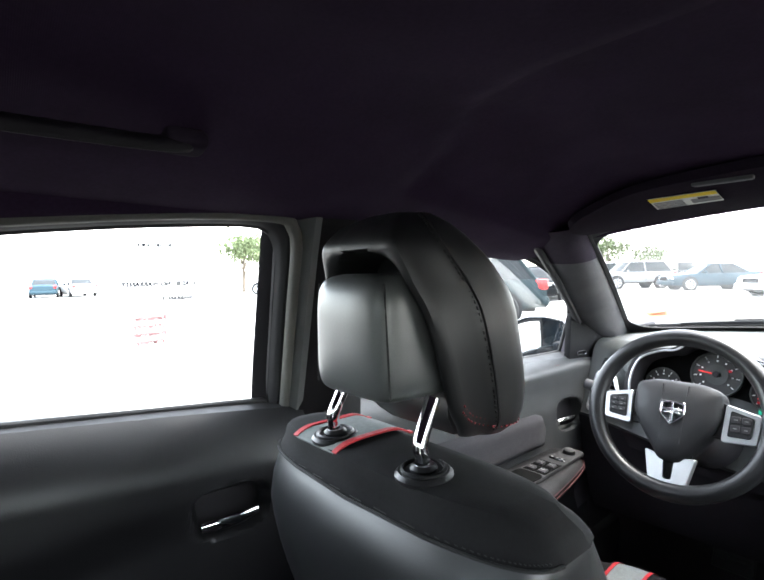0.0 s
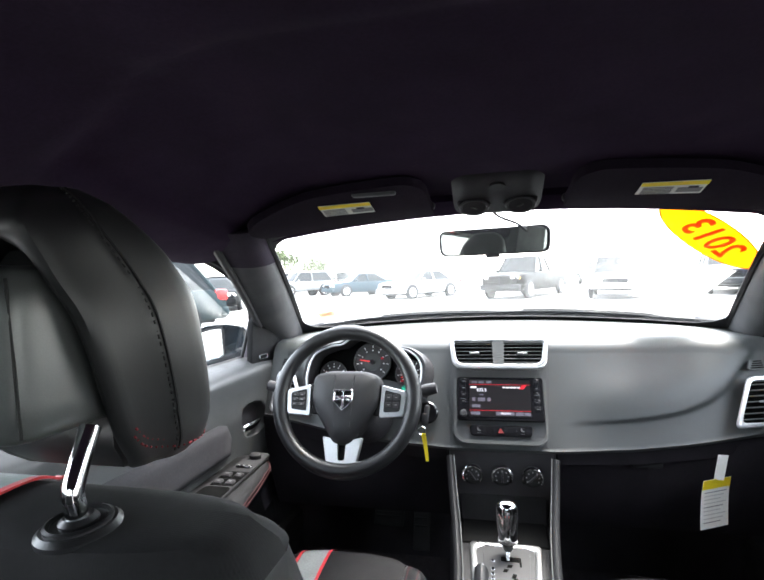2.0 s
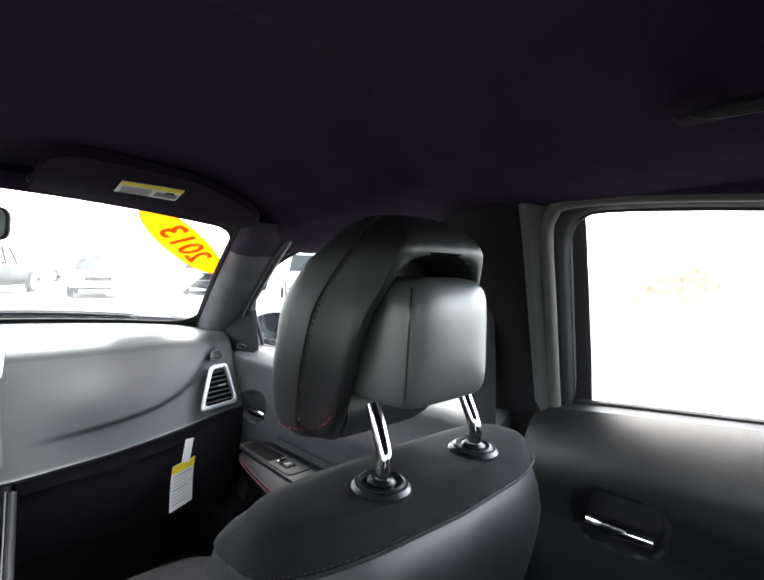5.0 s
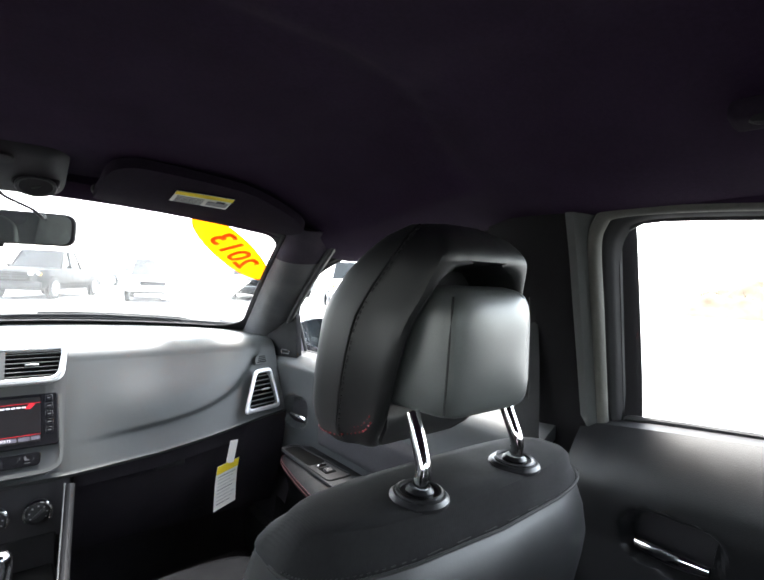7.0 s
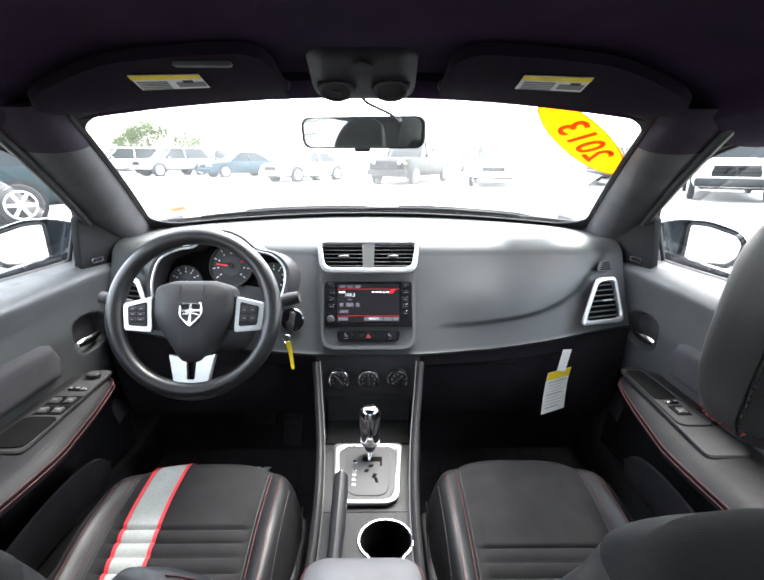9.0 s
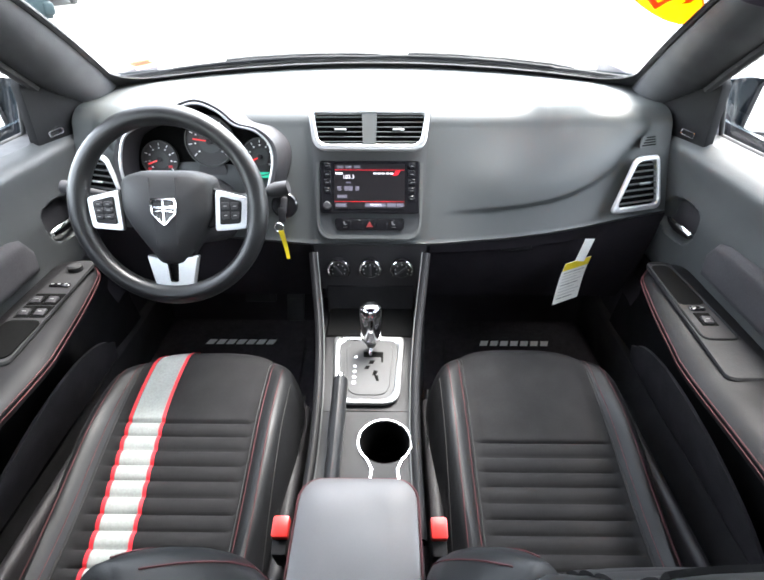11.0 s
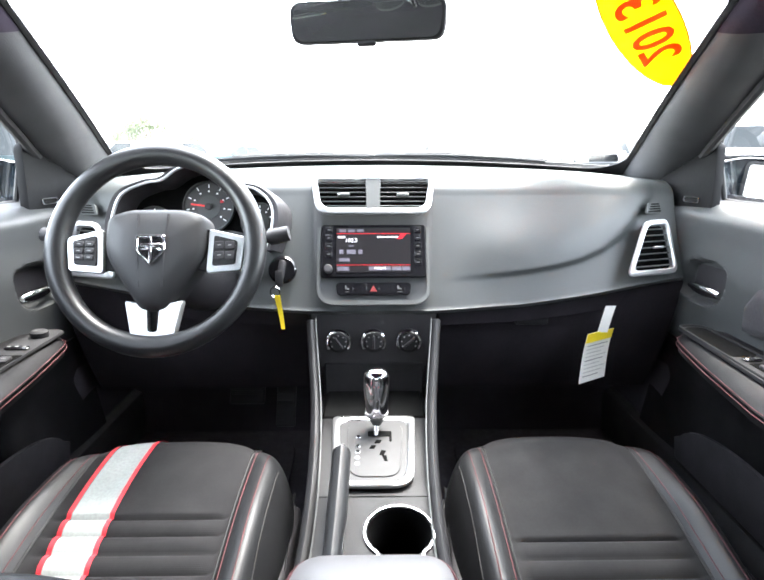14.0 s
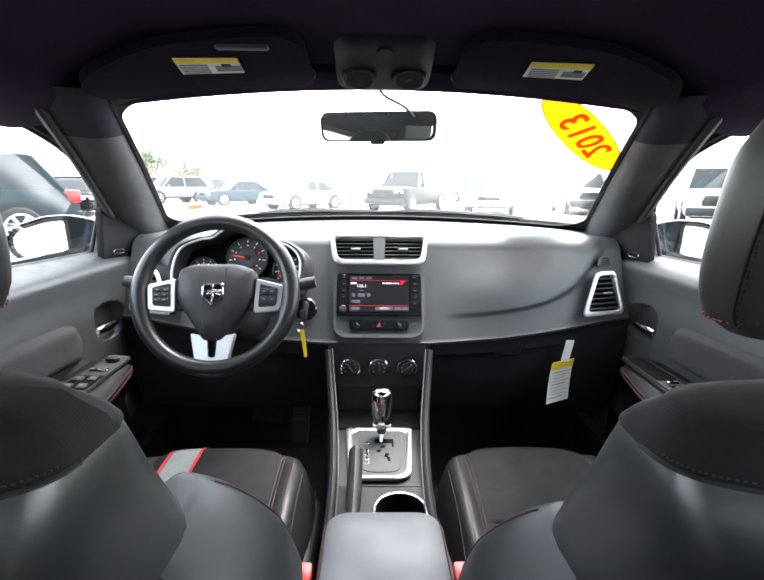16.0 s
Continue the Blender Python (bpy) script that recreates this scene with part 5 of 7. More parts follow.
    # shift lever: thin stem, grey cone, tall chrome knob; black strips shape its dark reflections
    base = Vector((0.005, 1.078, 0.586))
    ax = Vector((0.0, 0.12, 1.0)).normalized()
    lever = add("shift_lever", tube([(0.004, 1.064, 0.568), (0.0045, 1.071, 0.580), base], [0.0045, 0.0045, 0.0050], 12), CHROME, "chrome shift stem")
    add("knob_cone", tube([base + ax * h for h in (-0.003, 0.004, 0.016, 0.022)], [0.006, 0.0105, 0.0135, 0.012], 18), PILLAR_LIGHT, "grey cone under the knob", lever)
    prof = [(0.012, 0.0140), (0.016, 0.0168), (0.024, 0.0178), (0.045, 0.0186), (0.070, 0.0195), (0.084, 0.0193), (0.092, 0.0172), (0.0965, 0.0125), (0.0985, 0.0060)]
    add("shift_knob", tube([base + ax * h for h, r in prof], [r for h, r in prof], 24, flat=1.15), CHROME, "tall chrome shift knob", lever)
    for sx in (-1, 1):
        add("knob_reflection", tube([base + ax * h + Vector((sx * q, -0.0035, 0)) for h, q in ((0.020, 0.0108), (0.045, 0.0116), (0.068, 0.0122), (0.080, 0.0118))], [0.0055, 0.0075, 0.0080, 0.0050], 12), BLACK_GLOSS, "black strip as a dark reflection on the knob", lever)
    # cup holder with an hourglass chrome rim
    cm = Matrix.Translation((0.034, 0.868, 0.554))
    line = [Vector((0.046 * math.cos(a), 0.046 * math.sin(a), 0)) for a in [radians(-50 + 280 * k / 26) for k in range(27)]]
    line = [Vector((0.034, -0.115, 0)), Vector((0.024, -0.085, 0)), Vector((0.021, -0.055, 0))] + line + [Vector((-0.021, -0.055, 0)), Vector((-0.024, -0.085, 0)), Vector((-0.034, -0.115, 0))]
    add("cup_rim", tube([cm @ (p + Vector((0, 0, 0.002))) for p in line], 0.0026, 8, flat=0.7), CHROME, "chrome cup holder rim")
    # hand brake beside it
    hb = add("hand_brake", tube(smooth_path([(-0.050, 0.72, 0.565), (-0.047, 0.80, 0.582), (-0.046, 0.88, 0.597), (-0.046, 0.955, 0.612)], 5), [0.012] * 8 + [0.0135] * 8, 12, flat=1.3), LEATHER, "black leather hand brake grip")
    add("brake_button", tube([(-0.046, 0.952, 0.6115), (-0.046, 0.968, 0.6145)], [0.008, 0.006], 12), CHROME, "chrome release button", hb)
    # padded lid with red piping
    def lid_outline(k):
        return [(p.x * k, p.y) for p in rounded([(-0.080, -0.36), (0.080, -0.36), (0.080, 0.0), (-0.080, 0.0)], [0.01, 0.01, 0.036, 0.036], 7)]
    rings = []
    for k, z in ((0.90, 0.600), (0.97, 0.606), (1.0, 0.622), (1.0, 0.640), (0.965, 0.652), (0.85, 0.657), (0.5, 0.659)):
        rings.append([(x * k, 0.735 - 0.18 + (y + 0.18) * (1 - (1 - k) * 0.45), z + 0.004 * (0.36 + y) / -0.36 * 0) for x, y in lid_outline(1.0)])
    lid = add("armrest_lid", loft(rings), LEATHER_LID, "grey leather armrest lid with red piping")
    pipe = [Vector(p) + Vector((0, 0, 0.006)) for p in rings[3]]
    add("piping", tube(pipe, 0.0017, 6, close=True), RED_THREAD, "red piping", lid)
    add("lid_box", rbox(0.150, 0.35, 0.06, 0.015, 3, pose(0, 0.555, 0.575)), DASH_DARK, "black storage box")
    return c


console()

# pedals
for x, w, h, z in ((-0.335, 0.09, 0.055, 0.42), (-0.235, 0.05, 0.12, 0.39)):
    p = thing("pedal", "black rubber foot pedal on its steel arm", "pedal", (x, 1.50, z), "pedals")
    part("pad", rbox(w, 0.018, h, 0.005, 2, pose(0, 0, 0, -30)), RUBBER, p)
    for k in range(4):
        part("rib", rbox(w * 0.85, 0.006, 0.006, 0.002, 1, pose(0, -0.010, (k - 1.5) * h * 0.2, -30)), RUBBER, p)
    part("arm", tube([(0, 0.01, 0.01), (0, 0.07, 0.14), (0, 0.08, 0.25)], 0.009, 8), BLACK_MATT, p)

# floor mats with worn white lettering shown as bars
for s in (-1, 1):
    mat_ = thing("floor_mat", "black carpet floor mat with a white word mark near its front", "floor mat", (s * 0.40, 1.22, 0.271), "floor mats")
    part("carpet", plate(rounded([(-0.21, -0.25), (0.21, -0.25), (0.19, 0.27), (-0.19, 0.27)], 0.05), 0.010, None, 0.003), CARPET, mat_)
    for k in range(7):
        part("mark", plate([(-0.096 + 0.030 * k, -0.009), (-0.074 + 0.030 * k, -0.009), (-0.066 + 0.030 * k, 0.012), (-0.089 + 0.030 * k, 0.012)], 0.0012, Matrix.Translation((s * 0.01, 0.215, 0.010))), WHITE_PRINT, mat_, smooth=False)


# ---- front seats ----
SEAT_X = 0.345


def cushion_half(y):
    """Half the width of the cushion."""
    return 0.213 - 0.022 * ramp(0.90 - y, 0, 0.3)


def front_edge(dx):
    """y of the cushion's front edge, an arch with well rounded corners."""
    return 1.132 - 0.115 * min(abs(dx) / 0.213, 1) ** 3.0


def cushion_top(dx, y, side_in):
    """Height of the cushion: raised bolsters, pleated insert, a front edge that rolls down."""
    fall = 0.548 - 0.075 * ramp(1.06 - y, 0.0, 0.45)
    e = max(front_edge(dx) - y, 0)
    fall -= 0.040 * max(1 - e / 0.065, 0) ** 2
    ax = abs(dx)
    wide = cushion_half(y)
    t = max(ax - 0.126, 0) / max(wide - 0.126, 0.02)
    z = fall + 0.030 * math.sin(math.pi * min(t * 1.05, 1)) ** 0.9 * (1 - 0.60 * ramp(y, 0.88, 1.05))
    z -= 0.085 * max(t - 0.35, 0) ** 2.4 / 0.356
    return z


def pleat(y, start=0.905):
    """Depth of the sewn channels across the rear of the cushion."""
    d = start - y
    if d > 0:
        return -0.0070 * (1 - abs(math.sin(math.pi * d / 0.0262)) ** 0.5)
    return -0.0070 * max(1 + d / 0.006, 0) ** 2


def insert_y(v, dx, over):
    """y along the insert: level rows at the rear, bending to the arched front edge."""
    return mix(0.52, 1.0, v / 0.8) if v < 0.8 else mix(1.0, front_edge(dx) + over, (v - 0.8) / 0.2)


def seat_half(z):
    return curve([(0.50, 0.200), (0.75, 0.202), (0.84, 0.198), (0.90, 0.194), (0.94, 0.190), (0.985, 0.182), (1.01, 0.168)], z)


def back_bulge(z):
    """How far the rear face swells out below its top edge."""
    d = min(max((0.992 - z) / 0.15, 0), 1)
    return 0.038 * (1 - (1 - d) ** 2.2) * ramp(z, 0.55, 0.80)


def back_y(z):
    """y of the seat back's rear face."""
    return 0.285 + 0.30 * (0.99 - z) + 0.02 * ramp(z, 0.93, 1.01) - back_bulge(z)


def back_ring(z, grow=0.0, n=40):
    """A level cut through the seat back: rounded rear, bolstered front."""
    h = seat_half(z) + grow
    y0 = back_y(z)
    t = curve([(0.50, 0.20), (0.70, 0.196), (0.80, 0.190), (0.86, 0.177), (0.92, 0.155), (0.97, 0.13), (1.01, 0.085)], z) + grow + back_bulge(z)
    ring = []
    for k in range(n):
        a = 2 * math.pi * k / n
        c, s_ = math.cos(a), math.sin(a)
        e = 2 / 3.6 if s_ > 0 else mix(2 / 3.6, 2 / 5.5, ramp(z, 0.8, 0.95))
        hr_ = min(h, curve([(0.50, 0.150), (0.75, 0.174), (0.90, 0.183), (0.985, 0.184), (1.01, 0.168)], z) + grow)
        hk = mix(hr_, h, ramp(s_, -0.75, 0.75))
        px_ = hk * math.copysign(abs(c) ** e, c)
        py_ = (t / 2) * math.copysign(abs(s_) ** e, s_)
        py_ += t / 2
        if s_ > 0:
            py_ -= 0.022 * (1 - ramp(abs(px_), 0.12, 0.19)) * s_ * (1 - ramp(z, 0.88, 0.96))
        py_ = py_ - (grow / 2) - 0.018 * (px_ / h) ** 2 * (0 if s_ > 0 else -1)
        ring.append(Vector((px_, y0 + py_, z)))
    return ring


def front_seat(s, striped, lift):
    cx = s * SEAT_X
    label = "black leather front seat with a red-edged grey stripe" if striped else "black leather and cloth front passenger seat with red stitching"
    seat = thing("front_seat", label, "car seat", (cx, 0.75, 0.27), "front seats")
    o = Vector((0, -0.75, -0.27))

    def add(name, bm, mat, label="", par=None):
        return part(name, shift(bm, o), mat, par or seat, label)

    # cushion: leather bolsters and a cloth insert
    def whole(u, v):
        w = 0.213 - 0.022 * (1 - ramp(v, 0.0, 0.65))
        dx = mix(-w, w, u)
        y = mix(0.50, front_edge(dx), v)
        sink = 0.020 * ramp(0.126 - abs(dx), 0.0, 0.010) * ramp(front_edge(dx) - y, 0.010, 0.03)
        return Vector((dx, y, cushion_top(dx, y, s) - sink))
    cush = add("cushion", sheet(whole, 60, 50, 0.10, (0, 0, -1)), LEATHER, "black leather cushion with side bolsters")
    first = 0.922 if striped else 0.868

    def insert(u, v):
        dx = mix(-0.129, 0.129, u)
        y = insert_y(v, dx, 0.002)
        edge = min(1.0, 14 * u * (1 - u))
        return Vector((dx, y, cushion_top(dx, y, s) + 0.005 * edge + pleat(y, first) * edge + 0.002))
    add("cushion_insert", sheet(insert, 30, 260), CLOTH, "black pleated cloth insert", cush)

    def strip(x0, x1, lift):
        def fn(u, v):
            y = insert_y(v, x0, 0.001)
            x = mix(x0, x1, u) + 0.022 * ramp(0.98 - y, 0, 0.4)
            return Vector((x, y, cushion_top(x, y, s) + 0.007 + lift + pleat(y, first)))
        return sheet(fn, 4, 260)
    if striped:
        add("stripe", strip(-0.102, -0.044, 0.0012), STRIPE, "light grey cloth stripe", cush)
        for x in (-0.105, -0.043):
            add("stripe_piping", strip(x - 0.0033, x + 0.0033, 0.003), RED_PIPING, "red piping", cush)
    for sx in (-1, 1):
        for dx, y1 in ((0.139, 1.07), (0.162, 1.045), (0.182, 1.015)):
            pts = [Vector((sx * dx, y, cushion_top(dx, y, s) + 0.0006)) for y in [0.56 + (y1 - 0.56) * k / 24 for k in range(25)]]
            add("bolster_stitching", tube(pts, 0.0008, 5), RED_THREAD if dx < 0.17 else BLACK_THREAD, "stitched seam", cush)
        pts = [Vector((sx * 0.131, y, cushion_top(0.131, y, s) + 0.0004)) for y in [0.54 + 0.56 * k / 24 for k in range(25)]]
        add("insert_seam", tube(pts, 0.002, 5), BLACK_THREAD, "", cush)
    cush.location.x = -s * 0.010
    add("seat_base", rbox(0.38, 0.50, 0.14, 0.03, 3, pose(0, 0.80, 0.36)), BLACK_MATT, "black seat base")
    for sx in (-1, 1):
        add("side_shield", rbox(0.025, 0.46, 0.10, 0.012, 3, pose(sx * 0.212, 0.80, 0.42)), DASH_DARK, "black side shield")
    # backrest
    zs = [0.50 + 0.43 * k / 20 for k in range(21)] + [0.955, 0.972, 0.986, 0.996, 1.003]
    rings = [back_ring(z) for z in zs]
    last = rings[-1]
    mid = sum(last, Vector()) / len(last)
    rings.append([mid + (p - mid) * 0.93 + Vector((0, 0, 0.004)) for p in last])
    rings.append([mid + (p - mid) * 0.5 + Vector((0, 0, 0.0055)) for p in last])
    back_ = add("backrest", loft(rings), LEATHER_GREY, "charcoal leather seat back")
    # cloth cap over the top and front, edged by a stitched seam
    caps = [back_ring(z, g) for z, g in ((0.978, 0.0), (0.980, 0.0032), (0.992, 0.0035), (1.003, 0.0025))]
    last = caps[-1]
    mid = sum(last, Vector()) / len(last)
    for k, up in ((0.95, 0.0065), (0.85, 0.0088), (0.6, 0.0098), (0.2, 0.0102)):
        caps.append([mid + (p - mid) * k + Vector((0, 0, up)) for p in last])
    add("cloth_cap", loft(caps), CLOTH, "black cloth upper facing", back_)
    rear = [p + Vector((0, -0.0022, 0.001)) for p in back_ring(0.9795, 0.003)[20:40]]
    add("cap_seam", tube(rear, 0.0016, 6), BLACK_THREAD, "black stitched seam", back_)
    for k in range(1, 18):
        a_, b_ = rear[k], rear[k + 1]
        for j in range(3):
            c_ = a_.lerp(b_, (j + 0.5) / 3) + Vector((0, -0.0012, 0.005))
            add("stitch", rbox((b_ - a_).length / 3 * 0.5, 0.0008, 0.0008, 0, 1, Matrix.Translation(c_)), BLACK_THREAD, "", back_)

    def cap_top(x, y):
        """Height of the cap's upper side."""
        q = max((abs(x) / 0.172) ** 4, (abs(y - mid.y) / 0.046) ** 4)
        return 1.0132 - 0.0062 * min(q, 1.6)

    if striped:
        def bstripe(x0, x1, lift):
            def fn(u, v):
                x = mix(x0, x1, u)
                y = mix(mid.y - 0.049, mid.y + 0.056, v)
                z = cap_top(x, y) + lift
                return Vector((x, y, z))
            return sheet(fn, 4, 30, 0.002, (0, 0, -1))
        add("back_stripe", bstripe(-0.105, -0.035, 0.0034), STRIPE, "light grey cloth stripe", back_)
        for x in (-0.107, -0.034):
            add("back_piping", bstripe(x - 0.0036, x + 0.0036, 0.0046), RED_PIPING, "red piping", back_)
    # side bolsters, sewn on as panels of their own
    for sx in (-1, 1):
        def wing(z, n=30):
            out = along(((0.50, 0.240), (0.62, 0.258), (0.74, 0.264), (0.787, 0.252), (0.82, 0.230), (0.845, 0.207), (0.862, 0.184), (0.873, 0.162), (0.880, 0.138)), z)[0]
            k = math.sqrt(max(1 - ((z - 0.5) / 0.388) ** 6, 0.03))
            yc = back_y(z) + back_bulge(z) + 0.145 - (0.012 if s > 0 else 0)
            ring = []
            for i in range(n):
                a = 2 * math.pi * i / n
                c_, q_ = math.cos(a), math.sin(a)
                e = 2 / (2.8 if q_ > 0 else 5.0)
                inn = min(0.150, out - 0.03)
                ring.append(Vector((sx * ((inn + out) / 2 + (out - inn) / 2 * math.copysign(abs(c_) ** e, c_)), yc + 0.082 * (k if q_ > 0 else mix(k, 1, 0.85)) * math.copysign(abs(q_) ** e, q_), z - (0.030 if s > 0 else 0.0))))
            return ring
        zs_ = [0.50 + 0.26 * k / 10 for k in range(11)] + [0.775, 0.79, 0.805, 0.82, 0.833, 0.845, 0.854, 0.860, 0.864]
        add("side_bolster", loft([wing(z) for z in zs_]), LEATHER, "black leather side bolster", back_)
        add("bolster_seam", tube([wing(z)[26] + Vector((sx * 0.0006, -0.0006, 0.0004)) for z in zs_[:-1]], 0.0018, 6), BLACK_THREAD, "", back_)
        add("bolster_stitching", tube([wing(z)[9] + Vector((0, 0.0006, 0.0004)) for z in zs_[:-2]], 0.0009, 5), RED_THREAD, "red stitched seam", back_)
        add("bolster_stitching", tube([wing(z)[4] + Vector((0, 0.0006, 0.0004)) for z in zs_[:-2]], 0.0009, 5), RED_THREAD, "red stitched seam", back_)

    def front_y(x, z):
        """y of the seat back's front face."""
        arc = sorted((p.x, p.y) for p in back_ring(z)[1:20])
        return along(arc, x)[0]

    def facing(x0, x1, z0, z1, lift, n=60):
        return sheet(lambda u, v: Vector((mix(x0, x1, u), front_y(mix(x0, x1, u), mix(z0, z1, v)) + lift - 0.004 * (1 - abs(math.sin(math.pi * (mix(z0, z1, v) - 0.5) / 0.034)) ** 0.5), mix(z0, z1, v))), 12, n, 0.004, (0, -1, 0))
    add("front_insert", facing(-0.125, 0.125, 0.56, 0.955, 0.005, 120), CLOTH, "black pleated cloth insert", back_)
    if striped:
        add("front_stripe", facing(-0.105, -0.040, 0.56, 0.975, 0.0068, 120), STRIPE, "light grey cloth stripe", back_)
        for x in (-0.107, -0.038):
            add("front_piping", facing(x - 0.004, x + 0.004, 0.56, 0.975, 0.0082, 120), RED_PIPING, "red piping", back_)
    # head restraint on two chrome posts
    hr = add("head_restraint", bmesh_headrest(), LEATHER_SOFT, "black leather head restraint")
    hr.scale = (0.91 if s < 0 else 0.98, 1.08, 1.055)
    hr.location = (0, 0.057 if s < 0 else 0.066, lift - (1.016 - 0.27) * 0.055)
    pad = add("rear_pad", headrest_pad(), LEATHER_PAD_LIT, "leather rear pad, paler for the window light on it", hr)
    pad.scale.x, pad.location.y = 1.07, -0.008
    for sx in (-1, 1):
        def on_shell(z, k):
            p = headrest_ring(z)[k]
            return Vector((sx * (p.x + 0.0006), p.y + (0.0006 if k > 0 else 0.0), p.z))
        line = smooth_path([on_shell(z, -1) for z in (1.024, 1.035, 1.05, 1.075, 1.105, 1.135, 1.16, 1.18, 1.20, 1.215, 1.226, 1.232)], 4)
        add("restraint_seam", tube(line, 0.0011, 5), BLACK_THREAD, "", hr)
        add("seam_stitching", stitches([p + Vector((0, -0.0045, 0)) for p in line], 0.0009), BLACK_THREAD, "black stitching", hr)
        low = smooth_path([on_shell(1.048, -5), on_shell(1.036, -4), on_shell(1.028, -2), on_shell(1.025, 0), on_shell(1.025, 3), on_shell(1.028, 6), on_shell(1.030, 10)], 5)
        for d_ in (0.0, 0.006):
            add("red_stitching", stitches([p + Vector((sx * d_ * 0.25, 0.0, d_)) for p in low], 0.0009), RED_STITCH, "red stitching", hr)
        gusset = [Vector((sx * 0.0567 * (1 - 0.05 * q), HR_Y - 0.0560, 1.1135 + 0.046 * q)) for q in (-1, -0.5, 0, 0.5, 1)]
        add("pad_seam", tube(gusset, 0.0010, 5), BLACK_THREAD, "", hr)
        px_ = sx * 0.0655
        post = smooth_path([Vector((px_, HR_Y - 0.010, 0.995)), Vector((px_, HR_Y - 0.012, 1.025)), Vector((px_ * 0.98, HR_Y - 0.012, 1.040)), Vector((px_ * 0.95, HR_Y + 0.006, 1.066 + lift))], 5)
        add("post", tube(post, 0.0068, 14), CHROME, "chrome post")
        cm = pose(px_, HR_Y - 0.010, 1.0105, 3)
        add("post_collar", join(disc(0.0255, 0.006, 28, cm, 0.003), tube([cm @ Vector((0.0185 * math.cos(a), 0.0185 * math.sin(a), 0.0065)) for a in [2 * math.pi * i / 24 for i in range(24)]], 0.0022, 6, close=True), disc(0.012, 0.011, 24, cm, 0.003)), COLLAR, "black plastic collar")
    return seat


HR_Y = 0.338
COLLAR = material("collar_plastic", (0.008, 0.008, 0.009), 0.38, vary=0.1)


def headrest_w(z):
    return curve([(1.015, 0.078), (1.03, 0.095), (1.08, 0.108), (1.14, 0.108), (1.19, 0.097), (1.22, 0.074), (1.234, 0.042)], z)


def headrest_edge(z, s_):
    """Half width at a place from the rear (s_ = -1) to the front (1): the restraint tapers toward its back."""
    return headrest_w(z) * mix(mix(0.79, 0.71, ramp(z, 1.10, 1.20)), 1.0, ramp(s_, -0.9, 0.7))


def headrest_mid(z):
    return HR_Y + 0.014 + 0.010 * ramp(1.12 - z, 0, 0.1) - 0.02 * ramp(z, 1.15, 1.24)


def headrest_ring(z):
    """A level cut through the head restraint: from its right side round the front, then the hollow rear."""
    drop = 0.012 * ramp(z, 1.13, 1.178)
    front = headrest_mid(z) + curve([(1.015, 0.055), (1.03, 0.076), (1.10, 0.074), (1.18, 0.056), (1.235, 0.018)], z)
    fl = curve([(1.015, HR_Y + 0.032), (1.03, HR_Y + 0.016), (1.05, HR_Y + 0.001), (1.08, HR_Y - 0.012), (1.12, HR_Y - 0.025), (1.16, HR_Y - 0.037), (1.18, HR_Y - 0.043), (1.194, HR_Y - 0.048), (1.203, HR_Y - 0.050), (1.210, HR_Y - 0.048), (1.222, HR_Y - 0.038), (1.234, HR_Y - 0.016)], z)
    deep = 1 - ramp(z, 1.194, 1.201)
    rc = mix(fl, max(fl, HR_Y + 0.010), deep * ramp(z, 1.03, 1.06))
    er = headrest_edge(z, -1)
    ir = (er - 0.015) * (1 - max((z - 1.05) / 0.1505, 0) ** 16) ** 0.5 if z < 1.20 else er * 0.4
    mid_y = (front + fl) / 2
    ring = []
    for k in range(23):
        a = math.pi * k / 22
        c, s_ = math.cos(a), math.sin(a)
        e = 2 / 3.2
        ring.append((headrest_edge(z, s_) * math.copysign(abs(c) ** e, c), mid_y + (front - mid_y) * abs(s_) ** e))
    side = [(mix(headrest_edge(z, 0), er, ramp(q, 0, 1)), mix(mid_y, fl + 0.012, q)) for q in (0.2, 0.45, 0.7, 1.0)]
    side += [(er - 0.001, fl + 0.007), (er - 0.004, fl + 0.002), (er - 0.009, fl), (mix(er - 0.012, ir, 0.5), fl + 0.0015), (ir, fl + 0.005 * deep), (ir - 0.002, mix(fl, rc, 0.6)), (ir - 0.005, rc), (ir * 0.45, rc)]
    ring += [(-x, y) for x, y in side] + [(0, rc)] + list(reversed(side))
    return [Vector((x, y, z - drop)) for x, y in ring]


def bmesh_headrest():
    zs = [1.016, 1.019, 1.026, 1.04, 1.05, 1.06, 1.075, 1.09, 1.105, 1.12, 1.133, 1.145, 1.156, 1.165, 1.172, 1.178, 1.183, 1.187, 1.190, 1.193, 1.195, 1.197, 1.199, 1.201, 1.204, 1.208, 1.214, 1.222, 1.229, 1.233]
    rings = [headrest_ring(z) for z in zs]
    top = rings[-1]
    mid = sum(top, Vector()) / len(top)
    rings.append([mid + (p - mid) * 0.5 + Vector((0, 0, 0.002)) for p in top])
    return loft(rings)


def stitches(path, r, step=0.0055, gap=0.42):
    """A line of short sewn threads along a path."""
    out, run = [], 0.0
    for p, q in zip(path, path[1:]):
        length = (q - p).length
        while run < length:
            d = (q - p) / length
            out.append(tube([p + d * run, p + d * min(run + step * (1 - gap), length)], r, 5))
            run += step
        run -= length
    return join(*out)


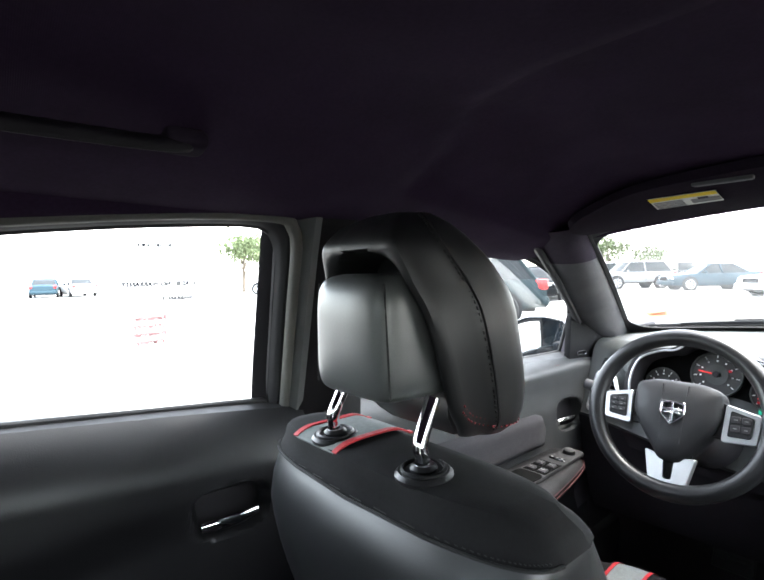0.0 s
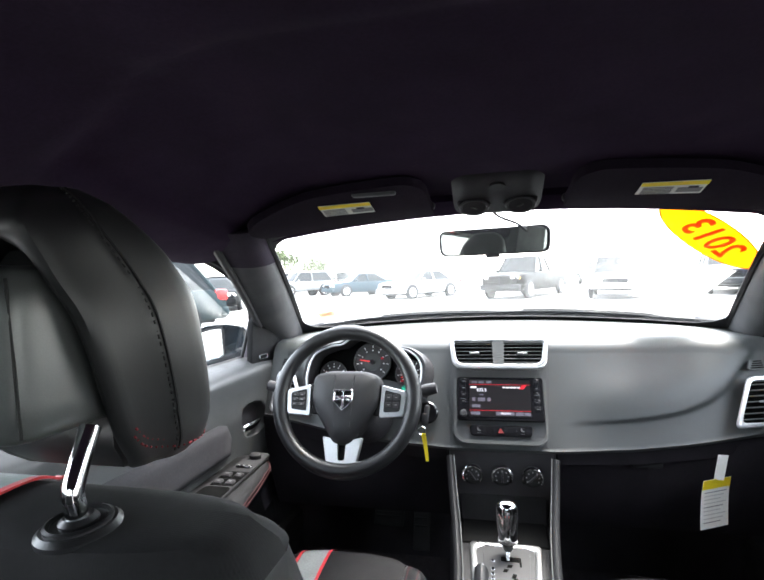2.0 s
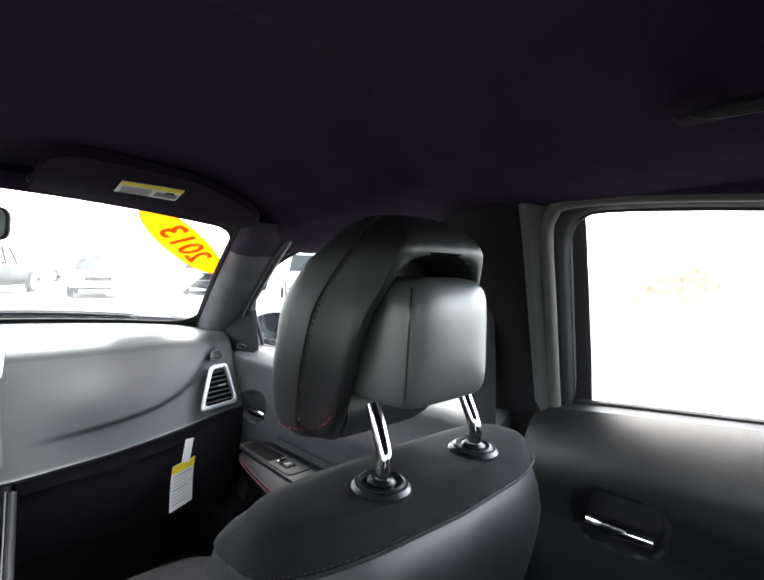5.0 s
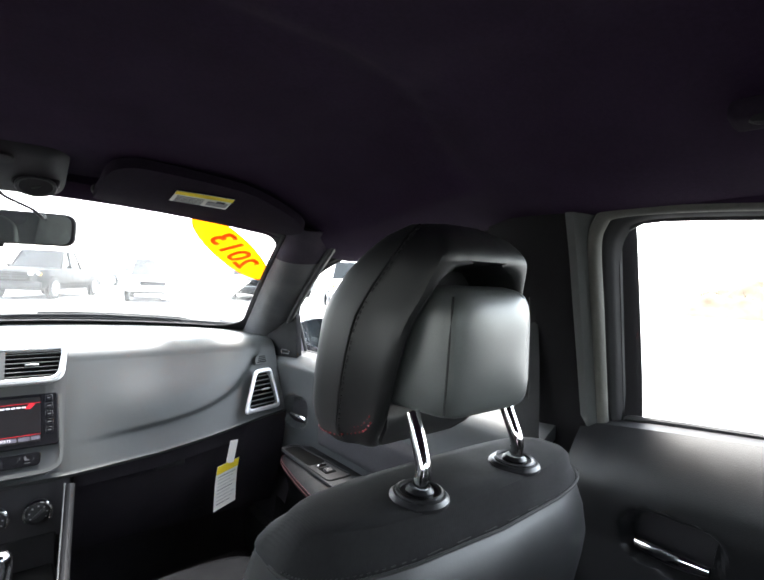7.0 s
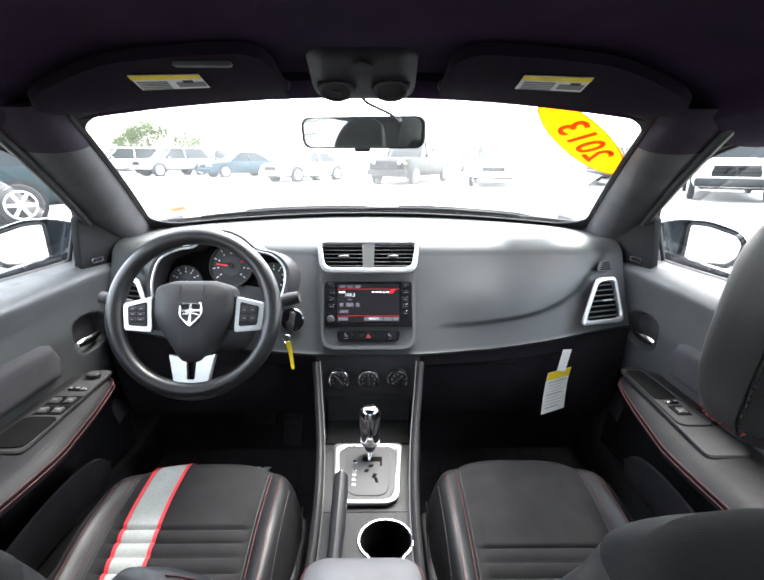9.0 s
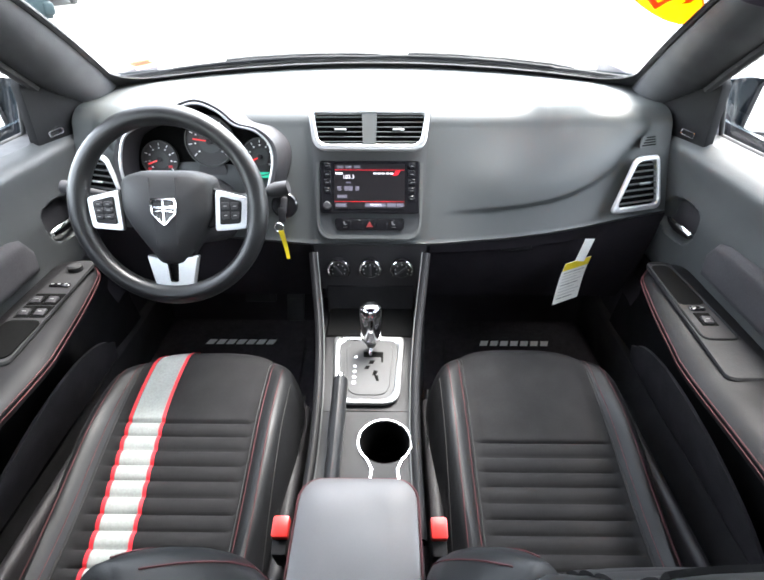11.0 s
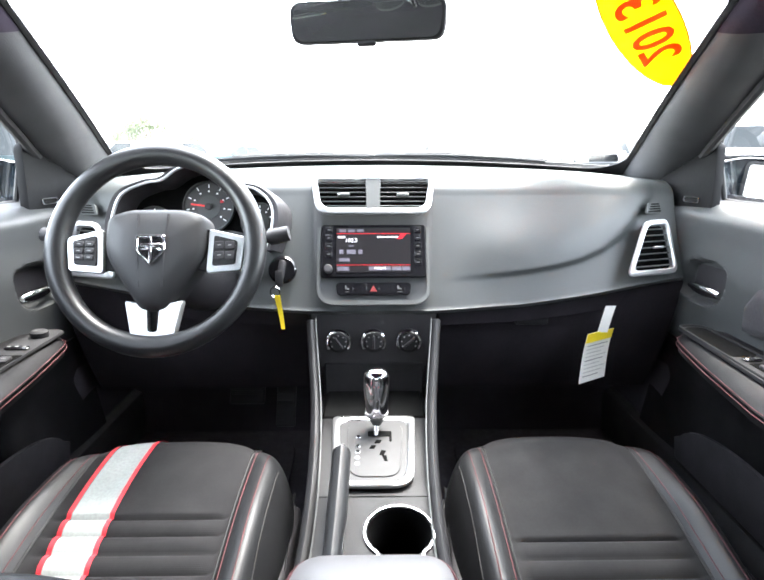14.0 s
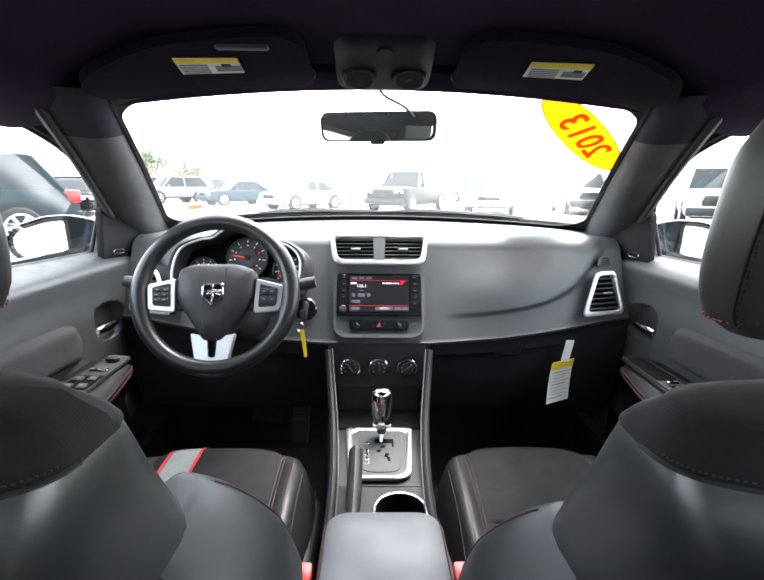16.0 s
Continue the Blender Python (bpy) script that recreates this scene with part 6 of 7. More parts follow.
def headrest_pad():
    rings = []
    c, n = 1.1135, 48
    for k, y in ((1.0, HR_Y + 0.022), (0.995, HR_Y - 0.006), (0.93, HR_Y - 0.034), (0.905, HR_Y - 0.043), (0.86, HR_Y - 0.049), (0.78, HR_Y - 0.0525), (0.64, HR_Y - 0.055), (0.44, HR_Y - 0.0568), (0.2, HR_Y - 0.0576)):
        ring = []
        for i in range(n):
            a = 2 * math.pi * i / n
            e = 2 / mix(3.0, 6.0, ramp(k, 0.5, 0.95))
            w = 0.061 * (1 - 0.05 * math.sin(a))
            h = 0.0545 * min(1.0, k / 0.93)
            ring.append(Vector((w * k * math.copysign(abs(math.cos(a)) ** e, math.cos(a)), y, c + h * math.copysign(abs(math.sin(a)) ** e, math.sin(a)))))
        rings.append(ring)
    return loft(rings)


front_seat(-1, True, 0.008).location = (-0.348, 0.760, 0.257)
front_seat(1, False, 0.013).location = (0.340, 0.802, 0.234)

# red seat belt buckles between the seats and console
for s in (-1, 1):
    b = thing("belt_buckle", "seat belt buckle with a red release button", "buckle", (s * 0.112, 0.70, 0.55), "belt buckles")
    part("stalk", tube([(0, 0, -0.20), (0, 0, -0.03)], 0.009, 8), BLACK_MATT, b)
    part("housing", rbox(0.022, 0.045, 0.06, 0.006, 2, pose(0, 0, -0.012, 12)), BLACK_MATT, b)
    part("button", rbox(0.024, 0.030, 0.018, 0.004, 2, pose(0, 0.006, 0.022, 12)), RED_PLASTIC, b, "red release button")

# rear bench, below the view
bench = thing("bench_seat", "black leather rear bench seat", "bench seat", (0, -0.45, 0.27))
part("cushion", rbox(1.25, 0.50, 0.22, 0.06, 4, pose(0, 0.05, 0.14)), LEATHER, bench)
part("backrest", rbox(1.25, 0.16, 0.62, 0.06, 4, pose(0, -0.28, 0.50, 14)), LEATHER, bench)
# Unseen pair added to darken part of the mirror's reflection.
for x in (-0.17, 0.17):
    part("head_restraint", rbox(0.26, 0.09, 0.15, 0.04, 4, pose(x, -0.36, 0.87, 8)), LEATHER, bench)

# ---- overhead ----
for s in (-1, 1):
    vis = thing("sun_visor", "dark fabric sun visor folded up, with a yellow and white label", "sun visor", (s * 0.27, 0.93, 1.27), "sun visors")
    o = -vis.location

    def vpt(u, v, off=0.0, s=s):
        """On the lower face of the visor: u from its inner to its outer end, v from the screen edge back."""
        x = s * mix(0.115, 0.455, u)
        y = mix(1.005 - 0.02 * u, 0.835, v)
        z = mix(1.268 - 0.030 * u ** 1.5, roof_z(x, 0.835) - 0.018, v) - 0.006 * math.sin(math.pi * v)
        return Vector((x, y, z - off))
    def outline(u, v):
        """The visor's plan: rounded corners, narrowing toward its outer end."""
        d = min(min(u, 1 - u) / 0.13, 1)
        inset = 0.24 * (1 - math.sqrt(max(1 - (1 - d) ** 2, 0)))
        return vpt(u, mix(0.5 * inset, 1 - 0.32 * u ** 1.6 - inset, v))
    part("panel", shift(sheet(outline, 60, 12, 0.016, (0, 0, 1)), o), VISOR, vis)
    def lab(u0, u1, v0, v1, off):
        return sheet(lambda a, b: vpt(mix(u0, u1, a), mix(v0, v1, b), off), 6, 4, 0.0006, (0, 0, 1))
    # label: yellow band, white field with grey print
    part("label", shift(lab(0.290, 0.560, 0.46, 0.72, 0.0022), o), WHITE_LABEL, vis, "white warning label")
    part("label_band", shift(lab(0.290, 0.560, 0.655, 0.72, 0.0032), o), YELLOW, vis, "yellow label band")
    for k in range(5):
        part("label_line", shift(lab(0.43 if s < 0 else 0.305, 0.55 if s < 0 else 0.43, 0.485 + 0.032 * k, 0.497 + 0.032 * k, 0.0034), o), GREY_INK, vis)
    u0, u1 = (0.45, 0.55) if s > 0 else (0.29, 0.40)
    part("label_picture", shift(lab(u0 if s < 0 else 0.45, u1 if s < 0 else 0.55, 0.51, 0.60, 0.0034), o), GREY_INK, vis)
    part("label_picture", shift(lab(0.33 if s < 0 else 0.49, 0.37 if s < 0 else 0.53, 0.59, 0.63, 0.0034), o), DARK_INK, vis)
    part("clip", shift(rbox(0.045, 0.02, 0.014, 0.005, 2, pose(s * 0.135, 0.985, 1.284)), o), BLACK_MATT, vis)
    if s < 0:
        part("ticket_clip", shift(rbox(0.075, 0.014, 0.010, 0.004, 2, pose(s * 0.20, 0.860, 1.293)), o), PILLAR, vis, "grey ticket clip")

cons = thing("overhead_console", "dark overhead console with two round reading lamps", "overhead console", (0, 0.95, 1.29))
o = -cons.location
def oc(u, v):
    x = mix(-0.079, 0.079, u)
    y = mix(1.03, 0.86, v)
    z = mix(1.272, 1.322, v) - 0.010 * min(1, 8 * u * (1 - u)) * min(1, 8 * v * (1 - v) + 0.2)
    return Vector((x * (1 - 0.06 * v) * (1 - 0.14 * abs(2 * v - 1) ** 6), y, z))
part("body", shift(sheet(oc, 18, 14, 0.03, (0, 0, 1)), o), OVERHEAD, cons)
for s in (-1, 1):
    m = basis(oc(0.5 + s * 0.26, 0.34) + Vector((0, -0.006, -0.004)), (1, 0, 0), (0, -0.10, 0.085))
    n_ = 26
    ring = [(0.026 * math.cos(2 * math.pi * k / n_), 0.019 * math.sin(2 * math.pi * k / n_)) for k in range(n_)]
    part("lamp_housing", shift(loft([[m @ Vector((p[0] * k, p[1] * k, z)) for p in ring] for k, z in ((1.25, -0.030), (1.15, -0.008), (1.03, 0.0), (0.9, 0.0015))]), o), OVERHEAD, cons)
    lamp = part("reading_lamp", shift(rim_frame(ring, [(p[0] * 0.8, p[1] * 0.8) for p in ring], 0.005, m), o), PILLAR, cons, "oval reading lamp")
    part("lens", shift(plate([(p[0] * 0.8, p[1] * 0.8) for p in ring], 0.003, m), o), DASH_DARK, lamp)
    part("switch", shift(rbox(0.012, 0.003, 0.003, 0.001, 1, m @ pose(0, 0, 0.004, 0, 0, 25 * s)), o), PILLAR_LIGHT, lamp)
part("dome_switch", shift(disc(0.013, 0.006, 20, basis(oc(0.5, 0.75) + Vector((0, 0, -0.004)), (1, 0, 0), oc(0.5, 0.8) - oc(0.5, 0.1)) @ pose(0, 0, 0, 180), 0.002), o), BLACK_MATT, cons)

# ---- rear-view mirror ----
mir = thing("rear_view_mirror", "black rear-view mirror on a stalk with a curled cable", "mirror", (-0.008, 1.153, 1.222))
o = Vector((0, 0, 0))
MM = basis((0, 0, 0), (1, -0.20, 0), (0, -0.05, 1))
mo = rounded([(-0.118, -0.028), (0.118, -0.028), (0.121, 0.030), (-0.121, 0.030)], [0.018, 0.018, 0.02, 0.02], 6)
part("housing", join(loft([[MM @ Vector((p.x * k, p.y * k, z)) for p in mo] for k, z in ((0.55, -0.045), (0.85, -0.034), (1.0, -0.012), (1.0, 0.0), (0.985, 0.003))])), BLACK_MATT, mir)
part("glass", plate([(p.x * 0.945, p.y * 0.90) for p in mo], 0.0012, MM @ Matrix.Translation((0, 0, 0.003))), MIRROR, mir, "silvered mirror glass")
part("tab", rbox(0.03, 0.008, 0.010, 0.003, 2, MM @ pose(0.0, -0.030, 0.0)), BLACK_MATT, mir)
g_ = windscreen_point(0.0, 0.80) - mir.location
part("stalk", tube(smooth_path([(0, 0.03, 0.005), (0, 0.05, 0.020), g_ + Vector((0, -0.012, 0.0))], 4), 0.007, 10), BLACK_MATT, mir)
part("foot", rbox(0.028, 0.012, 0.04, 0.005, 2, Matrix.Translation(g_ + Vector((0, -0.008, -0.004))) @ pose(0, 0, 0, 60)), BLACK_MATT, mir)
part("cable", tube(smooth_path([(0.0, 0.02, 0.022), (0.035, 0.03, 0.028), (0.062, 0.01, 0.030), (0.068, -0.03, 0.018), (0.05, -0.06, 0.03), (0.012, -0.085, 0.045), (0.0, -0.11, 0.058)], 6), 0.0026, 8), BLACK_MATT, mir, "thin black cable")

PALE_INK = material("pale_ink", (0.42, 0.42, 0.41), 0.7)
# ---- paper: hanging airbag tag, stickers on the glass ----
tag = thing("warning_tag", "white paper warning tag with a yellow head hung under the glovebox", "tag", (0.455, 1.262, 0.742))
def tg(u, v, off=0.0):
    return Vector((0.006 + 0.068 * (u - 0.5) - 0.012 * v, -0.012 + 0.035 * (u - 0.5) + 0.010 * math.sin(2.5 * v + 1) - off, -0.058 - 0.104 * v))
part("loop", sheet(lambda u, v: Vector((0.018 + 0.020 * (u - 0.5) - 0.010 * v, -0.006, -0.004 - 0.056 * v)), 2, 6, 0.0006), WHITE_LABEL, tag)
part("card", sheet(tg, 6, 12, 0.0008), WHITE_LABEL, tag)
part("head", sheet(lambda u, v: tg(u, v * 0.2, 0.0015), 6, 4, 0.0006), YELLOW, tag, "yellow printed head")
for k in range(9):
    part("print_line", sheet(lambda u, v, k=k: tg(mix(0.1, 0.9 - 0.1 * (k % 3), u), 0.27 + 0.075 * k + 0.014 * v, 0.0015), 4, 1, 0.0004), PALE_INK if k % 4 else GREY_INK, tag)

# ---- stickers on the windscreen ----
def glass_frame(u, v, turn, off=-0.004):
    p = windscreen_point(u, v)
    n_ = (windscreen_point(u + 0.02, v) - windscreen_point(u - 0.02, v)).cross(windscreen_point(u, v + 0.02) - windscreen_point(u, v - 0.02)).normalized()
    if n_.y > 0:
        n_ = -n_
    right = (windscreen_point(u + 0.02, v) - windscreen_point(u - 0.02, v)).normalized()
    m = basis(p + n_ * 0.003, right, n_.cross(right))
    return m @ pose(0, 0, 0, 0, 0, turn)


def film_material(name, color):
    """Printed film that lets daylight through."""
    m = material(name, color, 0.5, vary=0.03)
    nt = m.node_tree
    tl, mx = nt.nodes.new("ShaderNodeBsdfTranslucent"), nt.nodes.new("ShaderNodeMixShader")
    tl.inputs["Color"].default_value = (*color, 1)
    mx.inputs[0].default_value = 0.65
    nt.links.new(nt.nodes["Principled BSDF"].outputs[0], mx.inputs[1])
    nt.links.new(tl.outputs[0], mx.inputs[2])
    nt.links.new(mx.outputs[0], nt.nodes["Material Output"].inputs[0])
    return m


YELLOW_FILM = film_material("yellow_film", (0.80, 0.41, 0.004))
ORANGE_INK = film_material("orange_ink", (0.70, 0.19, 0.004))
oval = thing("year_sticker", "yellow oval year sticker with orange digits on the windscreen", "sticker", tuple(glass_frame(0.83, 0.785, -54).translation))
GM = glass_frame(0.83, 0.785, -54)
GM.translation = (0, 0, 0)
ell = [(0.170 * math.cos(2 * math.pi * k / 40), 0.050 * math.sin(2 * math.pi * k / 40)) for k in range(40)]
part("film", plate(ell, 0.0006, GM), YELLOW_FILM, oval, smooth=False)
part("edge", rim_frame(ell, [(p[0] * 0.975, p[1] * 0.95) for p in ell], 0.0010, GM), ORANGE_INK, oval)
part("year_number", words("2013", 0.086, 0.0004, GM @ Matrix.Translation((0, 0, 0.0014)) @ Matrix(((1, -0.32, 0, 0), (0, 1, 0, 0), (0, 0, 1, 0), (0, 0, 0, 1))), True, 0.0014), ORANGE_INK, oval, "reversed orange digits", smooth=False)

# ---- outside the windscreen: cowl, wipers, bonnet, door mirrors ----
WIPER = material("wiper_rubber", (0.004, 0.004, 0.005), 0.6, spec=0.2)
cowl = [[windscreen_point(u, -0.05) + Vector((0, 0.0, 0.0)), windscreen_point(u, -0.05) + Vector((0, 0.10, 0.012)), windscreen_point(u, -0.05) + Vector((0, 0.13, -0.01)), windscreen_point(u, -0.05) + Vector((0, 0.0, -0.05))] for u in [-1.05 + 2.1 * k / 30 for k in range(31)]]
solid("cowl_edge", tube([windscreen_point(u, -0.005) + Vector((0, 0.016, 0.008)) for u in [-0.99 + 1.98 * k / 40 for k in range(41)]], 0.007, 8), WIPER, "black rubber edge at the windscreen foot", "trim", "structure")
solid("cowl", loft(cowl), BLACK_MATT, "black plastic cowl below the windscreen", "trim", "structure")
def bonnet(u, v):
    x = mix(-0.82, 0.82, u)
    y = mix(1.80 - 0.10 * (x / 0.8) ** 2, 2.85 - 0.28 * (x / 0.8) ** 2, v)
    return Vector((x, y, 1.000 - 0.03 * (x / 0.82) ** 2 - 0.20 * v - 0.10 * v ** 3))
hood_thing = finish("bonnet", sheet(bonnet, 24, 20, 0.02), CAR_BLUE)
tagged(hood_thing, "dark blue painted bonnet", "bonnet", kind="structure")
for s in (-1, 1):
    wp = thing("wiper", "black wiper arm and blade parked at the glass base", "wiper", tuple(windscreen_point(-0.75 * s if s < 0 else -0.1, -0.02)), "wipers")
    u0, u1 = (-0.80, -0.02) if s < 0 else (-0.05, 0.72)
    pts = [windscreen_point(mix(u0, u1, k / 8), 0.004 + 0.016 * math.sin(math.pi * k / 8)) + Vector((0, 0.014, 0.010)) - wp.location for k in range(9)]
    part("blade", tube(pts, 0.005, 6), WIPER, wp)
    part("arm", tube([p + Vector((0, 0.016, 0.004)) for p in pts[2:]] + [windscreen_point(u1 + 0.1, -0.06) + Vector((0, 0.05, 0.02)) - wp.location], 0.005, 6), WIPER, wp)


def door_mirror(s):
    m = thing("door_mirror", "dark blue door mirror with a black base", "door mirror", (s * 0.90, 1.46, 0.952), "door mirrors")
    face = basis((0, 0, 0), (1, s * -0.30, 0), (0, 0, 1))

    def outline(pts, r):
        pts = [(s * x, y) for x, y in pts]
        return rounded(pts[::-1] if s > 0 else pts, r, 4)
    o = outline([(-0.115, -0.045), (-0.115, 0.050), (-0.060, 0.070), (0.0, 0.067), (0.072, 0.042), (0.098, 0.012), (0.092, -0.035), (0.065, -0.062), (-0.06, -0.060)], 0.016)
    g = outline([(-0.050, -0.050), (-0.046, 0.058), (0.0, 0.054), (0.066, 0.032), (0.086, 0.008), (0.080, -0.030), (0.056, -0.050)], 0.012)

    def ring(k, z):
        return [face @ Vector((p.x * k, p.y * k, z - 0.9 * max(0.0, -s * p.x - 0.055) * k)) for p in o]
    part("shell", loft([ring(k, z) for k, z in ((0.4, -0.10), (0.75, -0.085), (0.95, -0.05), (1.0, 0.0), (0.97, 0.006), (0.90, 0.0))]), CAR_BLUE, m, "dark blue painted shell")
    part("glass", plate(g, 0.002, face @ Matrix.Translation((0, 0, 0.002))), MIRROR_OUT, m, "silvered mirror glass")
    part("glass_surround", tube([face @ Vector((p.x, p.y, 0.003)) for p in g], 0.0045, 8, close=True), BLACK_MATT, m, "black rubber surround")
    part("foot", tube([(-s * 0.20, -0.02, -0.06), (-s * 0.14, 0.02, -0.045), (-s * 0.08, 0.05, -0.04)], [0.035, 0.03, 0.028], 12), BLACK_MATT, m)
    return m


door_mirror(-1)
door_mirror(1)

# ---- the lot ----
GROUND_Z = -0.05
ASPHALT = material("pale_asphalt", (0.20, 0.195, 0.185), 0.9, vary=0.22, scale=0.25, bump=0.5, grain=14)
ground = finish("ground", sheet(lambda u, v: Vector((mix(-900, 900, u), mix(-900, 900, v), GROUND_Z)), 8, 8), ASPHALT, smooth=False)
tagged(ground, "pale dry asphalt of an open car lot", "ground", kind="structure")

TYRE = material("tyre_rubber", (0.02, 0.02, 0.02), 0.8)
ALLOY = material("alloy_wheel", (0.55, 0.56, 0.57), 0.35, metal=0.7)
CAR_GLASS = material("tinted_glass", (0.010, 0.013, 0.014), 0.08, spec=0.25)
LAMP_RED = material("red_lamp", (0.55, 0.02, 0.02), 0.25)
LAMP_CLEAR = material("clear_lamp", (0.6, 0.6, 0.6), 0.15)
LAMP_AMBER = material("amber_lamp", (0.75, 0.35, 0.03), 0.25)
BUMPER = material("grey_bumper", (0.016, 0.017, 0.019), 0.5, spec=0.15)
PAINTS = {}


def paint(rgb):
    if rgb not in PAINTS:
        PAINTS[rgb] = material("car_paint", rgb, 0.35, vary=0.04, scale=2, spec=0.05)
    return PAINTS[rgb]


BODIES = {
    # length, width, belt height, roof height, screen foot, roof front, roof rear, rear glass foot, bonnet height, tail height (from the nose back)
    "sedan": (4.7, 1.8, 0.92, 1.45, 1.35, 2.05, 3.15, 3.95, 0.88, 0.98),
    "suv": (4.7, 1.84, 1.05, 1.70, 1.25, 1.85, 4.0, 4.45, 1.02, 1.08),
    "van": (5.0, 1.95, 1.02, 1.75, 0.95, 1.75, 4.45, 4.85, 0.95, 1.05),
    "pickup": (5.7, 2.0, 1.18, 1.90, 1.65, 2.15, 3.25, 3.55, 1.15, 1.12),
}


def parked_car(kind, rgb, place, turn, words_, group="parked cars"):
    """A parked car; its nose points along +y before it is turned."""
    L, W, zb, zr, fs, rf, rr_, rg, zh, zt = BODIES[kind]
    car = thing("parked_" + ("pickup" if kind == "pickup" else "car"), words_, "pickup truck" if kind == "pickup" else "car", (place[0], place[1], GROUND_Z), group)
    car.rotation_euler = (0, 0, radians(turn))
    h = W / 2
    hh = L / 2
    low = 0.28 if kind == "sedan" else 0.40
    wr = 0.33 if kind == "sedan" else 0.37
    if kind == "pickup":
        wr = 0.40
    top = [(0.0, zh - 0.16), (0.12, zh - 0.06), (0.5, zh - 0.02), (fs, zb), (rg, zb), (rg + 0.2, zt), (L - 0.15, zt), (L, zt - 0.12)]
    rings = []
    for k in range(29):
        t = L * k / 28
        z = along(top, t)[0]
        e = 1 - 0.16 * (max(0, 1 - t / 0.5) ** 2) - 0.12 * (max(0, 1 - (L - t) / 0.45) ** 2)
        w = h * e
        y = hh - t
        lo_ = low
        rings.append([(-w * 0.93, y, lo_), (-w, y, lo_ + 0.12), (-w, y, 0.62), (-w * 0.985, y, z - 0.10), (-w * 0.93, y, z - 0.015), (-w * 0.6, y, z + 0.012), (0, y, z + 0.025),
                      (w * 0.6, y, z + 0.012), (w * 0.93, y, z - 0.015), (w * 0.985, y, z - 0.10), (w, y, 0.62), (w, y, lo_ + 0.12), (w * 0.93, y, lo_)])
    body = part("body", loft(rings), paint(rgb), car)
    # cabin: glass block with painted roof and pillars
    hw = h * 0.90
    tw = h * 0.74
    def cab(k, z):
        f, r_ = mix(fs, rf, k), mix(rg, rr_, k)
        w = mix(hw, tw, k)
        return [(-w, hh - f - 0.05, z), (-w * 0.6, hh - f + 0.04, z), (0, hh - f + 0.08, z), (w * 0.6, hh - f + 0.04, z), (w, hh - f - 0.05, z), (w, hh - (f + r_) / 2, z), (w, hh - r_, z), (0, hh - r_ - 0.04, z), (-w, hh - r_, z), (-w, hh - (f + r_) / 2, z)]
    part("glasshouse", loft([cab(k, mix(zb - 0.02, zr - 0.05, k)) for k in (0, 0.35, 0.7, 1.0)]), CAR_GLASS, car, "tinted windows")
    part("roof", loft([cab(0.97, zr - 0.065), cab(1.01, zr - 0.03), [(x * 0.9, y * 0.97, z) for x, y, z in cab(1.03, zr - 0.008)], [(x * 0.5, y * 0.6, z) for x, y, z in cab(1.03, zr)]]), paint(rgb), car)
    for sx in (-1, 1):
        for a, b in (((fs, 0), (rf, 1)), ((rg, 0), (rr_, 1)), ((mix(fs, rg, 0.48), 0), (mix(rf, rr_, 0.42), 1))):
            p0 = (sx * hw, hh - a[0] - (0.05 if a[0] == fs else 0), zb - 0.02)
            p1 = (sx * tw, hh - b[0] - (0.05 if b[0] == rf else 0), zr - 0.05)
            part("pillar", tube([p0, p1], 0.045, 6), paint(rgb), car)
    for sx in (-1, 1):
        for yy in (hh - 0.95, -hh + 1.0):
            m = basis((sx * (h - 0.10), yy, wr), (0, 1, 0), (0, 0, 1)) if sx > 0 else basis((sx * (h - 0.10), yy, wr), (0, -1, 0), (0, 0, 1))
            part("wheel_arch", disc(wr + 0.07, 0.13, 24, m @ Matrix.Translation((0, 0.02, -0.02))), BLACK_MATT, car)
            wheel = part("wheel", disc(wr, 0.14, 28, m, 0.03), TYRE, car)
            part("rim", disc(wr * 0.68, 0.150, 24, m, 0.008), BLACK_MATT, wheel)
            for q in range(6):
                part("spoke", rbox(wr * 0.62, wr * 0.16, 0.02, 0.006, 1, m @ pose(0, 0, 0.155, 0, 0, 60 * q) @ Matrix.Translation((wr * 0.33, 0, 0))), ALLOY, wheel)
            part("rim_lip", tube([m @ Vector((wr * 0.66 * math.cos(q), wr * 0.66 * math.sin(q), 0.15)) for q in [2 * math.pi * i / 24 for i in range(24)]], 0.018, 6, close=True), ALLOY, wheel)
        part("headlamp", rbox(0.36, 0.10, 0.15, 0.04, 2, pose(sx * h * 0.70, hh - 0.05, zh - 0.20, 10, 0, -sx * 14)), LAMP_CLEAR, car)
        part("turn_signal", rbox(0.16, 0.10, 0.10, 0.03, 2, pose(sx * h * 0.86, hh - 0.10, zh - 0.22, 0, 0, -sx * 30)), LAMP_AMBER if kind == "pickup" else LAMP_CLEAR, car)
        part("tail_lamp", rbox(0.20, 0.30, 0.24, 0.05, 2, pose(sx * h * 0.84, -hh + 0.12, zt - 0.16)), LAMP_RED, car)
        part("door_mirror", rbox(0.18, 0.10, 0.13, 0.03, 2, pose(sx * (h + 0.08), hh - fs - 0.35, zb + 0.06)), paint(rgb), car)
        part("door_line", rbox(0.01, 0.012, 0.5, 0, 1, pose(sx * (h + 0.001), hh - mix(fs, rg, 0.47), 0.75)), BLACK_MATT, car)
        part("door_handle", rbox(0.02, 0.16, 0.03, 0.008, 1, pose(sx * (h + 0.005), hh - mix(fs, rg, 0.42), zb - 0.16)), BLACK_MATT, car)
    big = kind == "pickup"
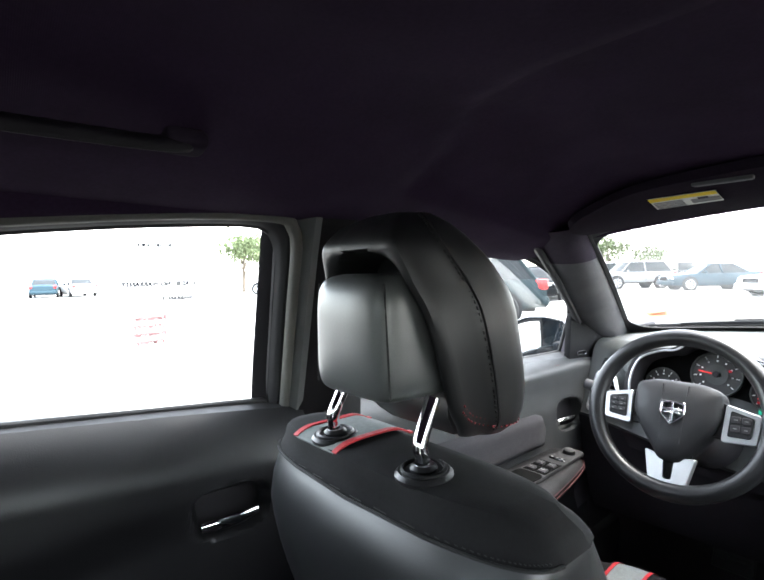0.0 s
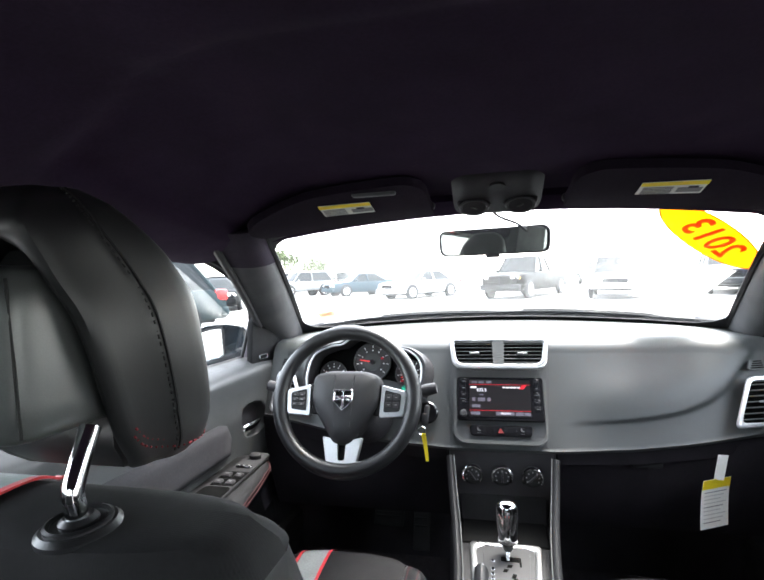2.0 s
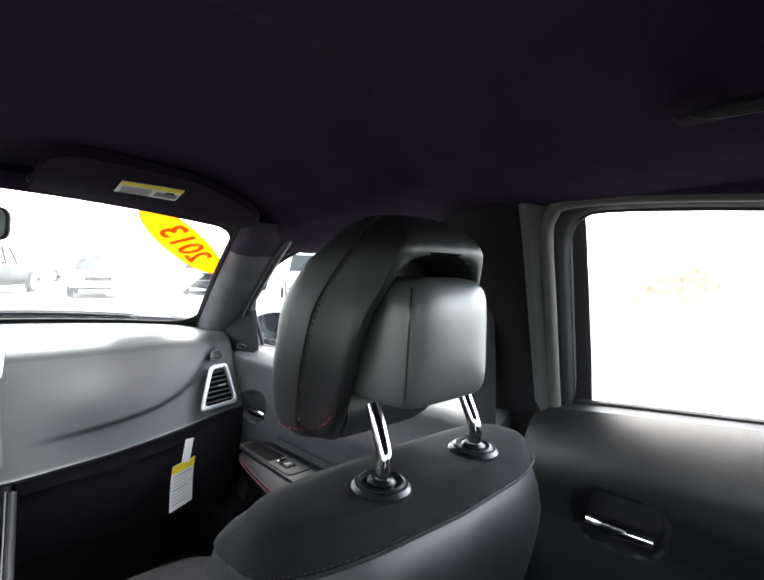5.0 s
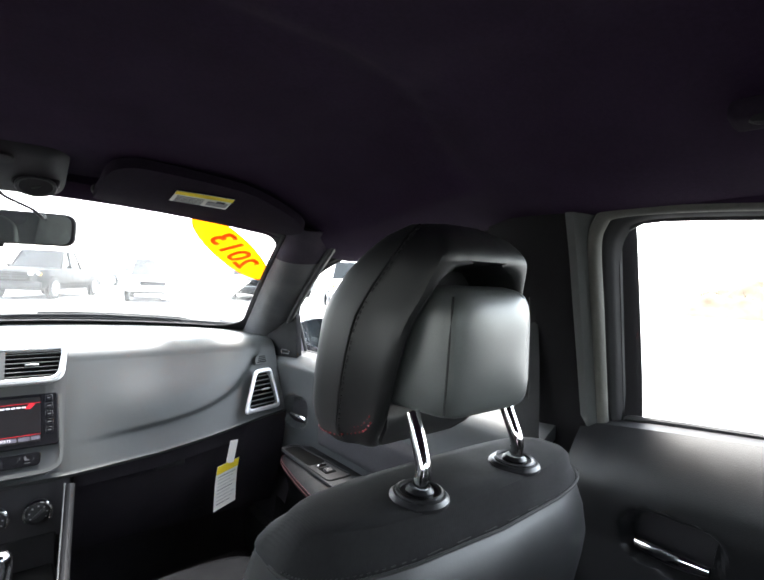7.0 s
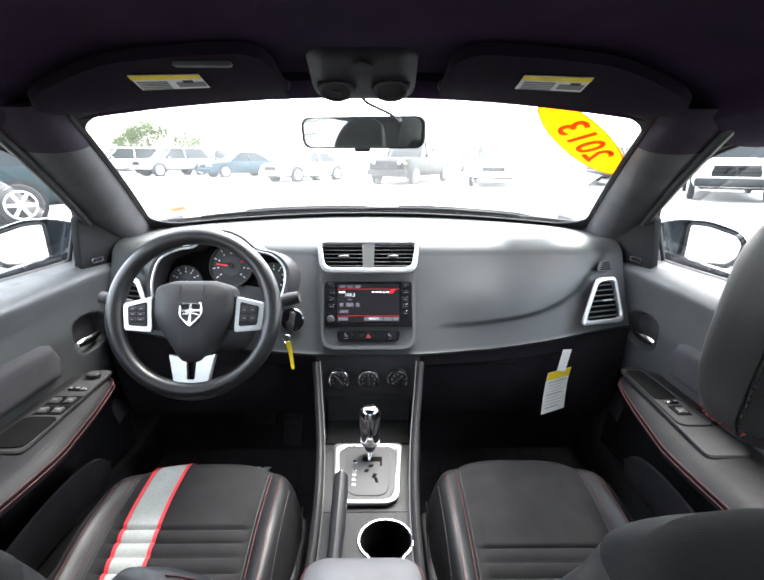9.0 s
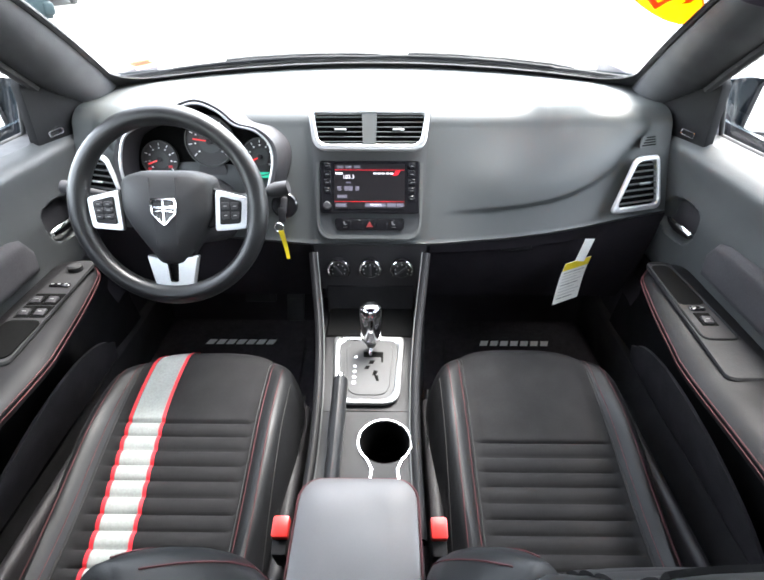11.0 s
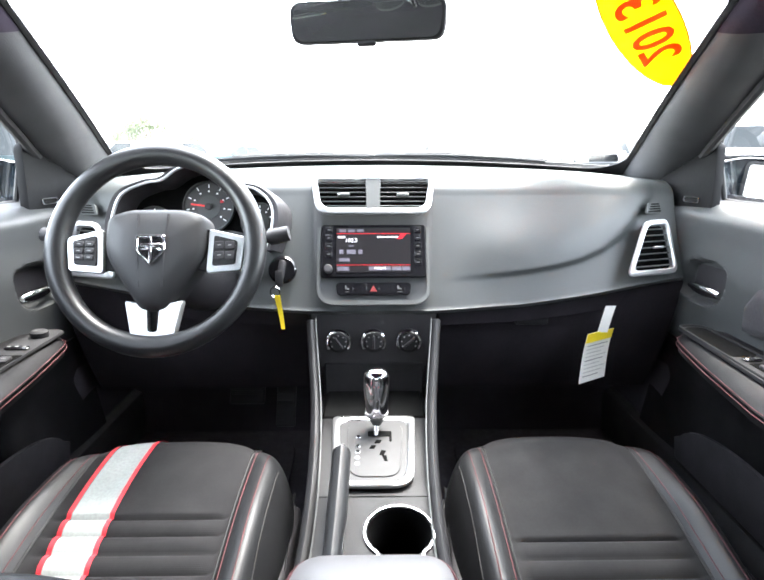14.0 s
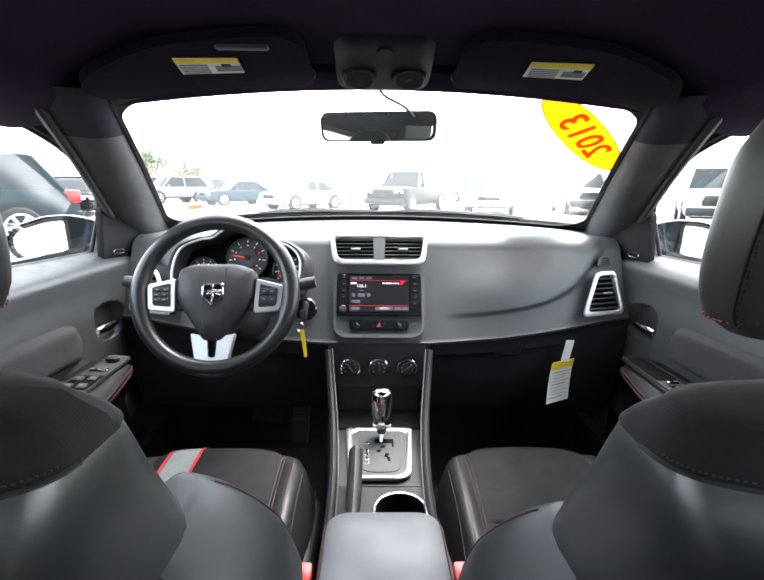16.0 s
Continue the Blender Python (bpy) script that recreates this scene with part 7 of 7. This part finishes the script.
    grille = part("grille", rbox(W * (0.58 if big else 0.46), 0.08, 0.32 if big else 0.20, 0.03, 2, pose(0, hh - 0.02, zh - (0.30 if big else 0.24))), VOID, car)
    for k in range(3):
        part("grille_bar", rbox(W * (0.55 if big else 0.44), 0.03, 0.022, 0.006, 1, pose(0, hh + 0.025, zh - (0.40 if big else 0.31) + (0.10 if big else 0.07) * k)), BUMPER, grille)
    if big:
        part("grille_post", rbox(0.05, 0.032, 0.30, 0.006, 1, pose(0, hh + 0.027, zh - 0.30)), BUMPER, grille)
    part("front_bumper", rbox(W * 0.96, 0.22, 0.24, 0.07, 3, pose(0, hh - 0.04, low + 0.13)), BUMPER if kind == "pickup" else paint(rgb), car)
    part("rear_bumper", rbox(W * 0.96, 0.20, 0.22, 0.07, 3, pose(0, -hh + 0.05, low + 0.15)), BUMPER if kind == "pickup" else paint(rgb), car)
    part("underside", rbox(W * 0.8, L * 0.9, 0.2, 0.02, 1, pose(0, 0, low + 0.02)), BLACK_MATT, car)
    return car


WHITE, SILVER_C, BLUE_C, DARK_C, TEAL = (0.66, 0.66, 0.65), (0.20, 0.205, 0.21), (0.030, 0.052, 0.066), (0.0035, 0.0042, 0.0048), (0.020, 0.031, 0.034)
parked_car("pickup", DARK_C, (1.8, 24.5), 152, "dark grey pickup truck facing the lot, front toward the lane")
parked_car("sedan", WHITE, (-3.6, 26.0), 140, "white sedan in the far row, nose to the lane")
parked_car("sedan", BLUE_C, (-8.4, 31.0), 132, "blue-grey sedan parked in the far row")
parked_car("suv", SILVER_C, (-12.9, 32.0), 140, "silver sport utility car parked in the far row")
parked_car("van", WHITE, (-17.0, 34.0), 142, "white van parked in the far row")
parked_car("sedan", DARK_C, (-21.0, 42.0), 215, "dark sedan parked in the far row")
parked_car("van", WHITE, (5.4, 22.5), 165, "white van parked beside the dark pickup")
parked_car("pickup", SILVER_C, (10.2, 24.0), 168, "silver pickup truck in the far row")
parked_car("pickup", WHITE, (8.6, 40.0), 197, "white pickup truck farther back in the lot")
parked_car("pickup", WHITE, (11.4, 16.2), 150, "white pickup truck with amber corner lamps")
parked_car("suv", TEAL, (-7.93, 8.63), 135, "grey-green sport utility car seen from its side")
parked_car("sedan", DARK_C, (-11.5, 19.5), 200, "dark sedan behind the sport utility car")
parked_car("suv", WHITE, (-31.0, 17.0), 120, "white sport utility car across the lot")
parked_car("sedan", BLUE_C, (-46.0, 4.5), 80, "blue-grey sedan far across the lot")
parked_car("sedan", WHITE, (-45.0, 6.5), 95, "white sedan far across the lot")
parked_car("sedan", SILVER_C, (-18.2, 40.5), 215, "silver sedan parked in the far row")
parked_car("suv", DARK_C, (-13.4, 44.0), 205, "dark sport utility car in the second row")
parked_car("sedan", DARK_C, (-4.6, 46.0), 200, "dark sedan in the second row")
parked_car("sedan", SILVER_C, (-26.5, 45.0), 215, "pale sedan at the end of the far row")
parked_car("van", SILVER_C, (13.5, 27.0), 190, "silver van near the end of the far row")

# ---- printed sheets held to the glass ----
PAPER_FILM = film_material("backlit_paper", (0.80, 0.80, 0.78))
FAINT_INK = film_material("faint_ink", (0.30, 0.30, 0.305))
sheet_1 = thing("window_sheet", "white guide sheet with faint reversed print on the rear window", "paper sheet", (-0.655, 0.225, 1.150))
SM = basis((0, 0, 0), (0.0, 1, 0), (0.30, 0, 1))
edge_1 = [(-0.066, -0.075), (0.066, -0.075), (0.066, 0.078), (-0.066, 0.078)]
part("film", rim_frame(edge_1, [(p[0] * 0.985, p[1] * 0.985) for p in edge_1], 0.0004, SM), PAPER_FILM, sheet_1, "clear film edge", smooth=False)
SHEET_INK = film_material("guide_ink", (0.17, 0.175, 0.19))
SHEET_RED = film_material("guide_red_ink", (0.56, 0.40, 0.40))
for y, x0, x1 in ((0.0580, -0.062, 0.060), (0.0485, -0.032, -0.008), (0.0500, 0.016, 0.024), (0.0510, 0.048, 0.053), (0.0340, 0.030, 0.052), (0.0050, -0.045, 0.052)):
    part("print_line", rbox(x1 - x0, 0.0013, 0.0005, 0, 1, SM @ pose((x0 + x1) / 2, y, 0.0010)), SHEET_INK, sheet_1)
# seen from behind, so the letters are reversed
for text, size, x, y, ink, bold in (("BUYERS GUIDE", 0.0062, 0.0, 0.0655, SHEET_INK, 0.00045), ("X  AS IS - NO WARRANTY", 0.0078, 0.010, 0.0150, SHEET_INK, 0.00045), ("WARRANTY", 0.0070, 0.032, -0.0050, SHEET_INK, 0.00045),
                                    ("Remainder", 0.0090, 0.0, -0.031, SHEET_RED, 0.0005), ("Of Factory", 0.0090, 0.0, -0.042, SHEET_RED, 0.0005), ("Powertrain", 0.0090, 0.0, -0.053, SHEET_RED, 0.0005), ("Warranty", 0.0090, 0.002, -0.064, SHEET_RED, 0.0005)):
    part("print_line", words(text, size, 0.0002, SM @ Matrix.Translation((x, y, 0.0012)), True, bold), ink, sheet_1, "reversed print", smooth=False)
WSH = glass_frame(0.77, 0.40, -14)
OUTLINE = film_material("paper_edge", (0.16, 0.16, 0.165))
sheet_2 = thing("windscreen_sheet", "white paper sheet with faint print behind the windscreen", "paper sheet", tuple(WSH.translation))
WSH.translation = (0, 0, 0)
half = [(-0.078, -0.117), (0.078, -0.117), (0.078, 0.117), (-0.078, 0.117)]
part("paper", plate(half, 0.0004, WSH), PAPER_FILM, sheet_2, smooth=False)
part("edge", rim_frame(half, [(p[0] * 0.974, p[1] * 0.982) for p in half], 0.0008, WSH), OUTLINE, sheet_2, "thin printed border", smooth=False)
part("print_line", rbox(0.11, 0.004, 0.0005, 0, 1, WSH @ pose(0.0, 0.098, 0.001)), FAINT_INK, sheet_2)
part("print_rule", rbox(0.15, 0.0015, 0.0005, 0, 1, WSH @ pose(0, 0.078, 0.001)), OUTLINE, sheet_2)
for k in range(4):
    part("print_line", rbox(0.14 - 0.02 * (k % 2), 0.0022, 0.0005, 0, 1, WSH @ pose(0, 0.06 - 0.02 * k, 0.001)), FAINT_INK, sheet_2)
OSH = glass_frame(-0.86, 0.17, 8)
stk = thing("service_sticker", "small faded orange sticker low on the windscreen", "sticker", tuple(OSH.translation))
OSH.translation = (0, 0, 0)
part("film", plate([(-0.026, -0.03), (0.026, -0.03), (0.026, 0.03), (-0.026, 0.03)], 0.0004, OSH), film_material("orange_film", (0.78, 0.50, 0.40)), stk, smooth=False)
part("panel", plate([(-0.020, -0.004), (0.020, -0.004), (0.020, 0.022), (-0.020, 0.022)], 0.0004, OSH @ Matrix.Translation((0, 0, 0.0008))), film_material("pale_orange_film", (0.82, 0.66, 0.58)), stk, smooth=False)

# ---- trees and a brush pile beyond the lot ----
BARK = material("bark", (0.10, 0.08, 0.06), 0.9, vary=0.3, scale=3)
LEAF = material("spring_leaves", (0.074, 0.098, 0.040), 0.8, vary=0.4, scale=0.8)
STRAW = material("dry_brush", (0.085, 0.062, 0.038), 0.9, vary=0.35, scale=1.2)


def tree(place, height, spread, seed):
    rnd = random.Random(seed)
    t = thing("tree", "leafy deciduous tree beyond the car lot", "tree", (place[0], place[1], GROUND_Z), "trees")
    limbs = [tube([(0, 0, 0), (0.05, 0, height * 0.3), (0.0, 0.05, height * 0.62)], [height * 0.035, height * 0.028, height * 0.012], 8)]
    tips = []
    for k in range(9):
        a = 2 * math.pi * k / 9 + rnd.uniform(-0.3, 0.3)
        z0 = height * rnd.uniform(0.25, 0.5)
        end = Vector((math.cos(a) * spread * rnd.uniform(0.4, 0.8), math.sin(a) * spread * rnd.uniform(0.4, 0.8), height * rnd.uniform(0.55, 0.9)))
        limbs.append(tube([(0, 0, z0), end * 0.5 + Vector((0, 0, z0 * 0.4)), end], [height * 0.014, height * 0.009, height * 0.004], 6))
        tips.append(end)
    part("trunk", join(*limbs), BARK, t)
    bm = bmesh.new()
    for tip in tips + [Vector((0, 0, height * 0.85))]:
        for _ in range(170):
            d = Vector((rnd.gauss(0, 1), rnd.gauss(0, 1), rnd.gauss(0, 0.8))) * spread * 0.22
            c = tip + d
            s_ = rnd.uniform(0.09, 0.22) * height / 6
            q = Euler((rnd.uniform(0, 6), rnd.uniform(0, 6), rnd.uniform(0, 6))).to_matrix()
            vs = [bm.verts.new(c + q @ Vector(p) * s_) for p in ((-1, 0, 0), (0, -0.6, 0.1), (1, 0, 0), (0, 0.6, 0.1))]
            bm.faces.new(vs)
    part("crown", bm, LEAF, t, smooth=False)
    return t


tree((-38.5, 17.6), 5.0, 1.9, 3)
tree((-40.5, 20.4), 5.2, 2.0, 4)
tree((-26.0, 58.0), 5.0, 2.4, 5)
tree((-29.0, 60.0), 4.6, 2.2, 6)
tree((-22.5, 61.0), 4.2, 2.0, 7)


def brush_pile():
    rnd = random.Random(11)
    def hump(u, v):
        x, y = mix(26.5, 33.0, u), mix(4.2, 10.8, v)
        k = math.sin(math.pi * u) * math.sin(math.pi * v)
        n_ = noise.noise(Vector((x * 0.6, y * 0.6, 0.3))) + 0.5 * noise.noise(Vector((x * 1.7, y * 1.7, 1.3)))
        return Vector((x, y, GROUND_Z - 0.05 + (1.9 * k ** 0.8) * (0.8 + 0.5 * n_)))
    pile = thing("brush_pile", "heap of dry straw-coloured brush and earth", "brush pile", (0, 0, 0))
    part("earth", sheet(hump, 40, 60), STRAW, pile)
    bm = bmesh.new()
    for _ in range(260):
        p = hump(rnd.uniform(0.15, 0.85), rnd.uniform(0.1, 0.9))
        d = Vector((rnd.uniform(-1, 1), rnd.uniform(-1, 1), rnd.uniform(0.1, 1.0))).normalized() * rnd.uniform(0.2, 0.7)
        w = d.cross(Vector((0.3, 0.2, 1))).normalized() * 0.009
        bm.faces.new([bm.verts.new(q) for q in (p - w, p + w, p + d + w * 0.3, p + d - w * 0.3)])
    tagged(part("twig_tangle", bm, STRAW, pile, smooth=False), kind="stuff")
    return pile


brush_pile()
